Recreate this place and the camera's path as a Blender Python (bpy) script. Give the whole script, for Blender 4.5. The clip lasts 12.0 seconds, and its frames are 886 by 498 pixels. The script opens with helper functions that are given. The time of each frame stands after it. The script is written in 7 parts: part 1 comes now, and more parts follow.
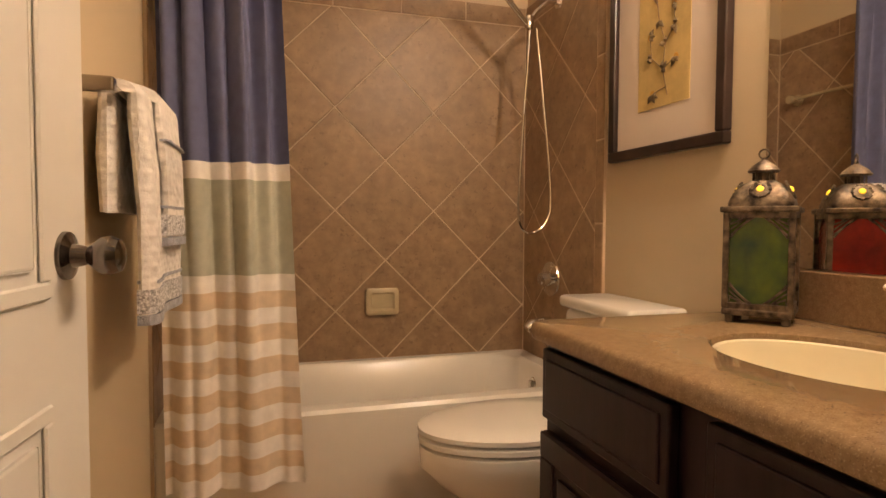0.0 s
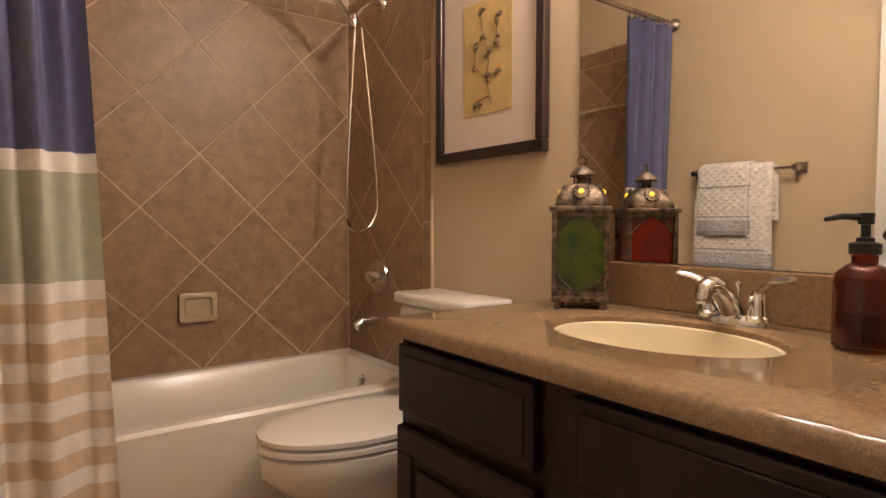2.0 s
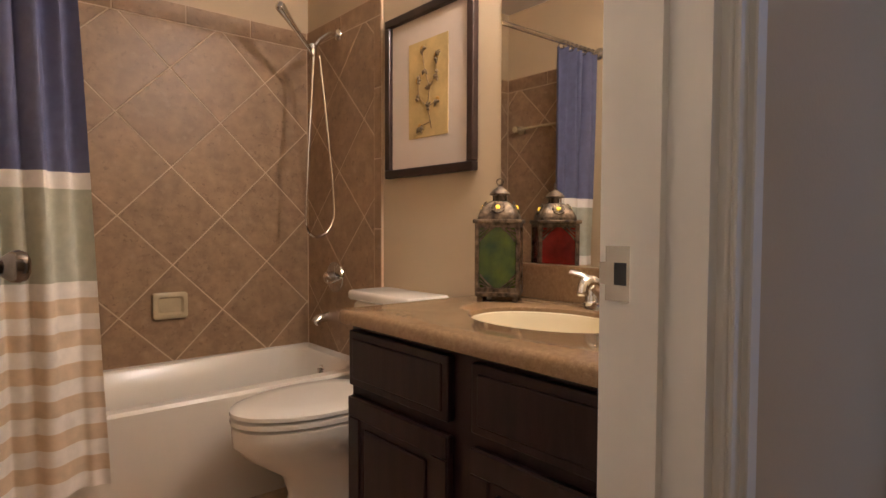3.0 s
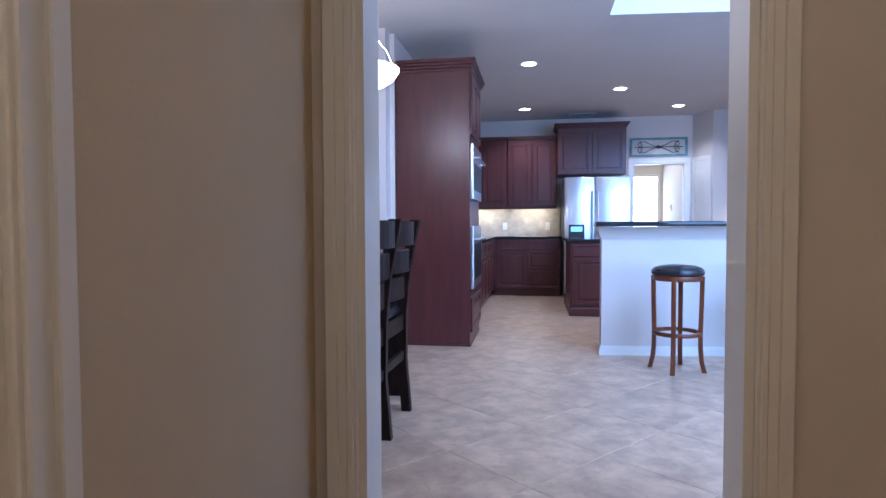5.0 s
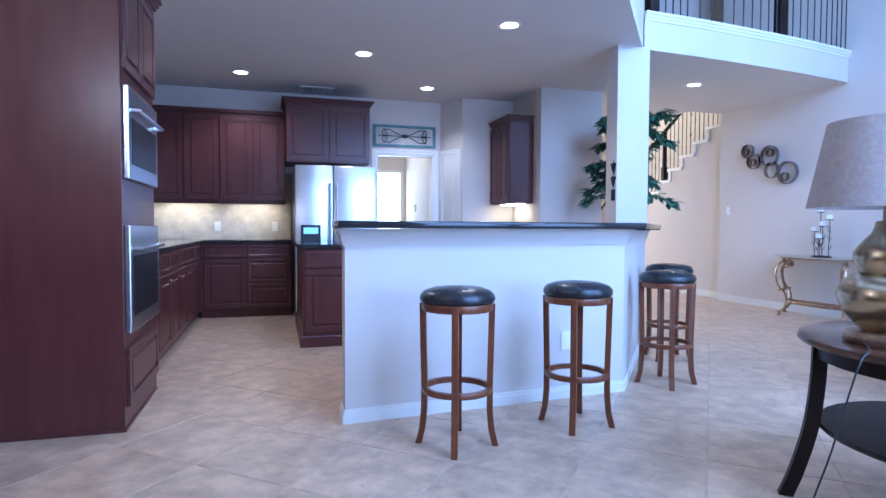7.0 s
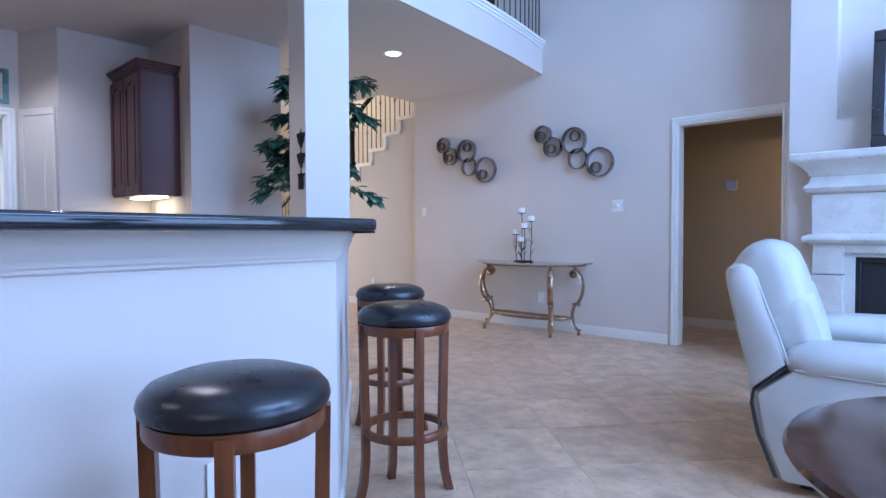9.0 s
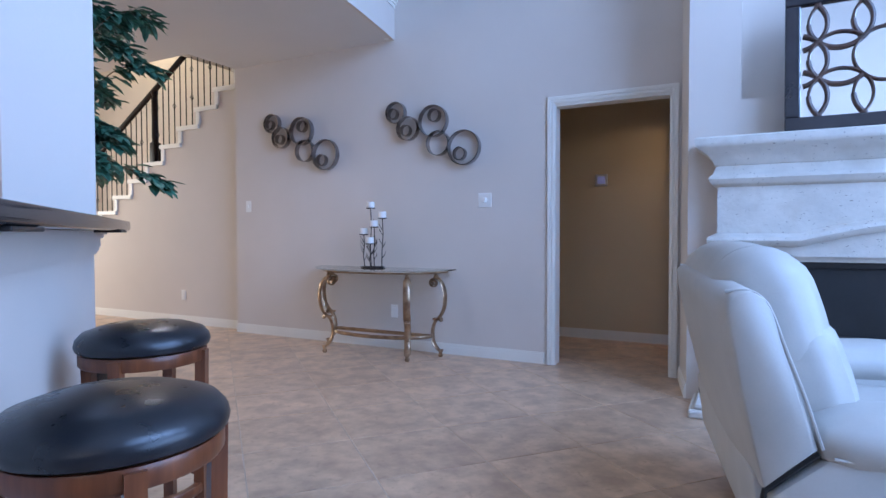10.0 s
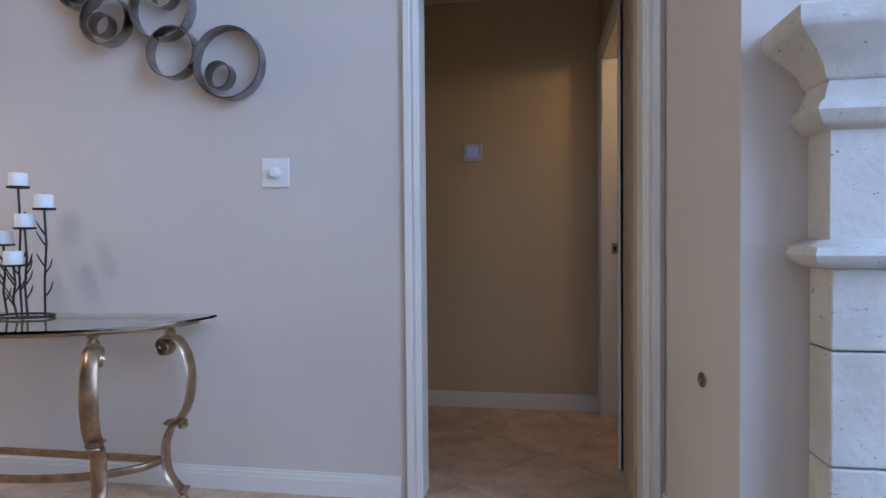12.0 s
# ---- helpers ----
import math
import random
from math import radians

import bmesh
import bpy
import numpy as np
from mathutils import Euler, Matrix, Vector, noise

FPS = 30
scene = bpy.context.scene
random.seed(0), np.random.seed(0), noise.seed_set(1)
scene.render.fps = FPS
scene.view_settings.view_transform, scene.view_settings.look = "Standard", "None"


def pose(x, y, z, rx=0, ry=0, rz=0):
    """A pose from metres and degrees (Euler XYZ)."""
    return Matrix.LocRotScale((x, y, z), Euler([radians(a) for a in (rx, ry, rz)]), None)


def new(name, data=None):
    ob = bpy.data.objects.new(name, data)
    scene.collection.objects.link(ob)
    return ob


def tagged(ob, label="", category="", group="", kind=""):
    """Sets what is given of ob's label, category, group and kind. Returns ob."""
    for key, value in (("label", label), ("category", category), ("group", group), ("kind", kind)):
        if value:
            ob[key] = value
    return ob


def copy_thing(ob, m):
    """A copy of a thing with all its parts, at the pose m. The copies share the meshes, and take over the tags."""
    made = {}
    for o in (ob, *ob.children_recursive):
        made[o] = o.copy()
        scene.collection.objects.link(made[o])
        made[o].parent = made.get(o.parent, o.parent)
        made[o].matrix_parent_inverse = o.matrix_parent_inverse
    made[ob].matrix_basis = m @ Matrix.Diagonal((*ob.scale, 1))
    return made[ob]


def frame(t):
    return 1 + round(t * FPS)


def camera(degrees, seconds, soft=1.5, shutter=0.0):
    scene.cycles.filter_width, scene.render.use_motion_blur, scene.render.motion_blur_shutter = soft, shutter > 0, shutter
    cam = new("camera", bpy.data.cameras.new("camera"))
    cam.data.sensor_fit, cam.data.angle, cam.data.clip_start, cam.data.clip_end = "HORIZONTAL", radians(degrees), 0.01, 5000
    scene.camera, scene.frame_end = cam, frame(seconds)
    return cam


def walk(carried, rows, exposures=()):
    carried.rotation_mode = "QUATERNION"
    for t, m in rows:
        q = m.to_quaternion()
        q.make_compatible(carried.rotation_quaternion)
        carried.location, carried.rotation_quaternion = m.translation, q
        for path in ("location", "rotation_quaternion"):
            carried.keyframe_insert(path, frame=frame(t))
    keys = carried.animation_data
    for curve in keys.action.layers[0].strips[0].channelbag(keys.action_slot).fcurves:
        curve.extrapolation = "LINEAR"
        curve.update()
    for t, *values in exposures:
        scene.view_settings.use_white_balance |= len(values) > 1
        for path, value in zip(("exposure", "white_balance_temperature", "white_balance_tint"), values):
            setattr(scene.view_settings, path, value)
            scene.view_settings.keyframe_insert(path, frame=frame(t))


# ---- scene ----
cam = camera(74.6, 12.0)
PATH = [
    (0, pose(-0.064, 0.205, 0.999, 87.59, -0.26, -16.69)),
    (0.5, pose(-0.095, 0.235, 0.995, 87.63, -0.26, -25.23)),
    (1, pose(-0.133, 0.252, 0.994, 87.55, -0.20, -31.65)),
    (1.5, pose(-0.153, 0.259, 0.990, 87.70, -0.39, -34.94)),
    (2, pose(-0.173, 0.252, 0.996, 87.57, -0.12, -36.29)),
    (2.5, pose(-0.222, 0.146, 1.010, 87.66, -0.20, -36.92)),
    (3, pose(-0.323, -0.038, 1.021, 87.68, -0.18, -40.16)),
    (3.5, pose(-0.461, -0.160, 1.036, 87.67, -0.06, -52.69)),
    (3.7, pose(-0.502, -0.201, 1.038, 87.76, -0.08, -58.33)),
    (5.3, pose(0.048, -0.238, 1.050, 87.79, 0.13, -84.39)),
    (5.5, pose(0.230, -0.223, 1.050, 87.76, 0.03, -86.71)),
    (6, pose(0.651, -0.255, 1.051, 87.75, 0.04, -92.69)),
    (6.5, pose(1.102, -0.296, 1.056, 87.77, -0.13, -99.64)),
    (8.5, pose(2.933, -1.073, 1.045, 88.38, 0.12, -128.02)),
    (9, pose(3.283, -1.398, 1.041, 88.44, 0.18, -137.23)),
    (9.5, pose(3.677, -1.876, 1.039, 88.47, 0.08, -144.30)),
    (10, pose(3.992, -2.356, 1.038, 88.40, 0.14, -152.35)),
    (10.5, pose(4.272, -2.880, 1.038, 88.62, 0.15, -157.35)),
    (11, pose(4.440, -3.453, 1.045, 88.65, 0.22, -161.79)),
    (11.5, pose(4.659, -4.059, 1.045, 88.66, 0.24, -165.48)),
    (12, pose(4.878, -4.546, 1.050, 88.56, 0.53, -170.99)),
]
EXPOSURES = [(0, 0.57, 6500, 10), (0.8, 0.57, 6250, 10), (2.0, 0.53, 5450, 10), (2.7, 0.53, 5350, 10), (3.7, 0.48, 5150, 10), (5.3, 1.05, 5150, 10), (6.0, 1.03, 5200, 10), (6.7, 1.0, 5050, 10), (8.3, 0.70, 5300, 10), (9.0, 0.62, 5600, 10), (9.6, 0.42, 5700, 10), (10.5, 0.45, 5750, 10), (12, 0.43, 6350, 10)]
walk(cam, PATH, EXPOSURES)

# ---- world and large lights ----
world = bpy.data.worlds.new("world")
scene.world = world
world.use_nodes = True
wn = world.node_tree
sky = wn.nodes.new("ShaderNodeTexSky")
sky.sky_type, sky.sun_disc = "NISHITA", False
sky.sun_elevation, sky.sun_rotation = radians(38), radians(200)
wn.nodes["Background"].inputs["Strength"].default_value = 0.12
wn.links.new(sky.outputs[0], wn.nodes["Background"].inputs["Color"])


def area(name, m, w, h, power, colour):
    d = bpy.data.lights.new(name, "AREA")
    d.shape, d.size, d.size_y, d.energy, d.color = "RECTANGLE", w, h, power, colour
    ob = new(name, d)
    ob.matrix_world = m
    return ob


def point(name, loc, power, colour, radius=0.05):
    d = bpy.data.lights.new(name, "POINT")
    d.energy, d.color, d.shadow_soft_size = power, colour, radius
    ob = new(name, d)
    ob.location = loc
    return ob


def spot(name, loc, power, colour, angle=130):
    d = bpy.data.lights.new(name, "SPOT")
    d.energy, d.color, d.spot_size, d.spot_blend, d.shadow_soft_size = power, colour, radians(angle), 0.6, 0.05
    ob = new(name, d)
    ob.location = loc
    return ob


DAY = (0.36, 0.56, 1.0)
WARM = (1.0, 0.76, 0.56)
CANW = (0.96, 0.90, 0.97)
# daylight in the two storeys of west windows of the living room, and in the back room's window
area("daylight_low", pose(1.0, -3.8, 1.5, 0, -90, 0), 1.9, 4.0, 115, DAY)
area("daylight_high", pose(1.0, -3.8, 4.1, 0, -90, 0), 1.9, 4.0, 260, DAY)
area("daylight_back", pose(11.9, -2.25, 1.45, 0, 90, 0), 1.5, 0.9, 1.5, DAY)
# warm fill from no seen source, added to brighten foyer and stairs
area("foyer_fill", pose(13.6, -5.3, 1.8, 0, 90, 0), 2.2, 1.8, 80, (1.0, 0.92, 0.78))
# vanity lamps over the mirror
for vy in (0.62, 0.84, 1.06):
    point("vanity_bulb_light", (0.90, vy, 2.16), 10.0, WARM, 0.05)
# lamp of the stairwell
point("stairwell_bulb", (11.6, -7.5, 4.3), 45, (1.0, 0.78, 0.48), 0.15)
# lamp of the room behind the kitchen
point("back_room_bulb", (11.0, -2.1, 2.42), 3, (1.0, 0.82, 0.6), 0.08)
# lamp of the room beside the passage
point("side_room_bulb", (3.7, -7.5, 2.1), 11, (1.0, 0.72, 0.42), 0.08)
# unseen flush lamp on the hall ceiling, added to light walls and jamb
point("hall_fill_light", (-0.55, -0.55, 2.30), 6.0, (1.0, 0.82, 0.62), 0.10)

# ---- materials ----
def mat(name, base, rough=0.5, metal=0.0, var=0.06, scale=6.0, bump=0.0, bscale=60.0, spec=0.5, second=None, detail=6.0, island=0.0, coat=0.0, stretch=None):
    m = bpy.data.materials.new(name)
    m.use_nodes = True
    nt = m.node_tree
    n, l = nt.nodes, nt.links
    b = n["Principled BSDF"]
    b.inputs["Roughness"].default_value, b.inputs["Metallic"].default_value = rough, metal
    b.inputs["Specular IOR Level"].default_value = spec
    b.inputs["Coat Weight"].default_value = coat
    b.inputs["Coat Roughness"].default_value = 0.08
    tc = n.new("ShaderNodeTexCoord")
    vec = tc.outputs["Object"]
    if stretch:
        mp = n.new("ShaderNodeMapping")
        mp.inputs["Scale"].default_value = stretch
        l.new(vec, mp.inputs["Vector"])
        vec = mp.outputs["Vector"]
    if island:
        sh = n.new("ShaderNodeObjectInfo")
        mv = n.new("ShaderNodeVectorMath")
        mv.operation = "MULTIPLY_ADD"
        mv.inputs[1].default_value = (37.0, 53.0, 71.0)
        l.new(sh.outputs["Random"], mv.inputs[0])
        l.new(vec, mv.inputs[2])
        vec = mv.outputs["Vector"]
    n1 = n.new("ShaderNodeTexNoise")
    n1.inputs["Scale"].default_value, n1.inputs["Detail"].default_value = scale, detail
    l.new(vec, n1.inputs["Vector"])
    ramp = n.new("ShaderNodeValToRGB")
    s = second or tuple(max(0, c * (1 - 2 * var)) for c in base)
    t = base if second else tuple(min(1, c * (1 + 2 * var)) for c in base)
    ramp.color_ramp.elements[0].position, ramp.color_ramp.elements[1].position = 0.33, 0.67
    ramp.color_ramp.elements[0].color, ramp.color_ramp.elements[1].color = (*s, 1), (*t, 1)
    l.new(n1.outputs["Fac"], ramp.inputs["Fac"])
    col = ramp.outputs["Color"]
    n2 = n.new("ShaderNodeTexNoise")
    n2.inputs["Scale"].default_value, n2.inputs["Detail"].default_value = bscale, 4.0
    l.new(vec, n2.inputs["Vector"])
    mix = n.new("ShaderNodeMix")
    mix.data_type, mix.blend_type = "RGBA", "MULTIPLY"
    mix.inputs["Factor"].default_value = min(1.0, var * 3)
    l.new(col, mix.inputs["A"])
    l.new(n2.outputs["Color"], mix.inputs["B"])
    gr = n.new("ShaderNodeMapRange")
    gr.inputs["To Min"].default_value, gr.inputs["To Max"].default_value = 0.6, 1.4
    l.new(n2.outputs["Fac"], gr.inputs["Value"])
    l.new(gr.outputs["Result"], mix.inputs["B"])
    col = mix.outputs["Result"]
    if island:
        oi = n.new("ShaderNodeObjectInfo")
        hv = n.new("ShaderNodeMapRange")
        hv.inputs["To Min"].default_value, hv.inputs["To Max"].default_value = 1 - island, 1 + island
        l.new(oi.outputs["Random"], hv.inputs["Value"])
        mx = n.new("ShaderNodeMix")
        mx.data_type, mx.blend_type = "RGBA", "MULTIPLY"
        mx.inputs["Factor"].default_value = 1.0
        l.new(col, mx.inputs["A"])
        l.new(hv.outputs["Result"], mx.inputs["B"])
        col = mx.outputs["Result"]
    l.new(col, b.inputs["Base Color"])
    rr = n.new("ShaderNodeMapRange")
    rr.inputs["To Min"].default_value, rr.inputs["To Max"].default_value = max(0.02, rough * 0.85), min(1, rough * 1.15)
    l.new(n1.outputs["Fac"], rr.inputs["Value"])
    l.new(rr.outputs["Result"], b.inputs["Roughness"])
    if bump:
        bp = n.new("ShaderNodeBump")
        bp.inputs["Strength"].default_value, bp.inputs["Distance"].default_value = bump, 0.01
        l.new(n2.outputs["Fac"], bp.inputs["Height"])
        l.new(bp.outputs["Normal"], b.inputs["Normal"])
    return m


def glow(name, colour, strength):
    m = bpy.data.materials.new(name)
    m.use_nodes = True
    b = m.node_tree.nodes["Principled BSDF"]
    b.inputs["Base Color"].default_value = (*colour, 1)
    b.inputs["Emission Color"].default_value, b.inputs["Emission Strength"].default_value = (*colour, 1), strength
    return m


def glass(name, colour, rough=0.02, ior=1.45):
    m = bpy.data.materials.new(name)
    m.use_nodes = True
    b = m.node_tree.nodes["Principled BSDF"]
    b.inputs["Base Color"].default_value = (*colour, 1)
    b.inputs["Transmission Weight"].default_value, b.inputs["Roughness"].default_value, b.inputs["IOR"].default_value = 1.0, rough, ior
    return m


PAINT = mat("wall_paint", (0.62, 0.555, 0.495), 0.75, var=0.015, scale=1.5, bump=0.05, bscale=140)
BATHP = mat("bath_wall_paint", (0.58, 0.465, 0.305), 0.72, var=0.015, scale=1.5, bump=0.05, bscale=140)
CEIL = mat("ceiling_paint", (0.66, 0.62, 0.58), 0.85, var=0.015, scale=1.2, bump=0.2, bscale=90)
TRIM = mat("white_trim_paint", (0.76, 0.73, 0.67), 0.4, var=0.01, scale=3, bump=0.03)
GROUT = mat("grout", (0.52, 0.42, 0.33), 0.85, var=0.05, bump=0.1)
GROUTW = mat("wall_grout", (0.60, 0.46, 0.31), 0.8, var=0.05, bump=0.1)
FTILE = mat("floor_tile_ceramic", (0.63, 0.44, 0.29), 0.34, var=0.13, scale=8.0, second=(0.40, 0.27, 0.18), bump=0.03, bscale=25, island=0.06, detail=9)
WTILE = mat("shower_tile_ceramic", (0.385, 0.258, 0.147), 0.44, var=0.14, scale=16, second=(0.275, 0.18, 0.105), bump=0.05, bscale=42, island=0.06, detail=9)
PORC = mat("white_porcelain", (0.80, 0.76, 0.68), 0.17, var=0.01, scale=2)
BISC = mat("biscuit_porcelain", (0.74, 0.66, 0.46), 0.12, var=0.01, scale=2, coat=0.3)
STONE = mat("speckled_countertop", (0.300, 0.200, 0.105), 0.09, var=0.10, scale=90, second=(0.240, 0.155, 0.080), bscale=420, detail=3)
ESPRESSO = mat("espresso_wood", (0.020, 0.009, 0.010), 0.36, var=0.2, scale=6, bscale=40, bump=0.03, stretch=(6, 6, 0.7), spec=0.3)
CHERRY = mat("cherry_wood", (0.090, 0.025, 0.021), 0.33, var=0.07, scale=3, bscale=26, bump=0.02, stretch=(5, 5, 0.7), second=(0.068, 0.018, 0.017))
STOOLW = mat("stool_wood", (0.19, 0.060, 0.022), 0.3, var=0.15, scale=7, bscale=40, stretch=(5, 5, 0.7), second=(0.10, 0.028, 0.011))
DARKW = mat("dark_chair_wood", (0.015, 0.007, 0.005), 0.42, spec=0.18, var=0.2, scale=7, bscale=50, stretch=(5, 5, 0.7))
TABLEW = mat("table_top_wood", (0.070, 0.028, 0.014), 0.22, var=0.2, scale=5, bscale=30, stretch=(0.7, 6, 6))
BLACKL = mat("black_leather", (0.012, 0.013, 0.016), 0.28, var=0.15, scale=12, bump=0.04, bscale=260)
WHITEL = mat("white_leather", (0.45, 0.435, 0.405), 0.42, var=0.03, scale=7, bump=0.035, bscale=160)
STEEL = mat("stainless_steel", (0.58, 0.60, 0.64), 0.30, 1.0, var=0.015, scale=4, stretch=(1, 1, 12))
CHROME = mat("chrome", (0.75, 0.74, 0.72), 0.07, 1.0, var=0.01)
NICKEL = mat("brushed_nickel", (0.46, 0.42, 0.37), 0.24, 1.0, var=0.04)
IRON = mat("dark_iron", (0.035, 0.030, 0.028), 0.45, 0.7, var=0.2, scale=30, bump=0.1)
RINGM = mat("dark_ring_metal", (0.33, 0.31, 0.31), 0.20, 1.0, var=0.15, scale=14)
BRONZE = mat("antique_gold_metal", (0.46, 0.32, 0.20), 0.33, 0.9, var=0.2, scale=16, bump=0.05, second=(0.26, 0.17, 0.11))
BLACKT = mat("black_granite", (0.018, 0.019, 0.022), 0.09, var=0.06, scale=120, bscale=300)
BLACKP = mat("black_plastic", (0.012, 0.012, 0.013), 0.35, var=0.1)
WPLATE = mat("white_plastic", (0.78, 0.76, 0.72), 0.35, var=0.01)
LIMESTONE = mat("cast_limestone", (0.58, 0.55, 0.50), 0.8, var=0.05, scale=5, bump=0.25, bscale=45)
FIREBLACK = mat("firebox_black", (0.010, 0.010, 0.011), 0.6, var=0.2)
NAVY = mat("blue_cotton", (0.125, 0.135, 0.245), 0.85, var=0.05, scale=30, bump=0.15, bscale=500)
CREAMC = mat("cream_cotton", (0.86, 0.82, 0.77), 0.85, var=0.03, scale=30, bump=0.15, bscale=500)
SAGE = mat("sage_cotton", (0.47, 0.475, 0.385), 0.85, var=0.04, scale=30, bump=0.15, bscale=500)
TANC = mat("tan_cotton", (0.69, 0.55, 0.39), 0.85, var=0.04, scale=30, bump=0.15, bscale=500)
TOWEL = mat("white_terry", (0.84, 0.80, 0.76), 0.95, var=0.05, scale=40, bump=0.25, bscale=260)
TOWELL = mat("pale_grey_woven_terry", (0.60, 0.59, 0.60), 0.95, var=0.25, scale=160, bump=0.6, bscale=240)
TOWELB = mat("blue_grey_trim_terry", (0.44, 0.45, 0.50), 0.95, var=0.1, scale=60, bump=0.6, bscale=300)
MIRROR = mat("mirror_silver", (0.86, 0.86, 0.84), 0.01, 1.0, var=0.0, scale=1)
FRETW = mat("brown_fretwork_wood", (0.060, 0.030, 0.020), 0.35, var=0.2, scale=9)
GLOSSB = mat("glossy_black_frame", (0.020, 0.018, 0.022), 0.16, var=0.1, coat=0.2)
PICW = mat("dark_frame_wood", (0.035, 0.020, 0.016), 0.3, var=0.2, scale=8, stretch=(1, 1, 1))
PAPER = mat("cream_mat_board", (0.70, 0.60, 0.50), 0.9, var=0.01)
PARCH = mat("aged_parchment", (0.60, 0.44, 0.17), 0.9, var=0.08, scale=9, bscale=60)
STEM = mat("dark_ink", (0.17, 0.12, 0.06), 0.9, var=0.2)
PETAL = mat("ochre_ink", (0.50, 0.28, 0.05), 0.9, var=0.2)
LANTERN = mat("aged_brass", (0.25, 0.185, 0.12), 0.45, 0.7, var=0.25, scale=48, bump=0.2, bscale=120, second=(0.030, 0.022, 0.016))
KNOBM = mat("dark_nickel", (0.22, 0.195, 0.175), 0.16, 1.0, var=0.04)
GREENG = mat("green_stained_glass", (0.085, 0.12, 0.010), 0.15, var=0.3, scale=16, second=(0.022, 0.048, 0.010))
REDG = mat("red_stained_glass", (0.30, 0.018, 0.012), 0.15, var=0.3, scale=9, second=(0.12, 0.01, 0.008))
# the gems are no lamps; emission paints their bright glint
GEM = glow("amber_gem_glow", (1.0, 0.62, 0.04), 0.7)
AMBER = glass("amber_glass", (0.42, 0.11, 0.02), 0.03)
CLEARG = glass("clear_glass", (0.86, 0.95, 0.92), 0.01)
LEAF = mat("leaf_green", (0.065, 0.165, 0.105), 0.4, var=0.25, scale=25)
BARK = mat("plant_stem", (0.12, 0.075, 0.04), 0.8, var=0.2, scale=30, bump=0.3)
WAX = mat("white_wax", (0.82, 0.80, 0.76), 0.5, var=0.01)
SHADE = mat("linen_shade", (0.40, 0.32, 0.28), 0.9, var=0.05, scale=60, bump=0.2, bscale=400)
LAMPON = glow("lit_lamp_lens", (1.0, 0.95, 0.86), 9.0)
BOWL = glow("lit_alabaster_bowl", (1.0, 0.90, 0.70), 3.0)
WINDOWGLOW = glow("bright_window_light", (0.85, 0.93, 1.0), 3.2)
UNDERCAB = glow("under_cabinet_lens", (1.0, 0.85, 0.6), 8.0)
CHALKB = mat("chalkboard", (0.020, 0.021, 0.023), 0.7, var=0.2, scale=5)
CHALK = mat("white_chalk", (0.62, 0.62, 0.62), 0.9, var=0.1)
BACKSPL = mat("travertine_backsplash", (0.52, 0.46, 0.38), 0.4, var=0.08, scale=9)
TEAL = mat("teal_weathered_paint", (0.13, 0.24, 0.25), 0.7, var=0.15, scale=14)
CARPET = mat("stair_carpet", (0.50, 0.42, 0.32), 0.95, var=0.05, scale=60, bump=0.6, bscale=300)
BLUEV = mat("blue_glazed_ceramic", (0.03, 0.06, 0.13), 0.15, var=0.3, scale=9, second=(0.012, 0.02, 0.04))
SCREENB = glow("thermostat_screen", (0.30, 0.32, 0.62), 0.12)
DISHC = mat("tan_glazed_ceramic", (0.56, 0.46, 0.29), 0.2, var=0.05, scale=8)


def fleck(m, colour, scale, lo, hi, amount, stretch=(1, 1, 1)):
    """Scatters small flecks of another colour over a material."""
    nt = m.node_tree
    n, l = nt.nodes, nt.links
    b = n["Principled BSDF"]
    src = b.inputs["Base Color"].links[0].from_socket
    tc = n.new("ShaderNodeTexCoord")
    mp = n.new("ShaderNodeMapping")
    mp.inputs["Scale"].default_value = stretch
    l.new(tc.outputs["Object"], mp.inputs["Vector"])
    nz = n.new("ShaderNodeTexNoise")
    nz.inputs["Scale"].default_value, nz.inputs["Detail"].default_value = scale, 3.0
    l.new(mp.outputs["Vector"], nz.inputs["Vector"])
    mr = n.new("ShaderNodeMapRange")
    mr.inputs["From Min"].default_value, mr.inputs["From Max"].default_value, mr.inputs["To Max"].default_value = lo, hi, amount
    l.new(nz.outputs["Fac"], mr.inputs["Value"])
    mx = n.new("ShaderNodeMix")
    mx.data_type = "RGBA"
    l.new(mr.outputs["Result"], mx.inputs["Factor"])
    l.new(src, mx.inputs["A"])
    mx.inputs["B"].default_value = (*colour, 1)
    l.new(mx.outputs["Result"], b.inputs["Base Color"])


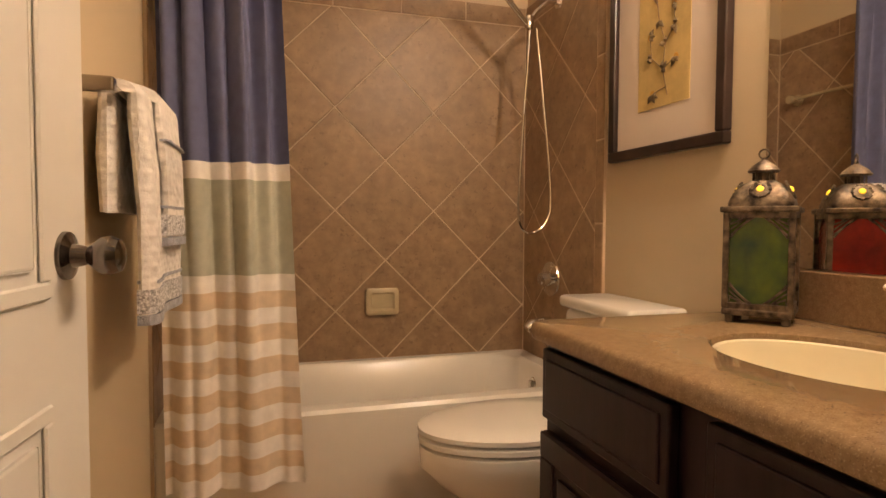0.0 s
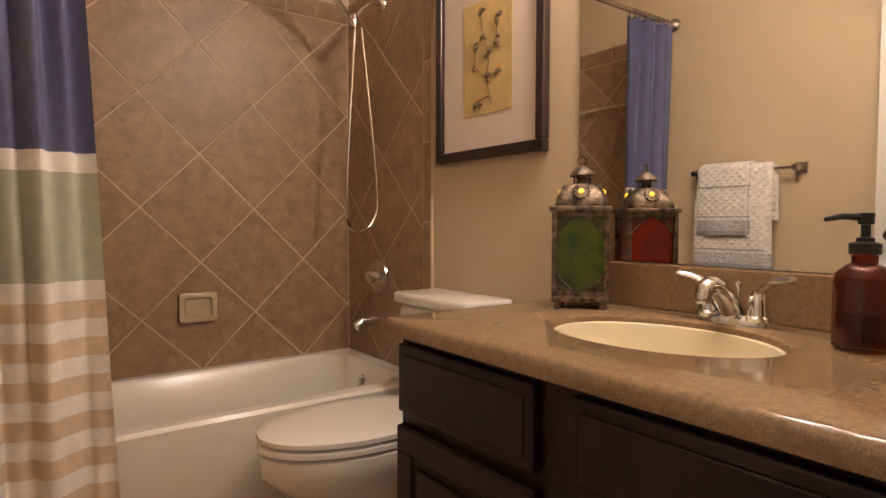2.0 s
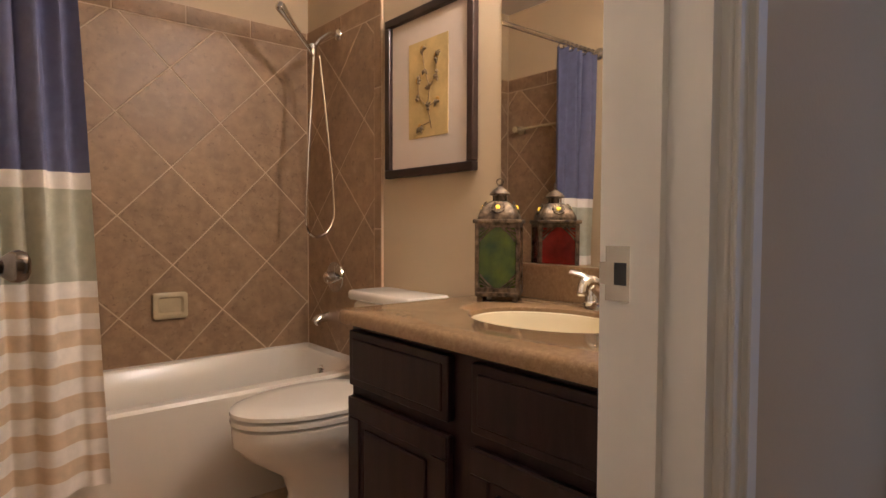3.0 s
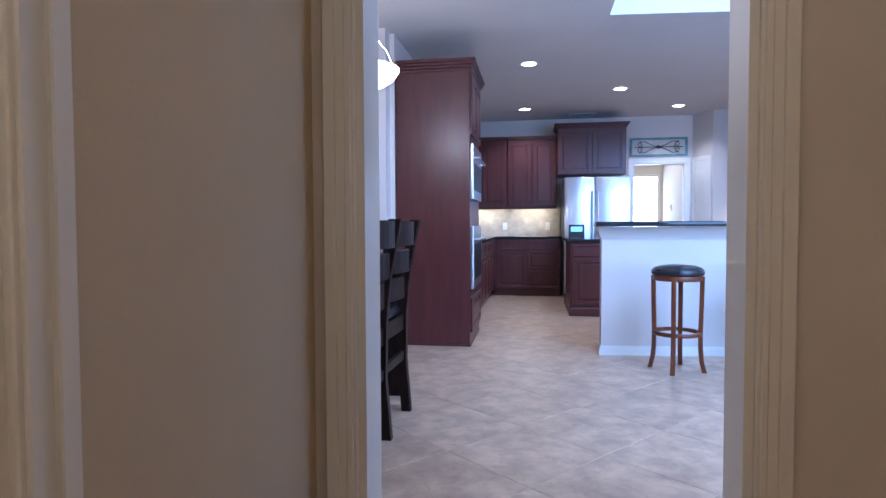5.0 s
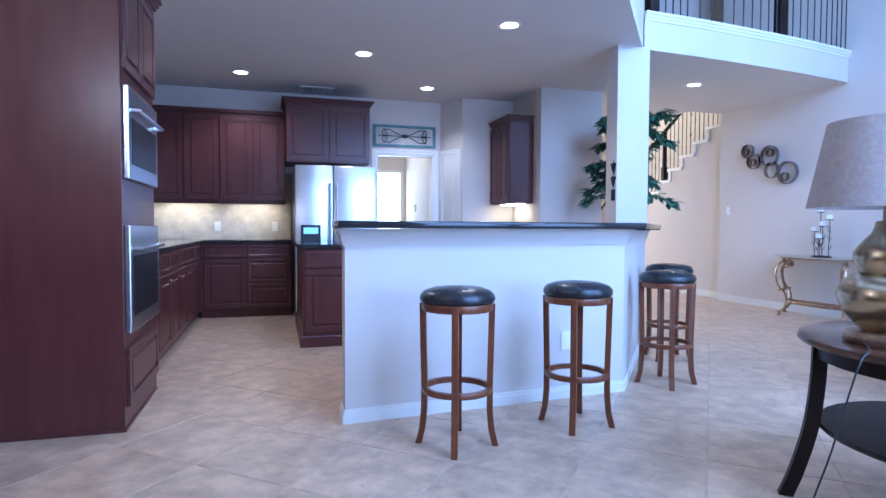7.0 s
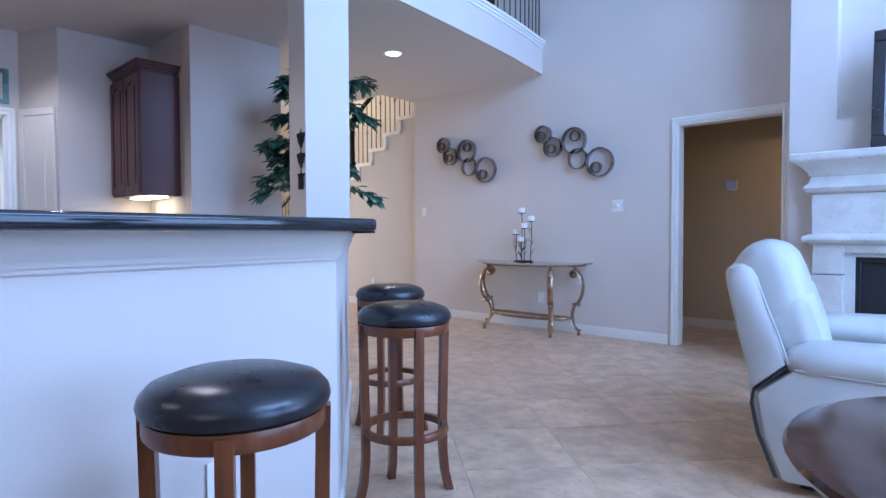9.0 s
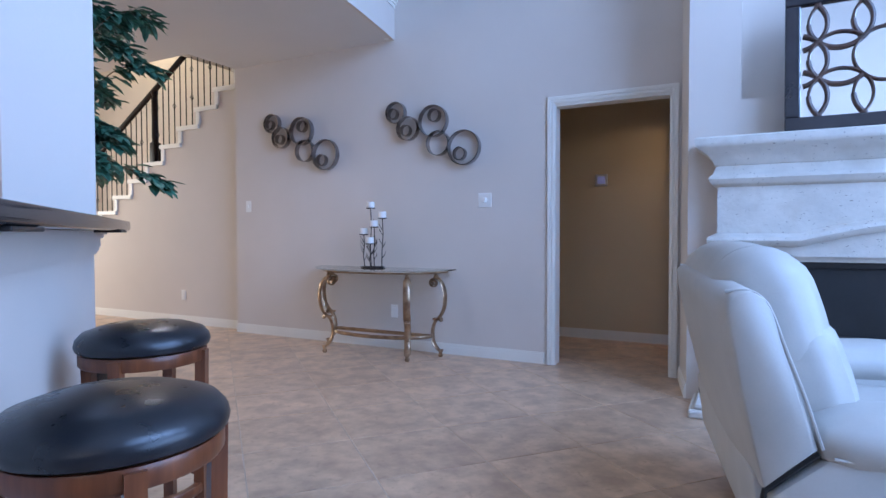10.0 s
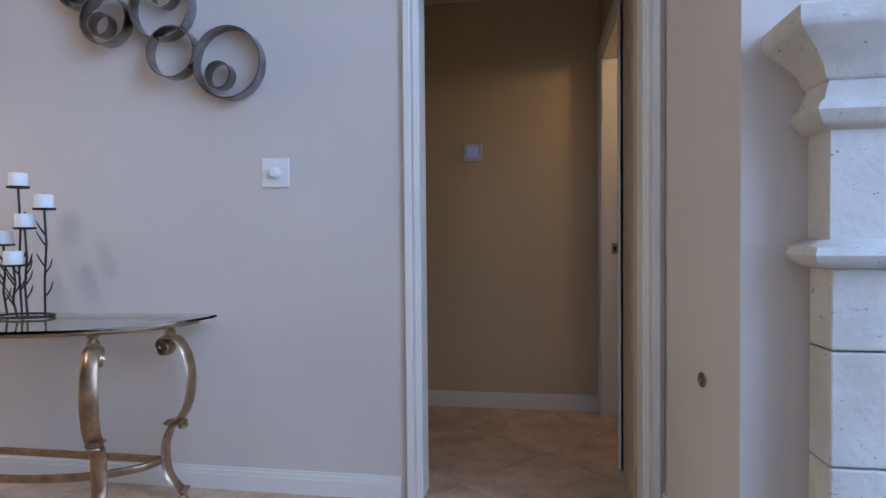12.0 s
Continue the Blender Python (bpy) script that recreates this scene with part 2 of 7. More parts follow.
def quilt(m, size, depth):
    """Raised diamonds stitched into a cloth, from two crossed waves."""
    nt = m.node_tree
    n, l = nt.nodes, nt.links
    b = n["Principled BSDF"]
    tc = n.new("ShaderNodeTexCoord")
    waves = []
    for turn in (38, -38):
        mp = n.new("ShaderNodeMapping")
        mp.inputs["Rotation"].default_value = (radians(turn), 0, 0)
        l.new(tc.outputs["Object"], mp.inputs["Vector"])
        w = n.new("ShaderNodeTexWave")
        w.bands_direction = "Z"
        w.inputs["Scale"].default_value, w.inputs["Distortion"].default_value = 0.314 / size, 0.6
        l.new(mp.outputs["Vector"], w.inputs["Vector"])
        waves.append(w)
    mul = n.new("ShaderNodeMath")
    mul.operation = "MULTIPLY"
    l.new(waves[0].outputs["Fac"], mul.inputs[0])
    l.new(waves[1].outputs["Fac"], mul.inputs[1])
    bp = n.new("ShaderNodeBump")
    bp.inputs["Strength"].default_value, bp.inputs["Distance"].default_value = 0.8, depth
    l.new(mul.outputs["Value"], bp.inputs["Height"])
    if b.inputs["Normal"].links:
        l.new(b.inputs["Normal"].links[0].from_socket, bp.inputs["Normal"])
    l.new(bp.outputs["Normal"], b.inputs["Normal"])


fleck(STONE, (0.44, 0.33, 0.20), 420, 0.59, 0.66, 0.55)
fleck(STONE, (0.10, 0.062, 0.035), 380, 0.60, 0.68, 0.6)
fleck(WTILE, (0.17, 0.105, 0.06), 46, 0.60, 0.72, 0.55, (1, 1, 1.6))
fleck(WTILE, (0.46, 0.33, 0.21), 21, 0.60, 0.75, 0.5)
fleck(FTILE, (0.30, 0.19, 0.12), 30, 0.60, 0.74, 0.45)
fleck(LIMESTONE, (0.16, 0.14, 0.12), 42, 0.68, 0.71, 0.85, (1, 1, 2.6))
fleck(LIMESTONE, (0.47, 0.43, 0.37), 6, 0.50, 0.70, 0.6)
quilt(TOWEL, 0.024, 0.004)


# ---- mesh helpers ----
def bm_new():
    return bmesh.new()


def add_box(bm, x0, x1, y0, y1, z0, z1, bevel=0.0, m=None, seg=2):
    sub = bmesh.new()
    bmesh.ops.create_cube(sub, size=1.0, matrix=Matrix.Translation(((x0 + x1) / 2, (y0 + y1) / 2, (z0 + z1) / 2)) @ Matrix.Diagonal((abs(x1 - x0), abs(y1 - y0), abs(z1 - z0), 1)))
    if bevel:
        bmesh.ops.bevel(sub, geom=sub.edges[:], offset=bevel, segments=seg, affect="EDGES", profile=0.5)
    merge(bm, sub, m)


def merge(bm, sub, m=None):
    if m is not None:
        sub.transform(m)
    vs = [bm.verts.new(v.co) for v in sub.verts]
    sub.verts.index_update()
    for f in sub.faces:
        bm.faces.new([vs[v.index] for v in f.verts])
    sub.free()


def add_lathe(bm, prof, seg=24, m=None, sx=1.0, sy=1.0, cap=True):
    rings = []
    mm = m or Matrix()
    for r, z in prof:
        if r < 1e-9:
            rings.append([bm.verts.new(mm @ Vector((0, 0, z)))] * seg)
            continue
        rings.append([bm.verts.new(mm @ Vector((r * sx * math.cos(2 * math.pi * i / seg), r * sy * math.sin(2 * math.pi * i / seg), z))) for i in range(seg)])
    for a, b in zip(rings, rings[1:]):
        for i in range(seg):
            q = [a[i], a[(i + 1) % seg], b[(i + 1) % seg], b[i]]
            bm.faces.new([v for k, v in enumerate(q) if v not in q[:k]])
    if cap:
        if prof[0][0] > 1e-9:
            bm.faces.new(list(reversed(rings[0])))
        if prof[-1][0] > 1e-9:
            bm.faces.new(rings[-1])


def add_tube(bm, pts, rad, seg=8, flat=None, closed=False):
    """A tube along points; rad a number or one a point; flat = (across, thick) gives a strap."""
    pts = [Vector(p) for p in pts]
    n = len(pts)
    rings = []
    prev = None
    for i, p in enumerate(pts):
        a = pts[(i - 1) % n] if closed or i else pts[0]
        b = pts[(i + 1) % n] if closed or i < n - 1 else pts[-1]
        d = (b - a).normalized()
        up = prev if prev is not None else (Vector((0, 0, 1)) if abs(d.z) < 0.9 else Vector((0, 1, 0)))
        s = d.cross(up)
        s = s.normalized() if s.length > 1e-6 else d.orthogonal().normalized()
        u = s.cross(d).normalized()
        prev = u
        r = rad[i] if isinstance(rad, (list, tuple)) else rad
        ra, rb = (flat if flat else (r, r))
        rings.append([bm.verts.new(p + s * ra * math.cos(2 * math.pi * k / seg) + u * rb * math.sin(2 * math.pi * k / seg)) for k in range(seg)])
    pairs = list(zip(rings, rings[1:])) + ([(rings[-1], rings[0])] if closed else [])
    for a, b in pairs:
        for k in range(seg):
            bm.faces.new((a[k], a[(k + 1) % seg], b[(k + 1) % seg], b[k]))
    if not closed:
        bm.faces.new(list(reversed(rings[0])))
        bm.faces.new(rings[-1])


def smooth_pts(pts, n=6):
    out = []
    k = len(pts)
    for i in range(k - 1):
        p0, p1, p2, p3 = (Vector(pts[max(0, i - 1)]), Vector(pts[i]), Vector(pts[i + 1]), Vector(pts[min(k - 1, i + 2)]))
        for j in range(n):
            t = j / n
            out.append(0.5 * ((2 * p1) + (p2 - p0) * t + (2 * p0 - 5 * p1 + 4 * p2 - p3) * t * t + (3 * p1 - p0 - 3 * p2 + p3) * t ** 3))
    out.append(Vector(pts[-1]))
    return out


def add_prism(bm, poly, z0, z1, m=None, bevel=0.0):
    sub = bmesh.new()
    lo = [sub.verts.new((x, y, z0)) for x, y in poly]
    hi = [sub.verts.new((x, y, z1)) for x, y in poly]
    k = len(poly)
    sub.faces.new(list(reversed(lo)))
    sub.faces.new(hi)
    for i in range(k):
        sub.faces.new((lo[i], lo[(i + 1) % k], hi[(i + 1) % k], hi[i]))
    bmesh.ops.recalc_face_normals(sub, faces=sub.faces[:])
    if bevel:
        bmesh.ops.bevel(sub, geom=sub.edges[:], offset=bevel, segments=2, affect="EDGES", profile=0.5)
    merge(bm, sub, m)


def mesh(name, bm, material, smooth=False):
    bmesh.ops.recalc_face_normals(bm, faces=bm.faces[:])
    me = bpy.data.meshes.new(name)
    bm.to_mesh(me)
    bm.free()
    me.materials.append(material)
    if smooth:
        me.shade_smooth()
        me.set_sharp_from_angle(angle=radians(38))
    return me


def part(name, bm, material, parent=None, label="", smooth=False):
    ob = new(name, mesh(name, bm, material, smooth))
    if parent is not None:
        ob.parent = parent
    if label:
        ob["label"] = label
    return ob


def thing(name, label, category, m=None, group=""):
    ob = new(name)
    ob.empty_display_size = 0.1
    if m is not None:
        ob.matrix_world = m
    return tagged(ob, label, category, group)


def structure(ob, label, category):
    return tagged(ob, label, category, kind="structure")


def wall_run(name, axis, at, thick, a, b, z0, z1, holes=(), material=None, label="beige painted wall", cat="wall"):
    """A wall along an axis ("x" or "y") with its two faces at `at` and `at + thick`; holes are (start, end, low, high)."""
    bm = bm_new()

    def put(s, e, lo, hi):
        if e - s > 1e-4 and hi - lo > 1e-4:
            if axis == "x":
                add_box(bm, s, e, min(at, at + thick), max(at, at + thick), lo, hi)
            else:
                add_box(bm, min(at, at + thick), max(at, at + thick), s, e, lo, hi)

    cur = a
    for s, e, lo, hi in sorted(holes):
        put(cur, s, z0, z1)
        put(s, e, z0, lo)
        put(s, e, hi, z1)
        cur = e
    put(cur, b, z0, z1)
    return structure(part(name, bm, material or PAINT), label, cat)


def base_run(axis, at, out, a, b):
    """A baseboard with a stepped top, standing `out` proud of the wall face `at`."""
    bm = bm_new()
    for d, z0, z1 in ((0.015, 0.0, 0.062), (0.011, 0.062, 0.080), (0.006, 0.080, 0.092)):
        o = d if out > 0 else -d
        if axis == "x":
            add_box(bm, a, b, min(at, at + o), max(at, at + o), z0, z1)
        else:
            add_box(bm, min(at, at + o), max(at, at + o), a, b, z0, z1)
    return structure(part("baseboard", bm, TRIM), "white painted baseboard", "baseboard")


def casing(axis, at, out, a, b, top, w=0.068):
    """A moulded door casing round an opening from a to b, on the wall face `at`."""
    bm = bm_new()
    for u0, u1, d in ((0.0, w, 0.012), (0.008, 0.022, 0.017), (w - 0.026, w, 0.02)):
        o = d * out
        for s, e in ((a - u1, a - u0), (b + u0, b + u1)):  # the head sits on the sides
            if axis == "x":
                add_box(bm, s, e, min(at, at + o), max(at, at + o), 0, top + u0 + 0.0005, 0.002, seg=1)
            else:
                add_box(bm, min(at, at + o), max(at, at + o), s, e, 0, top + u0 + 0.0005, 0.002, seg=1)
        if axis == "x":
            add_box(bm, a - u1, b + u1, min(at, at + o), max(at, at + o), top + u0, top + u1, 0.002, seg=1)
        else:
            add_box(bm, min(at, at + o), max(at, at + o), a - u1, b + u1, top + u0, top + u1, 0.002, seg=1)
    return structure(part("trim", bm, TRIM), "white moulded door casing", "door casing")


def jambs(axis, lo, hi, a, b, top, t=0.018):
    """The lining of an opening through a wall whose faces are at lo and hi."""
    bm = bm_new()
    for s, e, z0, z1 in ((a, a + t, 0, top), (b - t, b, 0, top), (a, b, top - t, top)):
        if axis == "x":
            add_box(bm, s, e, lo - 0.002, hi + 0.002, z0, z1)
        else:
            add_box(bm, lo - 0.002, hi + 0.002, s, e, z0, z1)
    return structure(part("trim", bm, TRIM), "white painted door jamb lining", "door jamb")


def clip_poly(poly, x0, x1, y0, y1):
    def cut(pts, inside, meet):
        out = []
        for i, p in enumerate(pts):
            q = pts[(i + 1) % len(pts)]
            if inside(p):
                out.append(p)
                if not inside(q):
                    out.append(meet(p, q))
            elif inside(q):
                out.append(meet(p, q))
        return out

    def lerp_x(v):
        return lambda p, q: (v, p[1] + (q[1] - p[1]) * (v - p[0]) / (q[0] - p[0]))

    def lerp_y(v):
        return lambda p, q: (p[0] + (q[0] - p[0]) * (v - p[1]) / (q[1] - p[1]), v)

    for ins, mt in ((lambda p: p[0] >= x0, lerp_x(x0)), (lambda p: p[0] <= x1, lerp_x(x1)), (lambda p: p[1] >= y0, lerp_y(y0)), (lambda p: p[1] <= y1, lerp_y(y1))):
        if len(poly) < 3:
            return []
        poly = cut(poly, ins, mt)
    return poly


# ---- large structure ----
BX0, BX1, BY0, BY1 = -0.40, 1.10, 0.365, 2.73
HY = 0.24
OX0, OX1, OY0, OY1 = 1.03, 1.145, -0.657, 0.142
SW = -6.775
NW = 2.17
CZ = 2.75
HIGH = 5.6
KX = 9.28

# floor slab under the tiles
bm = bm_new()
add_box(bm, -1.8, 16.0, -9.6, 3.2, -0.15, -0.0028)
floor = structure(part("floor", bm, GROUT), "floor slab with sandy grout between beige ceramic tiles", "floor")

# bathroom shell
wall_run("wall_bath_right", "y", BX1, 0.11, HY, BY1 + 0.1, 0, 2.5, material=BATHP)
wall_run("wall_bath_back", "x", BY1, 0.1, BX0 - 0.1, BX1 + 0.11, 0, 2.5, material=BATHP)
wall_run("wall_bath_left", "y", BX0, -0.1, BY0, BY1, 0, 2.5, material=BATHP)
DX0, DX1, DTOP = -0.38, 0.28, 2.03
wall_run("wall_bath_front", "x", HY, BY0 - HY, -1.6, BX1, 0, 2.5, [(DX0, DX1, 0, DTOP)], material=BATHP)
bm = bm_new()
add_box(bm, BX0 - 0.1, BX1 + 0.11, BY0 - 0.125, BY1 + 0.1, 2.44, 2.52)
structure(part("ceiling_bath", bm, CEIL), "beige textured bathroom ceiling", "ceiling")
jambs("x", HY, BY0, DX0, DX1, DTOP)
casing("x", HY, -1, DX0, DX1, DTOP)
casing("x", BY0, 1, DX0 + 0.06, DX1, DTOP, 0.05)
bm = bm_new()
add_box(bm, DX1 - 0.03, DX1 - 0.017, HY + 0.045, HY + 0.08, 0, DTOP - 0.02)
add_box(bm, DX0 + 0.017, DX0 + 0.03, HY + 0.045, HY + 0.08, 0, DTOP - 0.02)
structure(part("trim", bm, TRIM), "white painted door stop strip", "door stop")
base_run("y", BX1, -1, 1.42, 2.0)
base_run("y", BX0, 1, 1.05, 2.0)

# hall shell
HS = -1.2
wall_run("wall_hall_south", "x", HS, -0.1, -1.6, OX0, 0, 2.5, material=BATHP)
wall_run("wall_hall_west", "y", -1.6, -0.1, HS, HY, 0, 2.5, material=BATHP)
wall_run("wall_hall_east", "y", OX0, OX1 - OX0, HS - 0.1, HY, 0, HIGH, [(OY0, OY1, 0, 2.05)])
bm = bm_new()
add_box(bm, -1.6, OX0, HS, HY, 2.44, 2.52)
structure(part("ceiling_hall", bm, CEIL), "beige hall ceiling", "ceiling")
# housing for the added hall light; no such fixture is seen
hl = thing("hall_ceiling_lamp", "unseen flush white ceiling lamp added to light the hall", "ceiling lamp", pose(-0.55, -0.55, 2.44))
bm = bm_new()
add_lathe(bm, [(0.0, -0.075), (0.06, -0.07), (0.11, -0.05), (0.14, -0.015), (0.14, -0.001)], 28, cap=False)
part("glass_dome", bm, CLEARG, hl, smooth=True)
jambs("y", OX0, OX1, OY0, OY1, 2.05)
casing("y", OX0, -1, OY0, OY1, 2.05)
casing("y", OX1, 1, OY0, OY1, 2.05)
base_run("x", HY, -1, DX1 + 0.07, OX0)

# dining and living shell
wall_run("wall_dining_west", "y", OX0 + 0.08, OX1 - OX0 - 0.08, HY, NW + 0.1, 0, CZ)
wall_run("wall_living_west", "y", OX0, OX1 - OX0, -9.0, HS - 0.1, 0, 2.8, [(-5.85, -1.75, 0.45, 2.5)])
wall_run("wall_living_west_upper", "y", OX0, OX1 - OX0, -9.0, HS - 0.1, 2.8, HIGH, [(-5.85, -1.75, 3.1, 5.1)])
wall_run("wall_dining_north", "x", NW, 0.1, OX1, 4.72, 0, CZ, [(3.68, 4.58, 0, 2.04)])
casing("x", NW, -1, 3.68, 4.58, 2.04)
wall_run("wall_dining_east", "y", 4.72, 0.15, 1.04, NW + 0.1, 0, CZ)
base_run("y", 4.72, -1, 1.04, NW)
base_run("x", 1.04, -1, 4.705, 4.87)
wall_run("wall_kitchen_north", "x", 1.0, 0.1, 4.87, KX + 0.1, 0, CZ)
KD0, KD1 = -2.50, -1.72
wall_run("wall_kitchen_back", "y", KX, 0.12, -2.7, 1.1, 0, CZ, [(KD0, KD1, 0, 2.03)])
casing("y", KX, -1, KD0, KD1, 2.03)
jambs("y", KX, KX + 0.12, KD0, KD1, 2.03)
bm = bm_new()
add_prism(bm, [(KX, -2.60), (8.90, -2.79), (9.0, -2.88), (KX, -2.72)], 0, CZ)
structure(part("wall_pantry_side", bm, PAINT), "beige painted diagonal pantry wall", "wall")
wall_run("wall_pantry_front", "y", 8.90, 0.1, -3.51, -2.795, 0, CZ)
wall_run("wall_step", "x", -3.512, -0.1, 8.172, 9.0, 0, CZ)
wall_run("wall_plant", "y", 8.05, 0.12, -4.35, -3.512, 0, CZ)
wall_run("wall_foyer_north", "x", -4.35, 0.1, 8.17, 13.8, 0, CZ)
base_run("y", 8.05, -1, -4.35, -3.512)

# south wall with the opening into the small passage
SX0, SX1 = 4.47, 5.338
PB = -8.05
wall_run("wall_south", "x", SW, -0.12, 4.38, 8.76, 0, HIGH, [(SX0, SX1, 0, 2.03)])
wall_run("wall_south_west", "x", SW, -0.12, OX1, 4.38, 0, HIGH)
casing("x", SW, 1, SX0 + 0.014, SX1 - 0.014, 2.03, 0.056)
jambs("x", SW - 0.12, SW, SX0, SX1, 2.03)
base_run("x", SW, 1, SX1 + 0.07, 8.76)
# passage walls take the yellower bath paint, putting warm light into their colour
wall_run("wall_passage_back", "x", PB, -0.1, 3.2, 6.6, 0, 2.5, material=BATHP)
base_run("x", PB, 1, 4.51, 6.5)
wall_run("wall_passage_right", "y", 4.50, -0.11, PB, SW - 0.12, 0, 2.5, [(-7.97, -7.22, 0, 2.05)], material=BATHP)
casing("y", 4.50, 1, -7.97 + 0.012, -7.22 - 0.012, 2.05, 0.06)
jambs("y", 4.39, 4.50, -7.97, -7.22, 2.05)
wall_run("wall_passage_left", "y", 6.6, 0.1, PB, SW - 0.12, 0, 2.5, material=BATHP)
wall_run("wall_side_room", "y", 3.2, -0.1, -8.15, SW, 0, 2.5)
bm = bm_new()
add_box(bm, 3.1, 6.7, -8.15, SW - 0.12, 2.44, 2.52)
structure(part("ceiling_passage", bm, CEIL), "beige passage ceiling", "ceiling")
ps = thing("strike_plate", "small metal strike plate on the passage jamb", "strike plate")
bm = bm_new()
add_box(bm, 4.415, 4.450, -7.952, -7.9495, 0.93, 0.99, 0.001)
part("plate", bm, NICKEL, ps)
bm = bm_new()
add_box(bm, 4.425, 4.440, -7.9496, -7.9485, 0.945, 0.975)
part("latch_hole", bm, BLACKP, ps)

# kitchen and dining ceiling, with the fascia walls above the bar up to the tall living room
ceil_poly = [(OX1, -0.82), (4.72, -0.82), (4.86, -2.5), (6.42, -3.78), (8.2, -3.78), (8.2, -4.4), (KX + 0.1, -4.4), (KX + 0.1, 1.1), (4.8, 1.1), (4.8, NW + 0.1), (OX1 - 0.1, NW + 0.1), (OX1 - 0.1, -0.82)]
bm = bm_new()
add_prism(bm, ceil_poly, CZ, CZ + 0.1)
structure(part("ceiling_kitchen", bm, CEIL), "beige kitchen and dining ceiling", "ceiling")
bm = bm_new()
add_prism(bm, [(OX1, -0.82), (4.72, -0.82), (4.86, -2.5), (6.42, -3.78), (6.52, -3.66), (4.98, -2.42), (4.83, -0.70), (OX1, -0.70)], CZ + 0.1, HIGH)
structure(part("wall_above_bar", bm, PAINT), "beige painted upper wall over the bar", "wall")
bm = bm_new()
add_box(bm, OX0, 16.0, -9.6, 1.2, HIGH, HIGH + 0.1)
structure(part("ceiling_living", bm, CEIL), "high ceiling of the two storey living room", "ceiling")

# balcony slab with curved edge
edge = [(6.41, -3.78), (6.455, -4.4), (6.52, -5.0), (6.585, -5.5), (6.655, -6.0), (6.735, -6.45), (6.80, SW)]
bm = bm_new()
add_prism(bm, edge + [(8.76, SW), (8.76, -6.2), (13.8, -6.2), (13.8, -4.3), (8.2, -4.3), (8.2, -3.78)], CZ + 0.002, CZ + 0.3)
structure(part("ceiling_balcony", bm, CEIL), "beige underside of the curved upstairs balcony", "ceiling")
bm = bm_new()
add_prism(bm, [(x - 0.012, y) for x, y in edge] + [(x + 0.012, y) for x, y in reversed(edge)], CZ - 0.002, CZ + 0.30)
structure(part("wall_balcony_fascia", bm, PAINT), "beige balcony fascia", "wall")
bm = bm_new()
for o, za, zb in ((0.022, 0.272, 0.30), (0.034, 0.30, 0.325), (0.048, 0.325, 0.352)):
    add_prism(bm, [(x - o, y) for x, y in edge] + [(x + 0.06, y) for x, y in reversed(edge)], CZ + za, CZ + zb)
structure(part("trim", bm, TRIM), "white moulding along the balcony edge", "trim")
wall_run("wall_upper_hall", "y", 9.6, 0.1, -9.0, 1.1, CZ + 0.3, HIGH)

# chimney breast
bm = bm_new()
NX, NZ, NT = 4.035, 1.825, 4.30
add_prism(bm, [(1.3, SW + 0.001), (4.41, SW + 0.001), (4.322, -6.25), (1.3, -6.25)], 0, NZ)
structure(part("wall_chimney_breast", bm, PAINT), "beige painted chimney breast beside the fireplace", "wall")
for nm, poly, za, zb in (("wall_niche_side", [(NX, SW + 0.001), (4.41, SW + 0.001), (4.322, -6.25), (NX, -6.25)], NZ, HIGH), ("wall_niche_top", [(1.3, SW + 0.001), (NX, SW + 0.001), (NX, -6.25), (1.3, -6.25)], NT, HIGH), ("wall_niche_back", [(1.3, SW + 0.001), (NX, SW + 0.001), (NX, -6.37), (1.3, -6.37)], NZ, NT)):
    bm = bm_new()
    add_prism(bm, poly, za, zb)
    structure(part(nm, bm, PAINT), "beige painted wall of the niche over the mantel", "wall")
for d, z0, z1 in ((0.015, 0.0, 0.062), (0.011, 0.062, 0.080), (0.006, 0.080, 0.092)):
    bm = bm_new()
    add_prism(bm, [(4.411, SW), (4.411 + d, SW), (4.323 + d, -6.25), (4.323, -6.25)], z0, z1)
    structure(part("baseboard", bm, TRIM), "white painted baseboard beside the chimney", "baseboard")

# stair wall and stairwell
STW = -6.90
base_run("x", STW, 1, 8.765, 12.9)
wall_run("wall_stairwell_far", "x", -8.1, -0.1, 6.6, 15.0, 0, HIGH)
wall_run("wall_foyer_east", "y", 13.8, 0.1, -8.2, -4.2, 0, HIGH, [(-6.2, -4.6, 0.3, 2.4)])
wall_run("wall_stairwell_end", "y", 8.76, -0.08, -7.0, SW - 0.12, 0, CZ)


# ---- bathroom things ----
def loop_rect(x0, x1, y0, y1, z, r, n=8):
    pts = []
    for cx, cy, a0 in ((x1 - r, y1 - r, 0), (x0 + r, y1 - r, 90), (x0 + r, y0 + r, 180), (x1 - r, y0 + r, 270)):
        for i in range(n + 1):
            a = radians(a0 + 90 * i / n)
            pts.append((cx + r * math.cos(a), cy + r * math.sin(a), z))
    return pts


def add_loft(bm, loops, cap0=False, cap1=False):
    vs = [[bm.verts.new(p) for p in lp] for lp in loops]
    for a, b in zip(vs, vs[1:]):
        k = len(a)
        for i in range(k):
            bm.faces.new((a[i], a[(i + 1) % k], b[(i + 1) % k], b[i]))
    if cap0:
        bm.faces.new(list(reversed(vs[0])))
    if cap1:
        bm.faces.new(vs[-1])


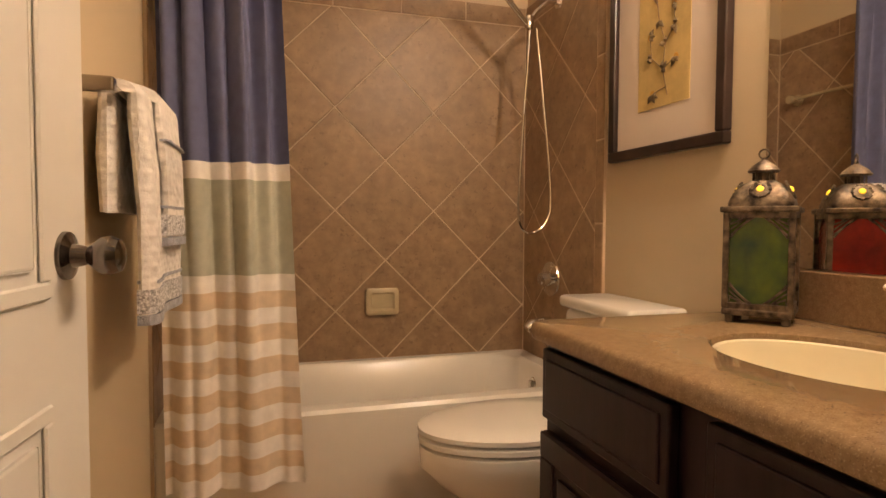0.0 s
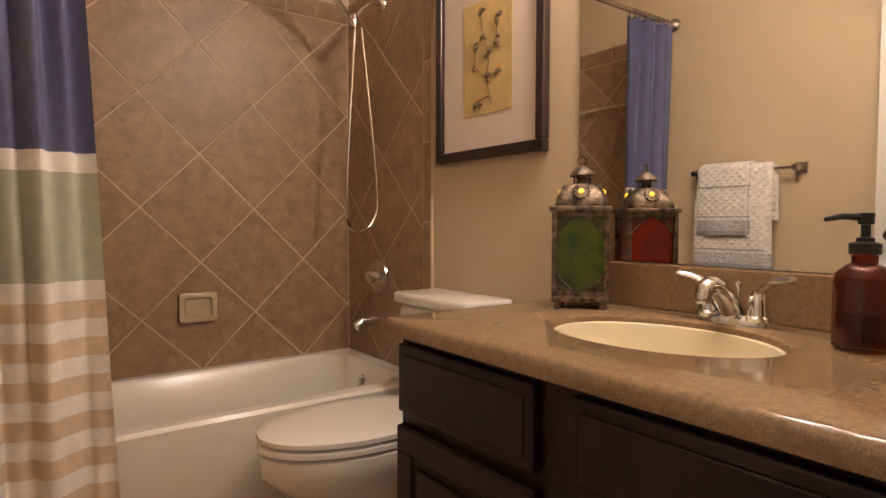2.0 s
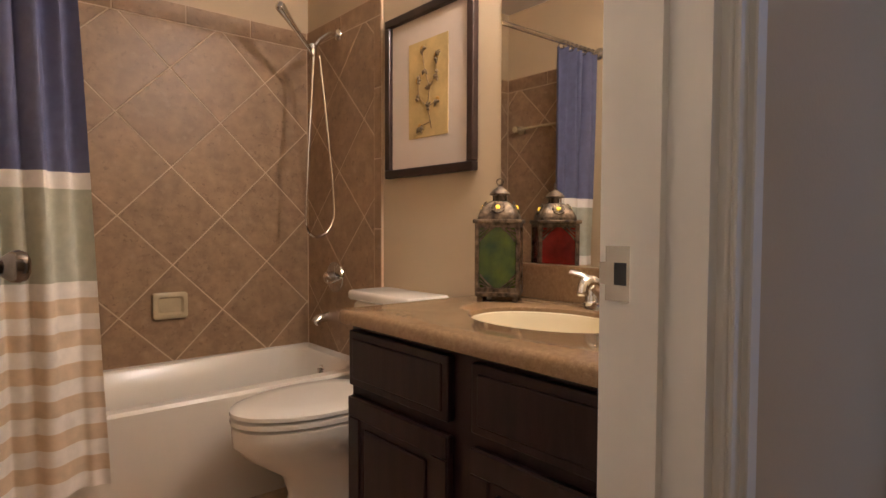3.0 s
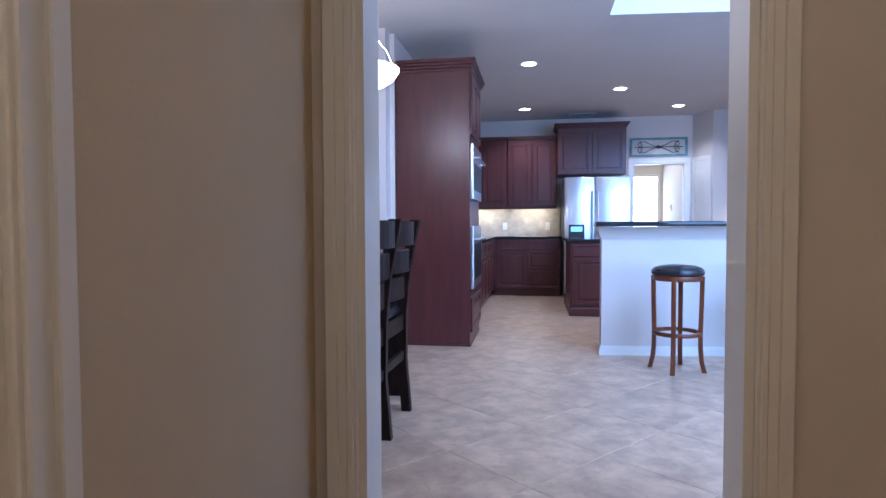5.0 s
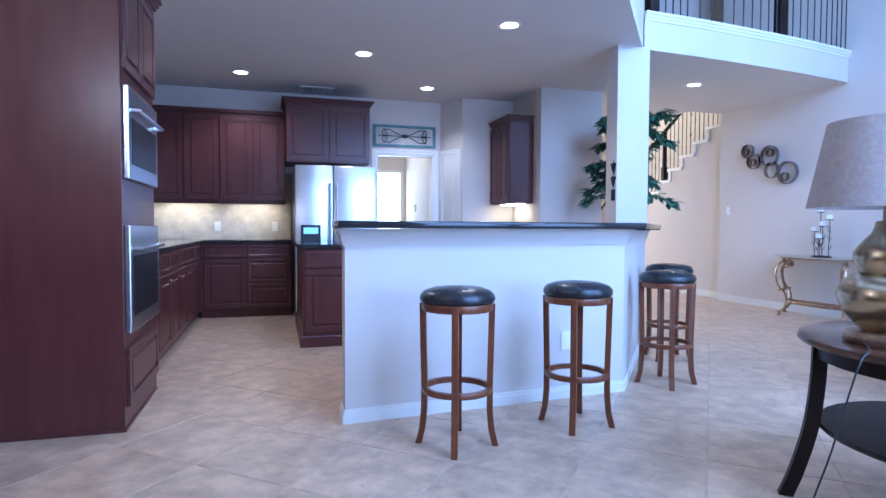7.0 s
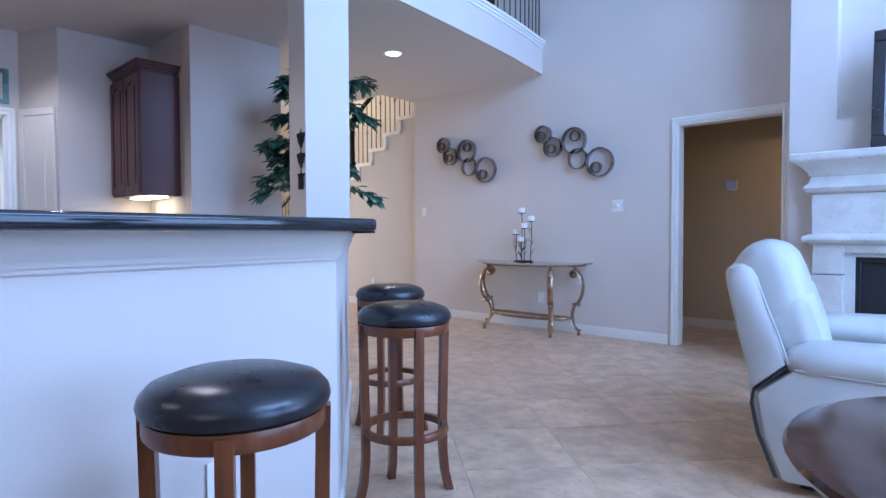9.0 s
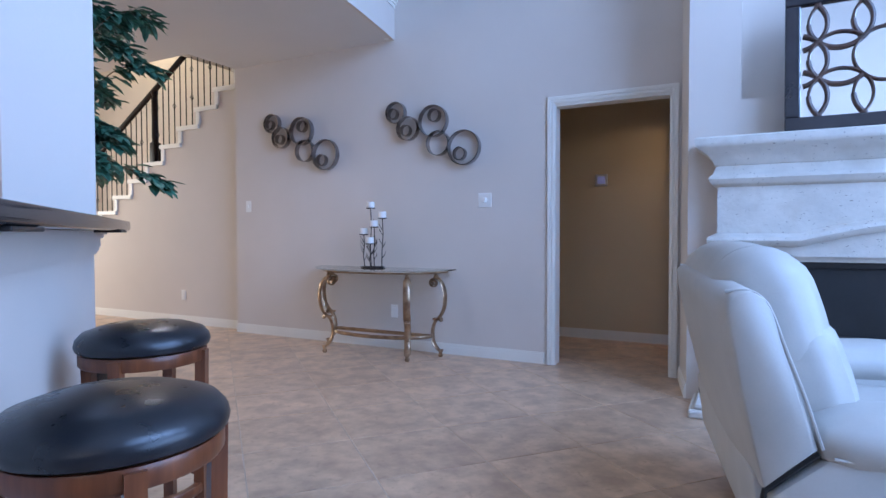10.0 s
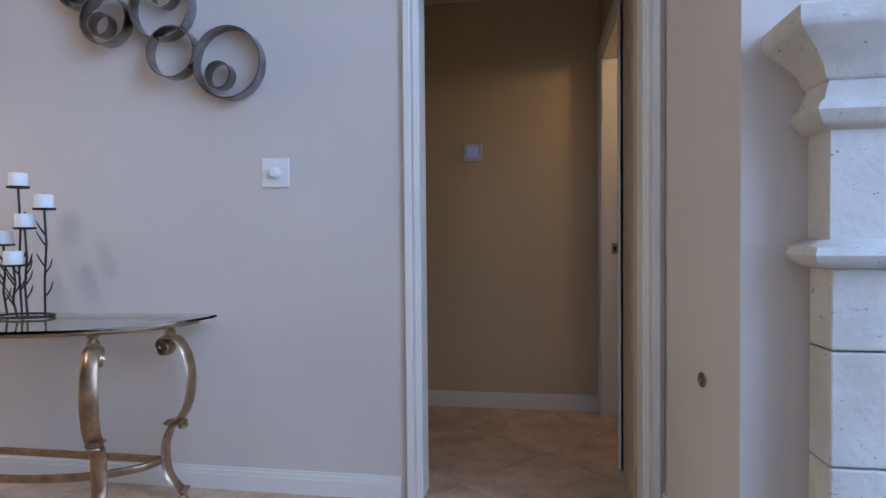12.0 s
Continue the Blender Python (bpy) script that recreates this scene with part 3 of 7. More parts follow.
def make_bathtub():
    t = thing("bathtub", "white glossy alcove bathtub with smooth apron", "bathtub")
    x0, x1, y0, y1, h = BX0 + 0.005, BX1 - 0.012, 2.04, BY1 - 0.008, 0.412
    bm = bm_new()
    add_loft(bm, [
        loop_rect(x0, x1, y0 + 0.02, y1, 0.0, 0.02),
        loop_rect(x0, x1, y0 + 0.02, y1, 0.07, 0.02),
        loop_rect(x0, x1, y0 + 0.008, y1, 0.10, 0.02),
        loop_rect(x0, x1, y0 + 0.002, y1, h - 0.04, 0.02),
        loop_rect(x0, x1, y0, y1, h - 0.012, 0.02),
        loop_rect(x0 + 0.006, x1 - 0.006, y0 + 0.010, y1 - 0.006, h, 0.02),
        loop_rect(x0 + 0.05, x1 - 0.07, y0 + 0.060, y1 - 0.045, h, 0.09),
        loop_rect(x0 + 0.062, x1 - 0.082, y0 + 0.072, y1 - 0.057, h - 0.012, 0.10),
        loop_rect(x0 + 0.16, x1 - 0.12, y0 + 0.11, y1 - 0.10, 0.12, 0.14),
        loop_rect(x0 + 0.26, x1 - 0.19, y0 + 0.17, y1 - 0.16, 0.07, 0.14)], True, True)
    part("tub_shell", bm, PORC, t, smooth=True)
    bm = bm_new()
    add_lathe(bm, [(0.034, 0), (0.036, 0.006), (0.03, 0.012), (0.0, 0.014)], 20, pose(x1 - 0.083, 2.42, 0.325, 0, -82, 0), cap=False)
    add_box(bm, x1 - 0.108, x1 - 0.094, 2.412, 2.428, 0.318, 0.345, 0.003)
    part("overflow_plate", bm, CHROME, t, "chrome overflow plate with lever", True)


def make_curtain():
    t = thing("shower_curtain", "blue, cream, sage and tan striped cotton shower curtain", "shower curtain")
    bands = [(2.0, 1.175, NAVY), (1.175, 1.125, CREAMC), (1.125, 0.85, SAGE), (0.85, 0.80, CREAMC)]
    zz = 0.80
    for k in range(12):
        bands.append((zz, zz - 0.0485, TANC if k % 2 == 0 else CREAMC))
        zz -= 0.0485
    n = 90

    def at(i, z):
        u = i / n
        f = (2.0 - z) / 1.75
        x0, x1 = -0.375 + 0.02 * f, -0.045 + 0.075 * f
        g = min(1.0, 1.25 * f)
        x = x0 + (x1 - x0) * u + 0.010 * math.sin(u * 38 + 1.0) * (1 - 0.6 * g)
        fine = 0.030 * math.sin(u * 34 + 0.5 * math.sin(3 * f) + 0.4) * (1 - 0.8 * g)
        broad = 0.024 * math.sin(u * 15 + 0.8 + 0.4 * f) * (0.25 + 0.75 * g)
        y = 2.0 - 0.02 * f + fine + broad + 0.007 * g * math.sin(u * 41 + 5 * f)
        return x, y

    for hi, lo, m in bands:
        bm = bm_new()
        rows = max(2, int((hi - lo) / 0.06))
        g = []
        for r in range(rows + 1):
            z = hi + (lo - hi) * r / rows
            g.append([bm.verts.new((*at(i, z), z)) for i in range(n + 1)] + [bm.verts.new((at(i, z)[0], at(i, z)[1] + 0.004, z)) for i in range(n, -1, -1)])
        for a, b in zip(g, g[1:]):
            k = len(a)
            for i in range(k):
                bm.faces.new((a[i], a[(i + 1) % k], b[(i + 1) % k], b[i]))
        part("fabric_band", bm, m, t, {NAVY: "slate blue band", CREAMC: "cream band", SAGE: "sage green band", TANC: "tan band"}[m], True)
    for i in range(9):
        bm = bm_new()
        cx = -0.36 + i * 0.038
        add_tube(bm, [(cx, 2.0 + 0.024 * math.cos(a), 2.01 + 0.024 * math.sin(a)) for a in [2 * math.pi * k / 12 for k in range(12)]], 0.003, 6, closed=True)
        part("ring", bm, NICKEL, t, smooth=True)
    rod = thing("curtain_rod", "brushed metal shower curtain rod across the tub", "curtain rod")
    bm = bm_new()
    add_tube(bm, [(BX0, 2.0, 2.022), (BX1, 2.0, 2.022)], 0.0125, 14)
    part("pole", bm, NICKEL, rod, smooth=True)
    for x, ry in ((BX0, 90), (BX1, -90)):
        bm = bm_new()
        add_lathe(bm, [(0.035, 0), (0.034, 0.008), (0.018, 0.018), (0.015, 0.03)], 18, pose(x, 2.0, 2.022, 0, ry, 0))
        part("flange", bm, NICKEL, rod, smooth=True)


def make_toilet():
    t = thing("toilet", "white porcelain toilet with closed lid", "toilet", pose(BX1 - 0.013, 1.79, 0))

    def oval(cx, rx, ry, z, n=32):
        pts = []
        for i in range(n):
            a = 2 * math.pi * i / n
            c, s = math.cos(a), math.sin(a)
            e = rx * (1.12 if c < 0 else 0.88)
            pts.append((cx + e * c, ry * s, z))
        return pts

    bm = bm_new()
    add_loft(bm, [oval(-0.36, 0.20, 0.105, 0.0), oval(-0.36, 0.19, 0.10, 0.03), oval(-0.36, 0.17, 0.09, 0.10), oval(-0.37, 0.18, 0.105, 0.17), oval(-0.42, 0.235, 0.15, 0.25), oval(-0.44, 0.265, 0.178, 0.305), oval(-0.435, 0.272, 0.187, 0.345), oval(-0.435, 0.272, 0.187, 0.366), oval(-0.435, 0.260, 0.175, 0.371)], True, True)
    add_box(bm, -0.25, -0.03, -0.10, 0.10, 0.10, 0.37, 0.03)
    part("bowl", bm, PORC, t, smooth=True)
    bm = bm_new()
    add_loft(bm, [oval(-0.435, 0.266, 0.181, 0.375), oval(-0.435, 0.276, 0.189, 0.379), oval(-0.435, 0.276, 0.189, 0.393), oval(-0.435, 0.268, 0.182, 0.398)], True, True)
    part("seat", bm, PORC, t, smooth=True)
    bm = bm_new()
    add_loft(bm, [oval(-0.435, 0.264, 0.180, 0.402), oval(-0.435, 0.277, 0.190, 0.406), oval(-0.435, 0.277, 0.190, 0.419), oval(-0.435, 0.255, 0.172, 0.427), oval(-0.435, 0.18, 0.11, 0.431)], True, True)
    part("seat_lid", bm, PORC, t, smooth=True)
    bm = bm_new()
    add_box(bm, -0.185, -0.004, -0.195, 0.195, 0.36, 0.72, 0.025, seg=3)
    part("tank", bm, PORC, t, smooth=True)
    bm = bm_new()
    add_box(bm, -0.20, -0.001, -0.205, 0.205, 0.722, 0.762, 0.014, seg=3)
    part("tank_lid", bm, PORC, t, smooth=True)
    bm = bm_new()
    add_lathe(bm, [(0.012, 0), (0.012, 0.012), (0.0, 0.014)], 12, pose(-0.186, 0.14, 0.66, 0, -90, 0), cap=False)
    add_box(bm, -0.20, -0.192, 0.08, 0.15, 0.652, 0.666, 0.003)
    part("flush_lever", bm, CHROME, t, "chrome flush lever", True)
    for s in (-1, 1):
        bm = bm_new()
        add_lathe(bm, [(0.016, 0), (0.014, 0.014), (0.006, 0.02)], 12, pose(-0.33, s * 0.095, 0.03))
        part("bolt_cap", bm, PORC, t, smooth=True)


def make_vanity():
    t = thing("vanity_cabinet", "dark espresso wooden vanity cabinet under a stone top", "cabinet")
    y0, y1, xf = BY0 + 0.002, 1.347, 0.520
    bm = bm_new()
    add_box(bm, xf, BX1 - 0.002, y0, y1, 0.10, 0.58)
    for a0, a1, b0, b1 in ((xf, xf + 0.03, y0, y1), (BX1 - 0.05, BX1 - 0.002, y0, y1), (xf + 0.03, BX1 - 0.05, y0, y0 + 0.03), (xf + 0.03, BX1 - 0.05, y1 - 0.03, y1)):
        rail = bm_new()
        add_box(rail, a0, a1, b0, b1, 0.5801, 0.7515)
        part("rail", rail, ESPRESSO, t)
    add_box(bm, xf + 0.07, BX1 - 0.002, y0, y1 - 0.002, 0.0, 0.10)
    part("body", bm, ESPRESSO, t)
    for a, b in ((0.92, 1.335), (0.385, 0.845)):
        bm = bm_new()
        add_box(bm, xf - 0.02, xf, a, b, 0.585, 0.735, 0.004)
        add_box(bm, xf - 0.024, xf - 0.018, a + 0.02, b - 0.02, 0.605, 0.715, 0.004)
        part("drawer_front", bm, ESPRESSO, t)
        bm = bm_new()
        add_box(bm, xf - 0.018, xf, a, b, 0.125, 0.555, 0.003, seg=1)
        dr = part("door", bm, ESPRESSO, t)
        for a0, a1, b0, b1 in ((a, b, 0.50, 0.555), (a, b, 0.125, 0.18), (a, a + 0.055, 0.18, 0.50), (b - 0.055, b, 0.18, 0.50)):
            bm = bm_new()
            add_box(bm, xf - 0.024, xf - 0.0175, a0, a1, b0, b1, 0.003, seg=1)
            part("rail", bm, ESPRESSO, dr)
        bm = bm_new()
        add_box(bm, xf - 0.024, xf - 0.0175, a + 0.075, b - 0.075, 0.20, 0.48, 0.006)
        part("panel", bm, ESPRESSO, dr)
    # stone top with an oval cut-out
    c = thing("countertop", "brown speckled polished stone countertop with rounded edge", "countertop")
    x0, x1, a0, a1 = 0.473, BX1 - 0.003, BY0 + 0.003, 1.366
    cx, cy, rx, ry = 0.803, 0.892, 0.166, 0.221
    n = 96

    def outer(inset, z):
        pts = []
        for i in range(n):
            a = 2 * math.pi * i / n
            dx, dy = math.cos(a), math.sin(a)
            s = min((x1 - inset - cx) / dx if dx > 1e-6 else 1e9, (x0 + inset - cx) / dx if dx < -1e-6 else 1e9, (a1 - inset - cy) / dy if dy > 1e-6 else 1e9, (a0 + inset - cy) / dy if dy < -1e-6 else 1e9)
            pts.append((cx + dx * s, cy + dy * s, z))
        return pts

    def inner(k, z):
        return [(cx + rx * k * math.cos(2 * math.pi * i / n), cy + ry * k * math.sin(2 * math.pi * i / n), z) for i in range(n)]

    bm = bm_new()
    add_loft(bm, [inner(1.0, 0.752), outer(0.012, 0.752), outer(0.002, 0.757), outer(0.0, 0.768), outer(0.003, 0.783), outer(0.010, 0.791), outer(0.02, 0.793), inner(1.05, 0.793), inner(1.01, 0.790), inner(1.0, 0.782), inner(1.0, 0.752)])
    part("slab", bm, STONE, c, smooth=True)
    bm = bm_new()
    add_box(bm, BX1 - 0.024, BX1 - 0.002, a0, 1.366, 0.793, 0.90, 0.003)
    part("backsplash", bm, STONE, c, "brown speckled stone backsplash")
    s = thing("sink", "biscuit oval undermount bathroom sink", "sink")
    bm = bm_new()
    add_loft(bm, [inner(0.992, 0.748), inner(0.992, 0.776), inner(0.985, 0.780), inner(0.96, 0.777), inner(0.935, 0.762), inner(0.85, 0.695), inner(0.62, 0.638), inner(0.3, 0.618), inner(0.12, 0.615)], False, True)
    part("basin", bm, BISC, s, smooth=True)
    bm = bm_new()
    add_lathe(bm, [(0.022, 0.616), (0.02, 0.62), (0.0, 0.619)], 16, pose(cx, cy, 0), cap=False)
    part("drain", bm, CHROME, s, "chrome drain", True)


def make_faucet():
    f = thing("faucet", "chrome two handle bathroom faucet", "faucet", pose(1.02, 0.862, 0.793))
    bm = bm_new()
    add_lathe(bm, [(0.030, 0), (0.030, 0.012), (0.026, 0.02), (0.015, 0.024)], 24, sx=0.95, sy=2.6)
    part("base_plate", bm, CHROME, f, smooth=True)
    bm = bm_new()
    add_tube(bm, smooth_pts([(0.012, 0, 0.012), (-0.012, 0, 0.036), (-0.045, 0, 0.064), (-0.080, 0, 0.082), (-0.104, 0, 0.080), (-0.114, 0, 0.066), (-0.115, 0, 0.050)], 3), [0.027, 0.026, 0.025, 0.024, 0.023, 0.022, 0.021, 0.020, 0.0195, 0.019, 0.0185, 0.018, 0.0175, 0.017, 0.0165, 0.016, 0.0155, 0.015, 0.0145], 14)
    part("spout", bm, CHROME, f, smooth=True)
    for s in (-1, 1):
        bm = bm_new()
        add_lathe(bm, [(0.027, 0.01), (0.027, 0.018), (0.022, 0.022), (0.020, 0.045), (0.017, 0.062), (0.012, 0.070), (0.0, 0.073)], 18, pose(0, s * 0.051, 0))
        add_tube(bm, [(0, s * 0.051, 0.058), (0.0, s * 0.062, 0.080), (-0.004, s * 0.085, 0.092), (-0.01, s * 0.118, 0.098)], 0.011, 10, flat=(0.014, 0.0075))
        part("handle", bm, CHROME, f, smooth=True)
    bm = bm_new()
    add_tube(bm, [(0.02, 0, 0.02), (0.02, 0, 0.075)], 0.003, 6)
    add_lathe(bm, [(0.006, 0.075), (0.007, 0.082), (0.0, 0.088)], 10, pose(0.02, 0, 0), cap=False)
    part("drain_rod", bm, CHROME, f, smooth=True)


def make_lantern():
    L = thing("lantern", "aged brass candle lantern with coloured glass panes", "lantern", pose(0.962, 1.215, 0.793, 0, 0, 38))
    w, h0, h1 = 0.061, 0.03, 0.235
    bm = bm_new()
    add_box(bm, -w - 0.006, w + 0.006, -w - 0.006, w + 0.006, 0.016, 0.03, 0.003)
    for sx in (-1, 1):
        for sy in (-1, 1):
            add_box(bm, sx * w - 0.016 * (sx > 0) - 0.0, sx * w + 0.016 * (sx < 0), sy * w - 0.016 * (sy > 0), sy * w + 0.016 * (sy < 0), 0.0, 0.018, 0.002)
    part("base", bm, LANTERN, L)
    bm = bm_new()
    for sx in (-1, 1):
        for sy in (-1, 1):
            add_box(bm, sx * w - 0.006, sx * w + 0.006, sy * w - 0.006, sy * w + 0.006, h0, h1, 0.002)
    for z0, z1 in ((h0, h0 + 0.012), (h1 - 0.012, h1)):
        for s in (-1, 1):
            add_box(bm, -w, w, s * w - 0.004, s * w + 0.004, z0, z1)
            add_box(bm, s * w - 0.004, s * w + 0.004, -w, w, z0, z1)
    part("frame", bm, LANTERN, L)
    for k, gm, lb in ((0, REDG, "red glass pane"), (90, GREENG, "green glass pane"), (180, GREENG, "green glass pane"), (270, REDG, "red glass pane")):
        r = pose(0, 0, 0, 0, 0, k)
        bm = bm_new()
        add_box(bm, w - 0.006, w - 0.003, -w + 0.004, w - 0.004, h0 + 0.01, h1 - 0.01, m=r)
        pane = part("pane", bm, gm, L, lb)
        for sy in (-1, 1):
            for zc, sz in ((h0 + 0.012, 1), (h1 - 0.012, -1)):
                bm = bm_new()
                yc = sy * (w - 0.008)
                for j in range(4):
                    a = j * 0.011
                    add_tube(bm, [r @ Vector((w - 0.001, yc - sy * a, zc)), r @ Vector((w - 0.001, yc - sy * 0.036 + sy * 0.012 * j, zc + sz * 0.004 * j)), r @ Vector((w - 0.001, yc, zc + sz * (0.036 - a)))], 0.0016, 5)
                add_tube(bm, [r @ Vector((w - 0.001, yc - sy * 0.042, zc)), r @ Vector((w - 0.001, yc - sy * 0.024, zc + sz * 0.014)), r @ Vector((w - 0.001, yc - sy * 0.012, zc + sz * 0.026)), r @ Vector((w - 0.001, yc, zc + sz * 0.042))], 0.0022, 5)
                part("filigree", bm, LANTERN, pane)
        bm = bm_new()
        add_lathe(bm, [(0.020, 0), (0.019, 0.003), (0.012, 0.004)], 16, r @ pose(w * 0.80, 0, 0.282, 0, 62, 0))
        for j in range(12):
            a = 2 * math.pi * j / 12
            add_lathe(bm, [(0.004, 0), (0.003, 0.004)], 6, r @ pose(w * 0.80, 0, 0.282, 0, 62, 0) @ pose(0.018 * math.cos(a), 0.018 * math.sin(a), 0.001))
        ros = part("rosette", bm, LANTERN, L)
        bm = bm_new()
        add_lathe(bm, [(0.0075, 0.003), (0.006, 0.007), (0.0, 0.009)], 12, r @ pose(w * 0.80, 0, 0.282, 0, 62, 0), cap=False)
        part("gem", bm, GEM, ros, "amber glass gem with added glow", True)
    bm = bm_new()
    add_box(bm, -w - 0.012, w + 0.012, -w - 0.012, w + 0.012, h1, h1 + 0.012, 0.003)
    part("cornice", bm, LANTERN, L)
    bm = bm_new()
    sq = []
    for k, z in ((1.02, 0.247), (1.02, 0.255), (0.94, 0.268), (0.80, 0.283), (0.60, 0.295), (0.44, 0.301), (0.40, 0.303)):
        sq.append(loop_rect(-w * k, w * k, -w * k, w * k, z, 0.018 * k, 4))
    add_loft(bm, sq, True, True)
    part("dome", bm, LANTERN, L, smooth=True)
    bm = bm_new()
    for j in range(10):
        a = 2 * math.pi * j / 10
        add_tube(bm, [(0.02 * math.cos(a), 0.02 * math.sin(a), 0.302), (0.02 * math.cos(a), 0.02 * math.sin(a), 0.322)], 0.0022, 5)
    add_lathe(bm, [(0.012, 0.301), (0.012, 0.322)], 10)
    part("vent_gallery", bm, LANTERN, L)
    bm = bm_new()
    add_lathe(bm, [(0.030, 0.321), (0.032, 0.325), (0.024, 0.335), (0.012, 0.344), (0.006, 0.348), (0.005, 0.353)], 18)
    add_tube(bm, [(0, 0.010 * math.cos(a), 0.361 + 0.010 * math.sin(a)) for a in [2 * math.pi * k / 14 for k in range(14)]], 0.002, 6, closed=True)
    part("cap", bm, LANTERN, L, smooth=True)
    bm = bm_new()
    add_box(bm, w + 0.003, w + 0.008, -w - 0.004, -w + 0.006, 0.11, 0.13, 0.001)
    part("latch", bm, LANTERN, L)


def make_soap_bottle():
    b = thing("soap_bottle", "amber glass pump soap bottle with black pump", "soap bottle", pose(0.93, 0.604, 0.793) @ Matrix.Diagonal((1.08, 1.08, 1.06, 1)))
    bm = bm_new()
    add_lathe(bm, [(0.036, 0.001), (0.040, 0.006), (0.040, 0.105), (0.037, 0.118), (0.024, 0.130), (0.017, 0.134), (0.017, 0.146), (0.015, 0.146), (0.015, 0.133), (0.022, 0.128), (0.034, 0.116), (0.037, 0.104), (0.037, 0.010), (0.0, 0.008)], 28, cap=False)
    part("glass_body", bm, AMBER, b, smooth=True)
    bm = bm_new()
    add_lathe(bm, [(0.0, 0.009), (0.0365, 0.010), (0.0365, 0.06), (0.0, 0.06)], 24, cap=False)
    part("liquid", bm, mat("brown_liquid_soap", (0.20, 0.05, 0.012), 0.2, var=0.1), b)
    bm = bm_new()
    add_lathe(bm, [(0.020, 0.147), (0.021, 0.149), (0.021, 0.164), (0.012, 0.167), (0.012, 0.172), (0.0065, 0.174), (0.0065, 0.192), (0.0105, 0.193), (0.0115, 0.210), (0.0, 0.211)], 18, cap=False)
    add_tube(bm, [(0, 0, 0.203), (-0.03, 0.02, 0.205), (-0.052, 0.035, 0.200)], [0.006, 0.005, 0.0035], 8)
    part("pump", bm, BLACKP, b, "black plastic pump", True)


def make_picture():
    p = thing("framed_picture", "dark framed botanical print with cream mat", "picture")
    x = BX1
    y0, y1, z0, z1, f = 1.455, 1.995, 1.215, 1.865, 0.034
    bm = bm_new()
    for a0, a1, b0, b1 in ((y0, y1, z1 - f, z1), (y0, y1, z0, z0 + f), (y0, y0 + f, z0 + f, z1 - f), (y1 - f, y1, z0 + f, z1 - f)):
        add_box(bm, x - 0.03, x - 0.001, a0, a1, b0, b1, 0.005)
    part("frame", bm, PICW, p)
    bm = bm_new()
    add_box(bm, x - 0.012, x - 0.004, y0 + f, y1 - f, z0 + f, z1 - f)
    part("mat_board", bm, PAPER, p)
    bm = bm_new()
    ya, yb, za, zb = 1.605, 1.845, 1.362, 1.735
    add_box(bm, x - 0.0145, x - 0.0125, ya, yb, za, zb)
    pr = part("print", bm, PARCH, p, "aged yellow botanical print")
    rnd = random.Random(3)
    bm, bl = bm_new(), bm_new()
    stems = [[(0.60, 0.08), (0.50, 0.30), (0.55, 0.50), (0.42, 0.70), (0.36, 0.92)], [(0.55, 0.50), (0.72, 0.62), (0.70, 0.80)], [(0.50, 0.30), (0.28, 0.42), (0.24, 0.60)], [(0.58, 0.15), (0.30, 0.12)], [(0.5, 0.3), (0.75, 0.36)]]
    for st in stems:
        pts = [(x - 0.0155, yb - u * (yb - ya), za + v * (zb - za)) for u, v in st]
        add_tube(bm, pts, 0.0016, 5)
        for q in pts[1:]:
            for _ in range(3):
                a = rnd.uniform(0, 6.28)
                r = rnd.uniform(0.012, 0.024)
                dy, dz = math.cos(a) * r, math.sin(a) * r
                add_tube(bm, [q, (q[0], q[1] + dy * 0.6, q[2] + dz * 0.6), (q[0], q[1] + dy * 1.4, q[2] + dz * 1.4)], [0.001, 0.009, 0.0008], 6)
        q = pts[-1]
        add_lathe(bl, [(0.012, 0), (0.009, 0.0015)], 10, pose(q[0], q[1], q[2], 0, -90, 0))
    part("stem_and_leaf", bm, STEM, pr)
    part("blossom", bl, PETAL, pr)


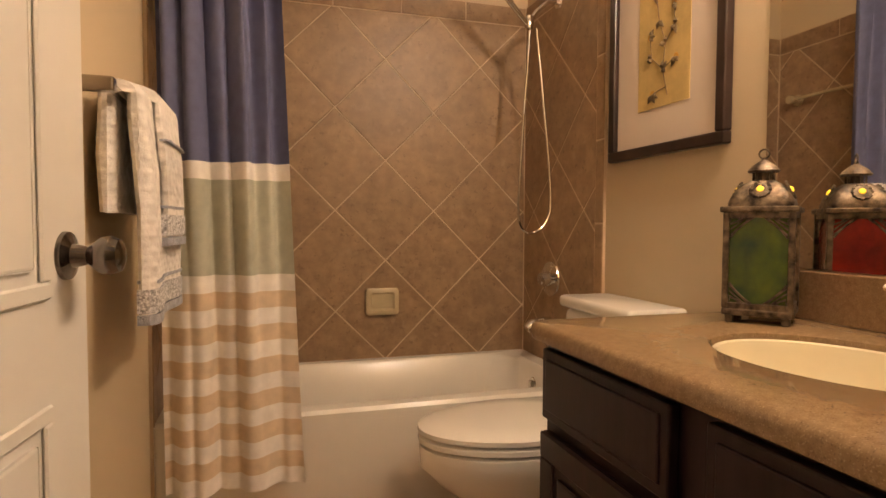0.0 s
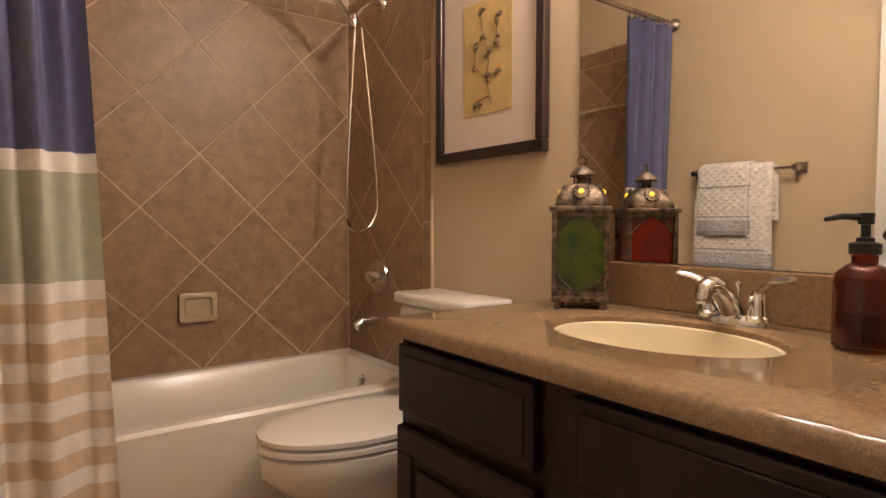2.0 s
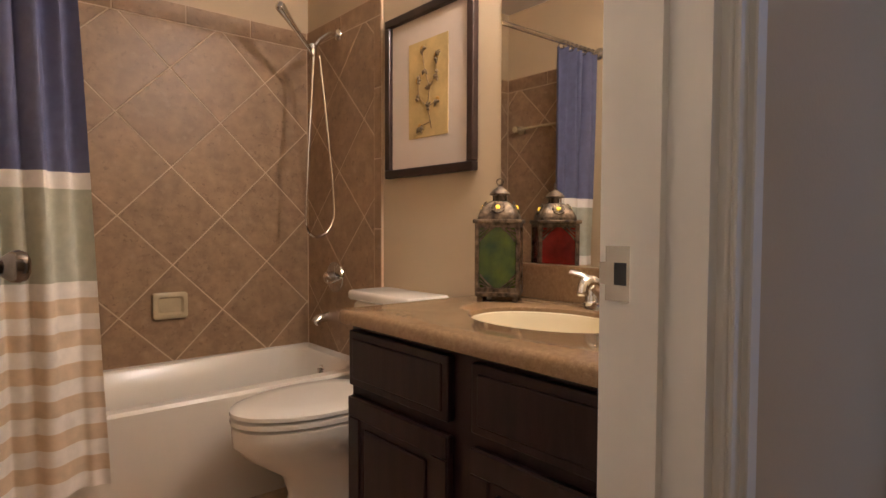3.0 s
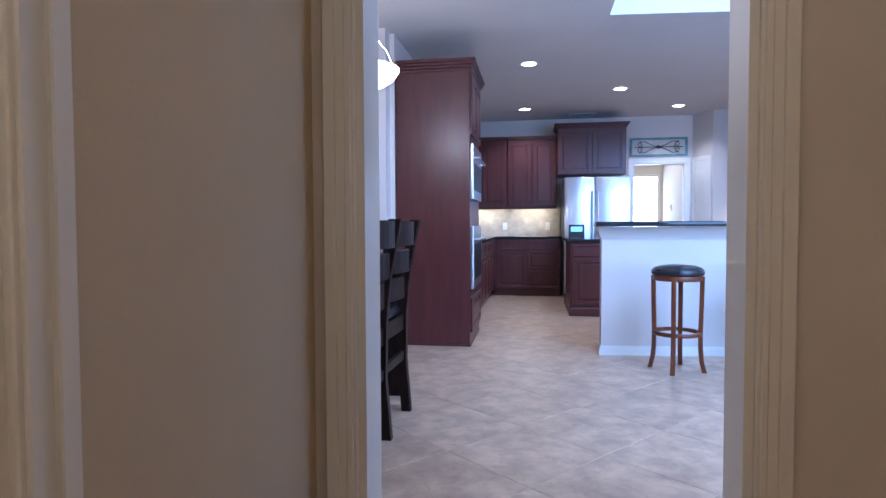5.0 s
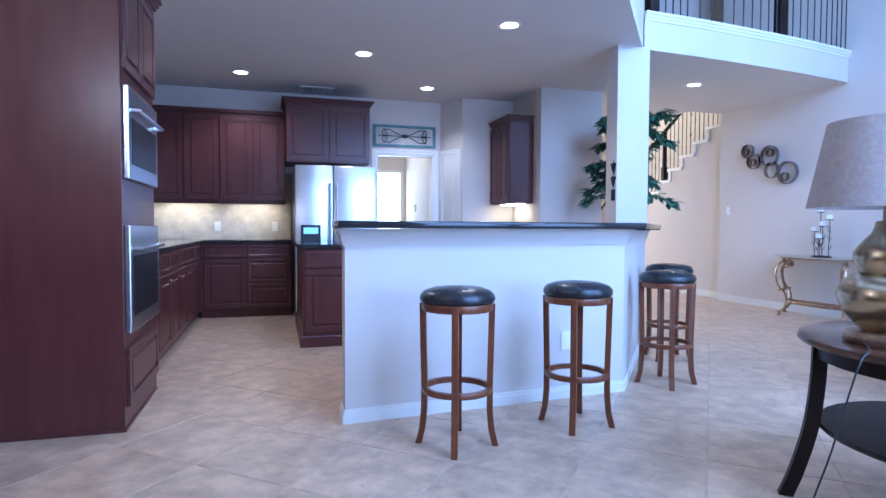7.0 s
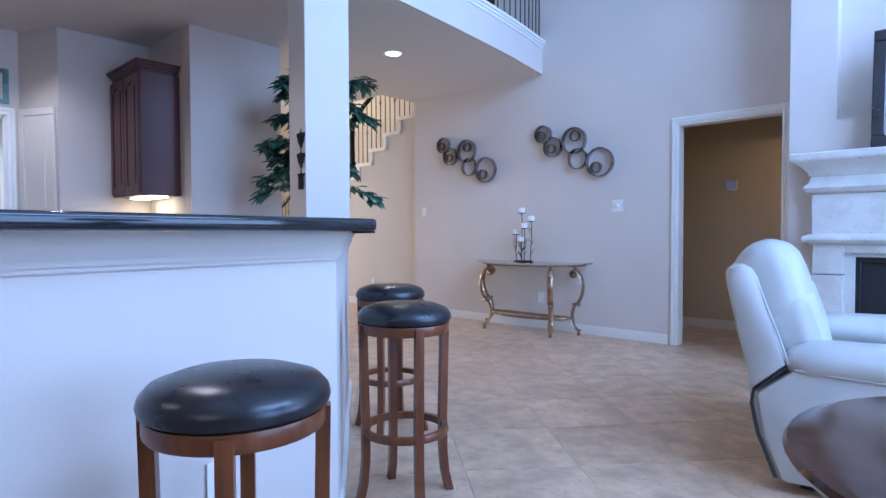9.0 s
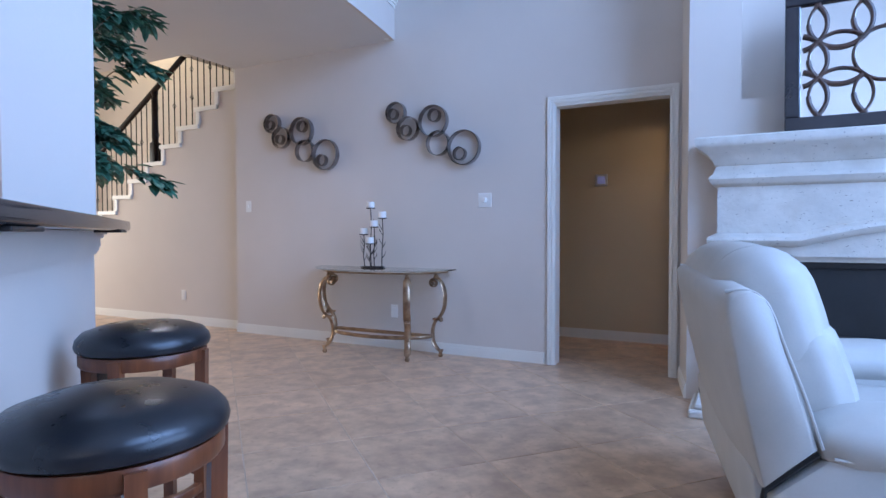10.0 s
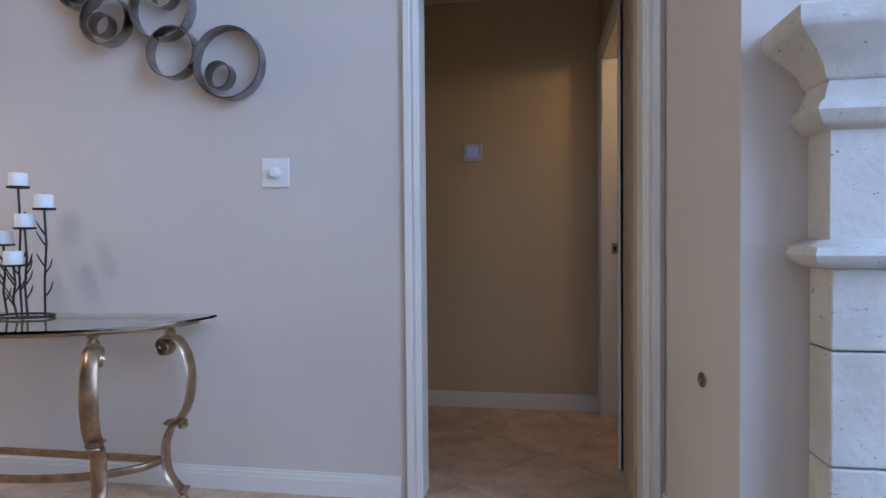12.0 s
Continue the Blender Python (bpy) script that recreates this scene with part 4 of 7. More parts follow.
def make_shower():
    s = thing("hand_shower", "chrome hand shower with long metal hose", "shower")
    yb = 2.40
    bm = bm_new()
    add_lathe(bm, [(0.028, 0), (0.026, 0.006), (0.012, 0.012)], 18, pose(BX1 - 0.012, yb, 1.915, 0, -90, 0))
    add_tube(bm, [(BX1 - 0.012, yb, 1.915), (1.04, yb, 1.912), (0.99, yb, 1.87), (0.965, yb, 1.835)], 0.010, 10)
    add_lathe(bm, [(0.016, -0.025), (0.020, 0.0), (0.016, 0.025)], 14, pose(0.955, yb, 1.82))
    part("arm", bm, CHROME, s, smooth=True)
    bm = bm_new()
    add_tube(bm, smooth_pts([(0.958, yb, 1.80), (0.90, yb - 0.012, 1.85), (0.84, yb - 0.026, 1.905), (0.785, yb - 0.04, 1.955), (0.765, yb - 0.046, 1.968)], 3), [0.010, 0.0105, 0.011, 0.0115, 0.012, 0.0125, 0.014, 0.0165, 0.020, 0.022, 0.022, 0.019, 0.010], 12)
    part("hand_piece", bm, CHROME, s, smooth=True)
    bm = bm_new()
    way = [(0.962, 1.80), (0.950, 1.62), (0.937, 1.44), (0.924, 1.22), (0.917, 1.06), (0.926, 1.0), (0.950, 0.972), (0.982, 0.966), (1.022, 0.985), (1.052, 1.03), (1.063, 1.09), (1.053, 1.25), (1.031, 1.455), (1.010, 1.64), (0.99, 1.80)]
    add_tube(bm, smooth_pts([(x, yb + 0.004, z) for x, z in way], 4), 0.0066, 8)
    part("hose", bm, CHROME, s, "ribbed metal shower hose", True)
    v = thing("shower_valve", "chrome round shower valve with lever", "shower valve")
    bm = bm_new()
    add_lathe(bm, [(0.075, 0), (0.073, 0.006), (0.03, 0.014), (0.026, 0.05), (0.02, 0.055), (0, 0.056)], 28, pose(BX1 - 0.012, 2.44, 0.77, 0, -90, 0), cap=False)
    part("escutcheon", bm, CHROME, v, smooth=True)
    bm = bm_new()
    add_tube(bm, [(1.045, 2.44, 0.77), (1.035, 2.40, 0.767), (1.03, 2.365, 0.763)], 0.009, 8)
    part("lever", bm, CHROME, v, smooth=True)
    w = thing("tub_spout", "chrome bathtub spout on the tiled wall", "spout")
    bm = bm_new()
    add_tube(bm, [(BX1 - 0.012, 2.44, 0.585), (1.045, 2.44, 0.583), (1.0, 2.44, 0.576), (0.978, 2.44, 0.560)], [0.024, 0.024, 0.023, 0.020], 16)
    part("spout_body", bm, CHROME, w, smooth=True)
    d = thing("soap_dish", "cream ceramic wall soap dish", "soap dish")
    bm = bm_new()
    add_loft(bm, [[(p[0], BY1 - 0.010 - 0.0, p[1]) for p in [(q[0], q[1]) for q in loop_rect(0.338, 0.482, 0.603, 0.720, 0, 0.012, 4)]],
                  [(q[0], BY1 - 0.032, q[1]) for q in loop_rect(0.338, 0.482, 0.603, 0.720, 0, 0.014, 4)],
                  [(q[0], BY1 - 0.036, q[1]) for q in loop_rect(0.344, 0.476, 0.609, 0.714, 0, 0.014, 4)],
                  [(q[0], BY1 - 0.036, q[1]) for q in loop_rect(0.356, 0.464, 0.623, 0.702, 0, 0.012, 4)],
                  [(q[0], BY1 - 0.022, q[1]) for q in loop_rect(0.364, 0.456, 0.631, 0.694, 0, 0.010, 4)]], True, True)
    part("dish", bm, DISHC, d, smooth=True)


def make_bath_door():
    d = thing("bathroom_door", "white painted panel door standing open", "door", pose(DX0 + 0.012, BY0 + 0.006, 0.012, 0, 0, 84.0))
    w, h, t = 0.705, 2.0, 0.035
    bm = bm_new()
    add_box(bm, 0, w, 0, t, 0, h, 0.002, seg=1)
    part("leaf", bm, TRIM, d)
    rows = ((0.20, 0.78), (0.90, 1.50), (1.60, 1.88))
    for z0, z1 in rows:
        for x0, x1 in ((0.11, 0.325), (0.38, 0.595)):
            bm = bm_new()
            for y, s in ((0.0, -1), (t, 1)):
                for a0, a1, b0, b1 in ((x0, x1, z1 - 0.02, z1), (x0, x1, z0, z0 + 0.02), (x0, x0 + 0.02, z0 + 0.02, z1 - 0.02), (x1 - 0.02, x1, z0 + 0.02, z1 - 0.02)):
                    add_box(bm, a0, a1, min(y, y + s * 0.006), max(y, y + s * 0.006), b0, b1, 0.0025, seg=1)
                add_box(bm, x0 + 0.035, x1 - 0.035, min(y, y + s * 0.005), max(y, y + s * 0.005), z0 + 0.035, z1 - 0.035, 0.0045, seg=2)
            part("panel", bm, TRIM, d)
    for s, yy in ((-1, 0.0), (1, t)):
        bm = bm_new()
        rx = 90 if s < 0 else -90
        add_lathe(bm, [(0.030, 0), (0.029, 0.005), (0.015, 0.010), (0.011, 0.026), (0.016, 0.032), (0.0235, 0.042), (0.0245, 0.052), (0.020, 0.062), (0.010, 0.066), (0, 0.066)], 24, pose(w - 0.06, yy, 0.947, rx, 0, 0), cap=False)
        part("knob", bm, KNOBM, d, "dark brushed nickel door knob", True)
    st = thing("strike_plate", "brushed nickel strike plate on the jamb", "strike plate")
    bm = bm_new()
    x = DX1 - 0.018
    for a0, a1, b0, b1 in ((0.316, 0.358, 0.979, 0.998), (0.316, 0.358, 0.934, 0.953), (0.316, 0.330, 0.953, 0.979), (0.346, 0.366, 0.953, 0.979)):
        add_box(bm, x - 0.0025, x - 0.0002, a0, a1, b0, b1)
    part("plate", bm, NICKEL, st)
    bm = bm_new()
    add_box(bm, x - 0.0012, x - 0.0003, 0.330, 0.346, 0.953, 0.979)
    part("latch_hole", bm, BLACKP, st)


def make_towels():
    bar = thing("towel_bar", "brushed nickel towel bar on the wall", "towel bar")
    bx, z = -0.335, 1.245
    bm = bm_new()
    add_box(bm, bx - 0.008, bx + 0.008, 1.37, 1.84, z - 0.006, z + 0.006, 0.002)
    part("rail", bm, NICKEL, bar)
    for y in (1.375, 1.835):
        bm = bm_new()
        add_box(bm, BX0 + 0.0005, BX0 + 0.01, y - 0.025, y + 0.025, z - 0.025, z + 0.025, 0.003)
        add_box(bm, BX0 + 0.008, bx + 0.012, y - 0.013, y + 0.013, z - 0.013, z + 0.013, 0.004)
        part("post", bm, NICKEL, bar)

    def drape(name, label, y0, y1, inner, thick, front, back, trim):
        """A folded towel over the bar: one solid bent round it, its legs `thick` and `inner` off the bar's middle."""
        t = thing(name, label, "towel")
        out = inner + thick
        legs = [(-out, -back), (-out - 0.006, -back * 0.5), (-out, -0.03)]
        legs += [(out * math.cos(a), 0.006 + out * 0.62 * math.sin(a)) for a in [math.pi * (1 - k / 8) for k in range(9)]]
        legs += [(out + 0.004, -0.04), (out + 0.012, -front * 0.35), (out + 0.016, -front * 0.7), (out + 0.010, -front)]
        ins = [(out + 0.010 - thick, -front - 0.002), (out + 0.012 - thick, -front * 0.5), (inner, -0.04), (inner, 0.004)]
        ins += [(0.0, 0.007 + inner * 0.3), (-inner, 0.004), (-inner, -0.04), (-inner - 0.002, -back - 0.002)]
        loop = legs + ins
        n = 22
        grid = []
        bm = bm_new()
        for i in range(n + 1):
            u = i / n
            e = min(u, 1 - u) * (y1 - y0)
            rnd_in = 0.35 * thick * (1 - min(1.0, e / (0.5 * thick))) ** 2
            row = []
            for k, (dx, dz) in enumerate(loop):
                f = max(0.0, -dz) / front
                wav = 0.007 * f * math.sin(u * 8 + inner * 70) if dx > 0 else 0.004 * f * math.sin(u * 7)
                sgn = 1 if dx > 0 else -1
                pull = (-rnd_in if k < len(legs) else rnd_in) * sgn
                row.append(bm.verts.new((bx + dx + wav + pull, y0 + (y1 - y0) * u + 0.012 * f * (u - 0.4) + 0.004 * math.sin(dz * 31), z + dz + 0.004 * math.sin(u * 5) * f)))
            grid.append(row)
        for a, b in zip(grid, grid[1:]):
            k = len(a)
            for i in range(k):
                bm.faces.new((a[i], a[(i + 1) % k], b[(i + 1) % k], b[i]))
        for row in (grid[0], grid[-1]):
            h = len(legs)
            m = len(loop)
            pair = [(i, round((m - 1) - (m - 1 - h) * i / (h - 1))) for i in range(h)]
            for (a, b), (c, d) in zip(pair, pair[1:]):
                q = [row[a], row[c], row[d], row[b]]
                bm.faces.new([v for w, v in enumerate(q) if v not in q[:w]])
        part("cloth", bm, TOWEL, t, smooth=True)
        for zz, hh, m, lb in trim:
            bm = bm_new()
            rows = []
            for i in range(-1, n + 2):
                u = min(1.0, max(0.0, i / n))
                f = -zz / front
                wav = 0.007 * f * math.sin(u * 8 + inner * 70)
                side = 0.0025 if i < 0 or i > n else 0.0
                ys = y0 + (y1 - y0) * u + 0.012 * f * (u - 0.4) + 0.004 * math.sin(zz * 31) + (side if i > n else -side)
                face = bx + out + 0.0135 + wav
                if i in (-1, 0, n, n + 1):
                    face -= 0.35 * thick
                xa, xb = face + (0.003 if 0 <= i <= n else 0.001), face - 0.7 * thick
                rows.append([bm.verts.new(q) for q in ((xa, ys, z + zz), (xa, ys, z + zz + hh), (xb, ys, z + zz + hh), (xb, ys, z + zz))])
            for a, b in zip(rows, rows[1:]):
                for k in range(4):
                    bm.faces.new((a[k], a[(k + 1) % 4], b[(k + 1) % 4], b[k]))
            bm.faces.new(rows[0])
            bm.faces.new(rows[-1])
            part("woven_border", bm, m, t, lb, True)

    drape("bath_towel", "white quilted bath towel folded over the bar", 1.455, 1.80, 0.010, 0.030, 0.44, 0.225, [(-0.365, 0.007, TOWELB, "blue grey stripe"), (-0.422, 0.046, TOWELL, "grey woven border"), (-0.445, 0.020, TOWELB, "blue grey hem")])
    drape("hand_towel", "white hand towel with blue grey border", 1.545, 1.775, 0.042, 0.018, 0.29, 0.15, [(-0.075, 0.004, TOWELB, "thin grey stripe"), (-0.215, 0.006, TOWELB, "blue grey stripe"), (-0.272, 0.044, TOWELL, "grey woven border"), (-0.294, 0.018, TOWELB, "blue grey hem")])


def make_tub_towel_bar():
    t = thing("ceramic_towel_bar", "beige ceramic towel bar on the tiled tub wall", "towel bar")
    z = 1.65
    for y in (2.594, 2.16):
        bm = bm_new()
        add_lathe(bm, [(0.030, 0.0), (0.029, 0.010), (0.018, 0.020), (0.017, 0.040), (0.023, 0.050), (0.021, 0.066), (0.0, 0.070)], 16, pose(BX0 + 0.0125, y, z, 0, 90, 0))
        part("post", bm, DISHC, t, smooth=True)
    bm = bm_new()
    add_tube(bm, [(BX0 + 0.064, 2.575, z), (BX0 + 0.064, 2.179, z)], 0.009, 10)
    part("rail", bm, DISHC, t, smooth=True)


make_bathtub()
make_curtain()
make_toilet()
make_vanity()
make_faucet()
make_lantern()
make_soap_bottle()
make_picture()
make_shower()
make_bath_door()
make_towels()
make_tub_towel_bar()
mir = thing("wall_mirror", "large frameless wall mirror over the vanity", "mirror")
bm = bm_new()
add_box(bm, BX1 - 0.006, BX1 - 0.001, BY0 + 0.01, 1.34, 0.903, 2.0)
part("mirror_glass", bm, MIRROR, mir)
vl = thing("vanity_light", "three globe vanity light bar above the mirror", "wall lamp")
bm = bm_new()
add_box(bm, BX1 - 0.03, BX1 - 0.001, 0.5, 1.18, 2.12, 2.20, 0.006)
part("back_plate", bm, NICKEL, vl)


# ---- kitchen things ----
def front(bm, face, out, u0, u1, z0, z1, axis, frame=0.05, t=0.02, arch=False):
    """A framed cabinet front on the plane `face`, facing out (-1 or 1) along the axis across it."""
    def bx(a0, a1, b0, b1, d0, d1, bev):
        lo, hi = sorted((face + out * d0, face + out * d1))
        if axis == "x":
            add_box(bm, lo, hi, a0, a1, b0, b1, bev, seg=1)
        else:
            add_box(bm, a0, a1, lo, hi, b0, b1, bev, seg=1)
    bx(u0, u1, z0, z1, 0, t - 0.011, 0.0)
    bx(u0, u1, z1 - frame, z1, t - 0.011, t, 0.003)
    bx(u0, u1, z0, z0 + frame, t - 0.011, t, 0.003)
    bx(u0, u0 + frame, z0 + frame, z1 - frame, t - 0.011, t, 0.003)
    bx(u1 - frame, u1, z0 + frame, z1 - frame, t - 0.011, t, 0.003)
    if z1 - z0 > 0.2 and u1 - u0 > 0.18:
        bx(u0 + frame + 0.022, u1 - frame - 0.022, z0 + frame + 0.022, z1 - frame - 0.022, t - 0.011, t - 0.001, 0.005)
    if arch:
        n = 8
        for i in range(n):
            a0 = u0 + frame + (u1 - u0 - 2 * frame) * i / n
            a1 = u0 + frame + (u1 - u0 - 2 * frame) * (i + 1) / n
            drop = 0.045 * abs((i + 0.5) / n * 2 - 1) ** 1.6
            if drop > 0.004:
                bx(a0, a1, z1 - frame - drop, z1 - frame, t - 0.011, t - 0.001, 0.0)


def crown(bm, x0, x1, y0, y1, z, h=0.09, d=0.05):
    for k in range(4):
        e = d * (k + 1) / 4
        add_box(bm, x0 - e, x1 + e, y0 - e, y1 + e, z + h * k / 4, z + h * (k + 1) / 4, 0.004, seg=1)


def make_tall_cabinet():
    t = thing("tall_oven_cabinet", "tall cherry wood oven cabinet with plain side", "cabinet")
    x0, x1, y0, y1 = 4.872, 5.70, 0.335, 0.985
    bm = bm_new()
    add_box(bm, x0, x1, y0, y1, 0.0, 2.40)
    part("body", bm, CHERRY, t)
    bm = bm_new()
    crown(bm, x0, x1, y0, y1 - 0.06, 2.40, 0.10, 0.055)
    part("crown_moulding", bm, CHERRY, t)
    bm = bm_new()
    add_box(bm, x0 - 0.008, x1, y0 - 0.008, y1, 0.0, 0.018, 0.003)
    part("base_strip", bm, CHERRY, t)
    bm = bm_new()
    front(bm, y0, -1, x0 + 0.03, x1 - 0.02, 0.12, 0.42, "y")
    part("drawer_front", bm, CHERRY, t)
    for a, b in ((x0 + 0.03, (x0 + x1) / 2 - 0.003), ((x0 + x1) / 2 + 0.003, x1 - 0.02)):
        bm = bm_new()
        front(bm, y0, -1, a, b, 1.86, 2.38, "y")
        part("door", bm, CHERRY, t)
    for nm, z0, z1 in (("wall_oven", 0.50, 1.06), ("microwave_oven", 1.30, 1.78)):
        o = thing(nm, "stainless steel built-in " + nm.replace("_", " "), "oven")
        bm = bm_new()
        add_box(bm, x0 + 0.04, x1 - 0.03, y0 - 0.03, y0 - 0.001, z0, z1, 0.006)
        part("front_panel", bm, STEEL, o)
        bm = bm_new()
        add_box(bm, x0 + 0.10, x1 - 0.09, y0 - 0.034, y0 - 0.030, z0 + 0.08, z1 - 0.16, 0.003)
        part("window", bm, BLACKP, o, "dark glass oven window")
        bm = bm_new()
        add_tube(bm, [(x0 + 0.10, y0 - 0.032, z1 - 0.12), (x0 + 0.10, y0 - 0.07, z1 - 0.12), (x1 - 0.09, y0 - 0.07, z1 - 0.12), (x1 - 0.09, y0 - 0.032, z1 - 0.12)], 0.010, 8)
        part("handle", bm, STEEL, o, smooth=True)


def make_kitchen_run():
    # north run along the cooktop
    t = thing("base_cabinet", "cherry wood base cabinet run under the cooktop", "cabinet")
    bm = bm_new()
    add_box(bm, 5.702, KX - 0.005, 0.40, 0.995, 0.10, 0.865)
    add_box(bm, 5.702, KX - 0.005, 0.47, 0.995, 0.0, 0.10)
    part("body", bm, CHERRY, t)
    x = 5.72
    for w in (0.45, 0.45, 0.45, 0.45, 0.45, 0.45):
        bm = bm_new()
        front(bm, 0.40, -1, x, x + w - 0.012, 0.70, 0.85, "y", 0.03)
        part("drawer_front", bm, CHERRY, t)
        bm = bm_new()
        front(bm, 0.40, -1, x, x + w - 0.012, 0.12, 0.685, "y")
        part("door", bm, CHERRY, t)
        x += w
    # back run
    b = thing("base_cabinet", "cherry wood base cabinet with doors and drawers", "cabinet")
    bm = bm_new()
    add_box(bm, 8.70, KX - 0.005, -0.60, 0.398, 0.10, 0.865)
    add_box(bm, 8.76, KX - 0.005, -0.60, 0.398, 0.0, 0.10)
    part("body", bm, CHERRY, b)
    bm = bm_new()
    front(bm, 8.70, -1, -0.09, 0.36, 0.12, 0.685, "x")
    part("door", bm, CHERRY, b)
    bm = bm_new()
    front(bm, 8.70, -1, -0.09, 0.36, 0.70, 0.85, "x", 0.03)
    part("drawer_front", bm, CHERRY, b)
    for z0, z1 in ((0.12, 0.39), (0.405, 0.685), (0.70, 0.85)):
        bm = bm_new()
        front(bm, 8.70, -1, -0.59, -0.105, z0, z1, "x", 0.035)
        part("drawer_front", bm, CHERRY, b)
    c = thing("kitchen_countertop", "black polished stone kitchen countertop", "countertop")
    bm = bm_new()
    add_box(bm, 5.702, KX - 0.003, 0.37, 0.997, 0.867, 0.905, 0.006)
    add_box(bm, 8.67, KX - 0.003, -0.61, 0.372, 0.867, 0.905, 0.006)
    part("slab", bm, BLACKT, c)
    bm = bm_new()
    add_box(bm, KX - 0.016, KX - 0.002, -0.61, 0.99, 0.907, 1.36)
    part("backsplash", bm, BACKSPL, c, "pale travertine backsplash")
    bm = bm_new()
    add_box(bm, 5.702, KX - 0.02, 0.984, 0.998, 0.907, 1.36)
    part("backsplash", bm, BACKSPL, c, "pale travertine backsplash")
    k = thing("cooktop", "black gas cooktop with iron grates", "cooktop")
    bm = bm_new()
    add_box(bm, 5.85, 6.60, 0.45, 0.93, 0.906, 0.925, 0.005)
    part("surface", bm, STEEL, k)
    for gx in (6.0, 6.22, 6.45):
        bm = bm_new()
        for q in (-0.09, 0.0, 0.09):
            add_box(bm, gx - 0.1, gx + 0.1, 0.69 + 2 * q - 0.006, 0.69 + 2 * q + 0.006, 0.925, 0.955)
            add_box(bm, gx + q - 0.006, gx + q + 0.006, 0.49, 0.89, 0.935, 0.955)
        part("grate", bm, IRON, k)
    # wall cabinets
    for y0, y1, z0, z1, xf, n, top in ((0.21, 0.99, 1.36, 2.40, 8.95, 2, False), (-0.545, 0.205, 1.36, 2.40, 8.95, 2, False), (-1.53, -0.55, 1.82, 2.50, 8.65, 2, True)):
        u = thing("wall_cabinet", "cherry wood wall cabinet with arched raised panels", "cabinet", group="kitchen wall cabinets")
        bm = bm_new()
        add_box(bm, xf, KX - 0.002, y0, y1, z0, z1)
        part("body", bm, CHERRY, u)
        w = (y1 - y0) / n
        for i in range(n):
            bm = bm_new()
            front(bm, xf, -1, y0 + i * w + 0.008, y0 + (i + 1) * w - 0.008, z0 + 0.012, z1 - 0.03, "x", 0.055, arch=True)
            part("door", bm, CHERRY, u)
        bm = bm_new()
        if top:
            crown(bm, xf, KX - 0.06, y0, y1, z1, 0.07, 0.05)
        else:
            add_box(bm, xf - 0.022, KX - 0.002, y0, y1, z1, z1 + 0.045, 0.006)
        part("crown_moulding", bm, CHERRY, u)
        if not top:
            bm = bm_new()
            add_box(bm, xf, xf + 0.02, y0, y1, z0 - 0.032, z0 - 0.0005, 0.003, seg=1)
            part("light_rail", bm, CHERRY, u)
            bm = bm_new()
            add_box(bm, xf + 0.06, xf + 0.2, y0 + 0.12, y1 - 0.12, z0 - 0.012, z0 - 0.001)
            part("under_light", bm, UNDERCAB, u, "lit under cabinet strip")
    u = thing("wall_cabinet", "cherry wood wall cabinet hanging on the far wall", "cabinet", group="kitchen wall cabinets")
    bm = bm_new()
    add_box(bm, 8.25, 8.898, -3.510, -3.20, 1.36, 2.36)
    part("body", bm, CHERRY, u)
    for a, b in ((8.26, 8.57), (8.58, 8.89)):
        bm = bm_new()
        front(bm, -3.20, 1, a, b, 1.38, 2.34, "y", 0.055, arch=True)
        part("door", bm, CHERRY, u)
    bm = bm_new()
    crown(bm, 8.25, 8.845, -3.455, -3.20, 2.36, 0.08, 0.05)
    part("crown_moulding", bm, CHERRY, u)
    bm = bm_new()
    add_box(bm, 8.34, 8.80, -3.44, -3.30, 1.347, 1.358)
    part("under_light", bm, UNDERCAB, u, "lit under cabinet strip")
    # outlets on the backsplash
    for y in (0.26, -0.42):
        outlet("x", KX - 0.017, -1, y, 1.06)


def outlet(axis, at, out, u, z, w=0.072, h=0.116, kind="outlet"):
    t = thing("wall_" + ("outlet" if kind == "outlet" else "switch"), "white plastic wall " + kind + " plate", kind)
    bm = bm_new()

    def bx(a0, a1, b0, b1, d0, d1, bev=0.0015):
        lo, hi = sorted((at + out * d0, at + out * d1))
        if axis == "x":
            add_box(bm, lo, hi, a0, a1, b0, b1, bev, seg=1)
        else:
            add_box(bm, a0, a1, lo, hi, b0, b1, bev, seg=1)
    bx(u - w / 2, u + w / 2, z - h / 2, z + h / 2, 0.0004, 0.006, 0.002)
    part("plate", bm, WPLATE, t)
    n = 1 if kind == "dimmer" else max(1, round(w / 0.055))
    for i in range(n):
        bm = bm_new()
        c = u + (i - (n - 1) / 2) * 0.046
        if kind == "outlet":
            bx(c - 0.016, c + 0.016, z + 0.006, z + 0.034, 0.006, 0.0085)
            bx(c - 0.016, c + 0.016, z - 0.034, z - 0.006, 0.006, 0.0085)
        elif kind == "dimmer":
            bm2 = bm_new()
            add_lathe(bm2, [(0.024, 0), (0.024, 0.008), (0.018, 0.012), (0.016, 0.022), (0.0, 0.023)], 20, pose(c, at + out * 0.006, z, -90 * out, 0, 0), cap=False)
            part("knob", bm2, WPLATE, t, "round dimmer knob", True)
            bx(c - 0.034, c - 0.028, z - 0.003, z + 0.003, 0.006, 0.008)
        else:
            bx(c - 0.005, c + 0.005, z - 0.012, z + 0.012, 0.006, 0.014)
        part("insert", bm, WPLATE, t)
    return t


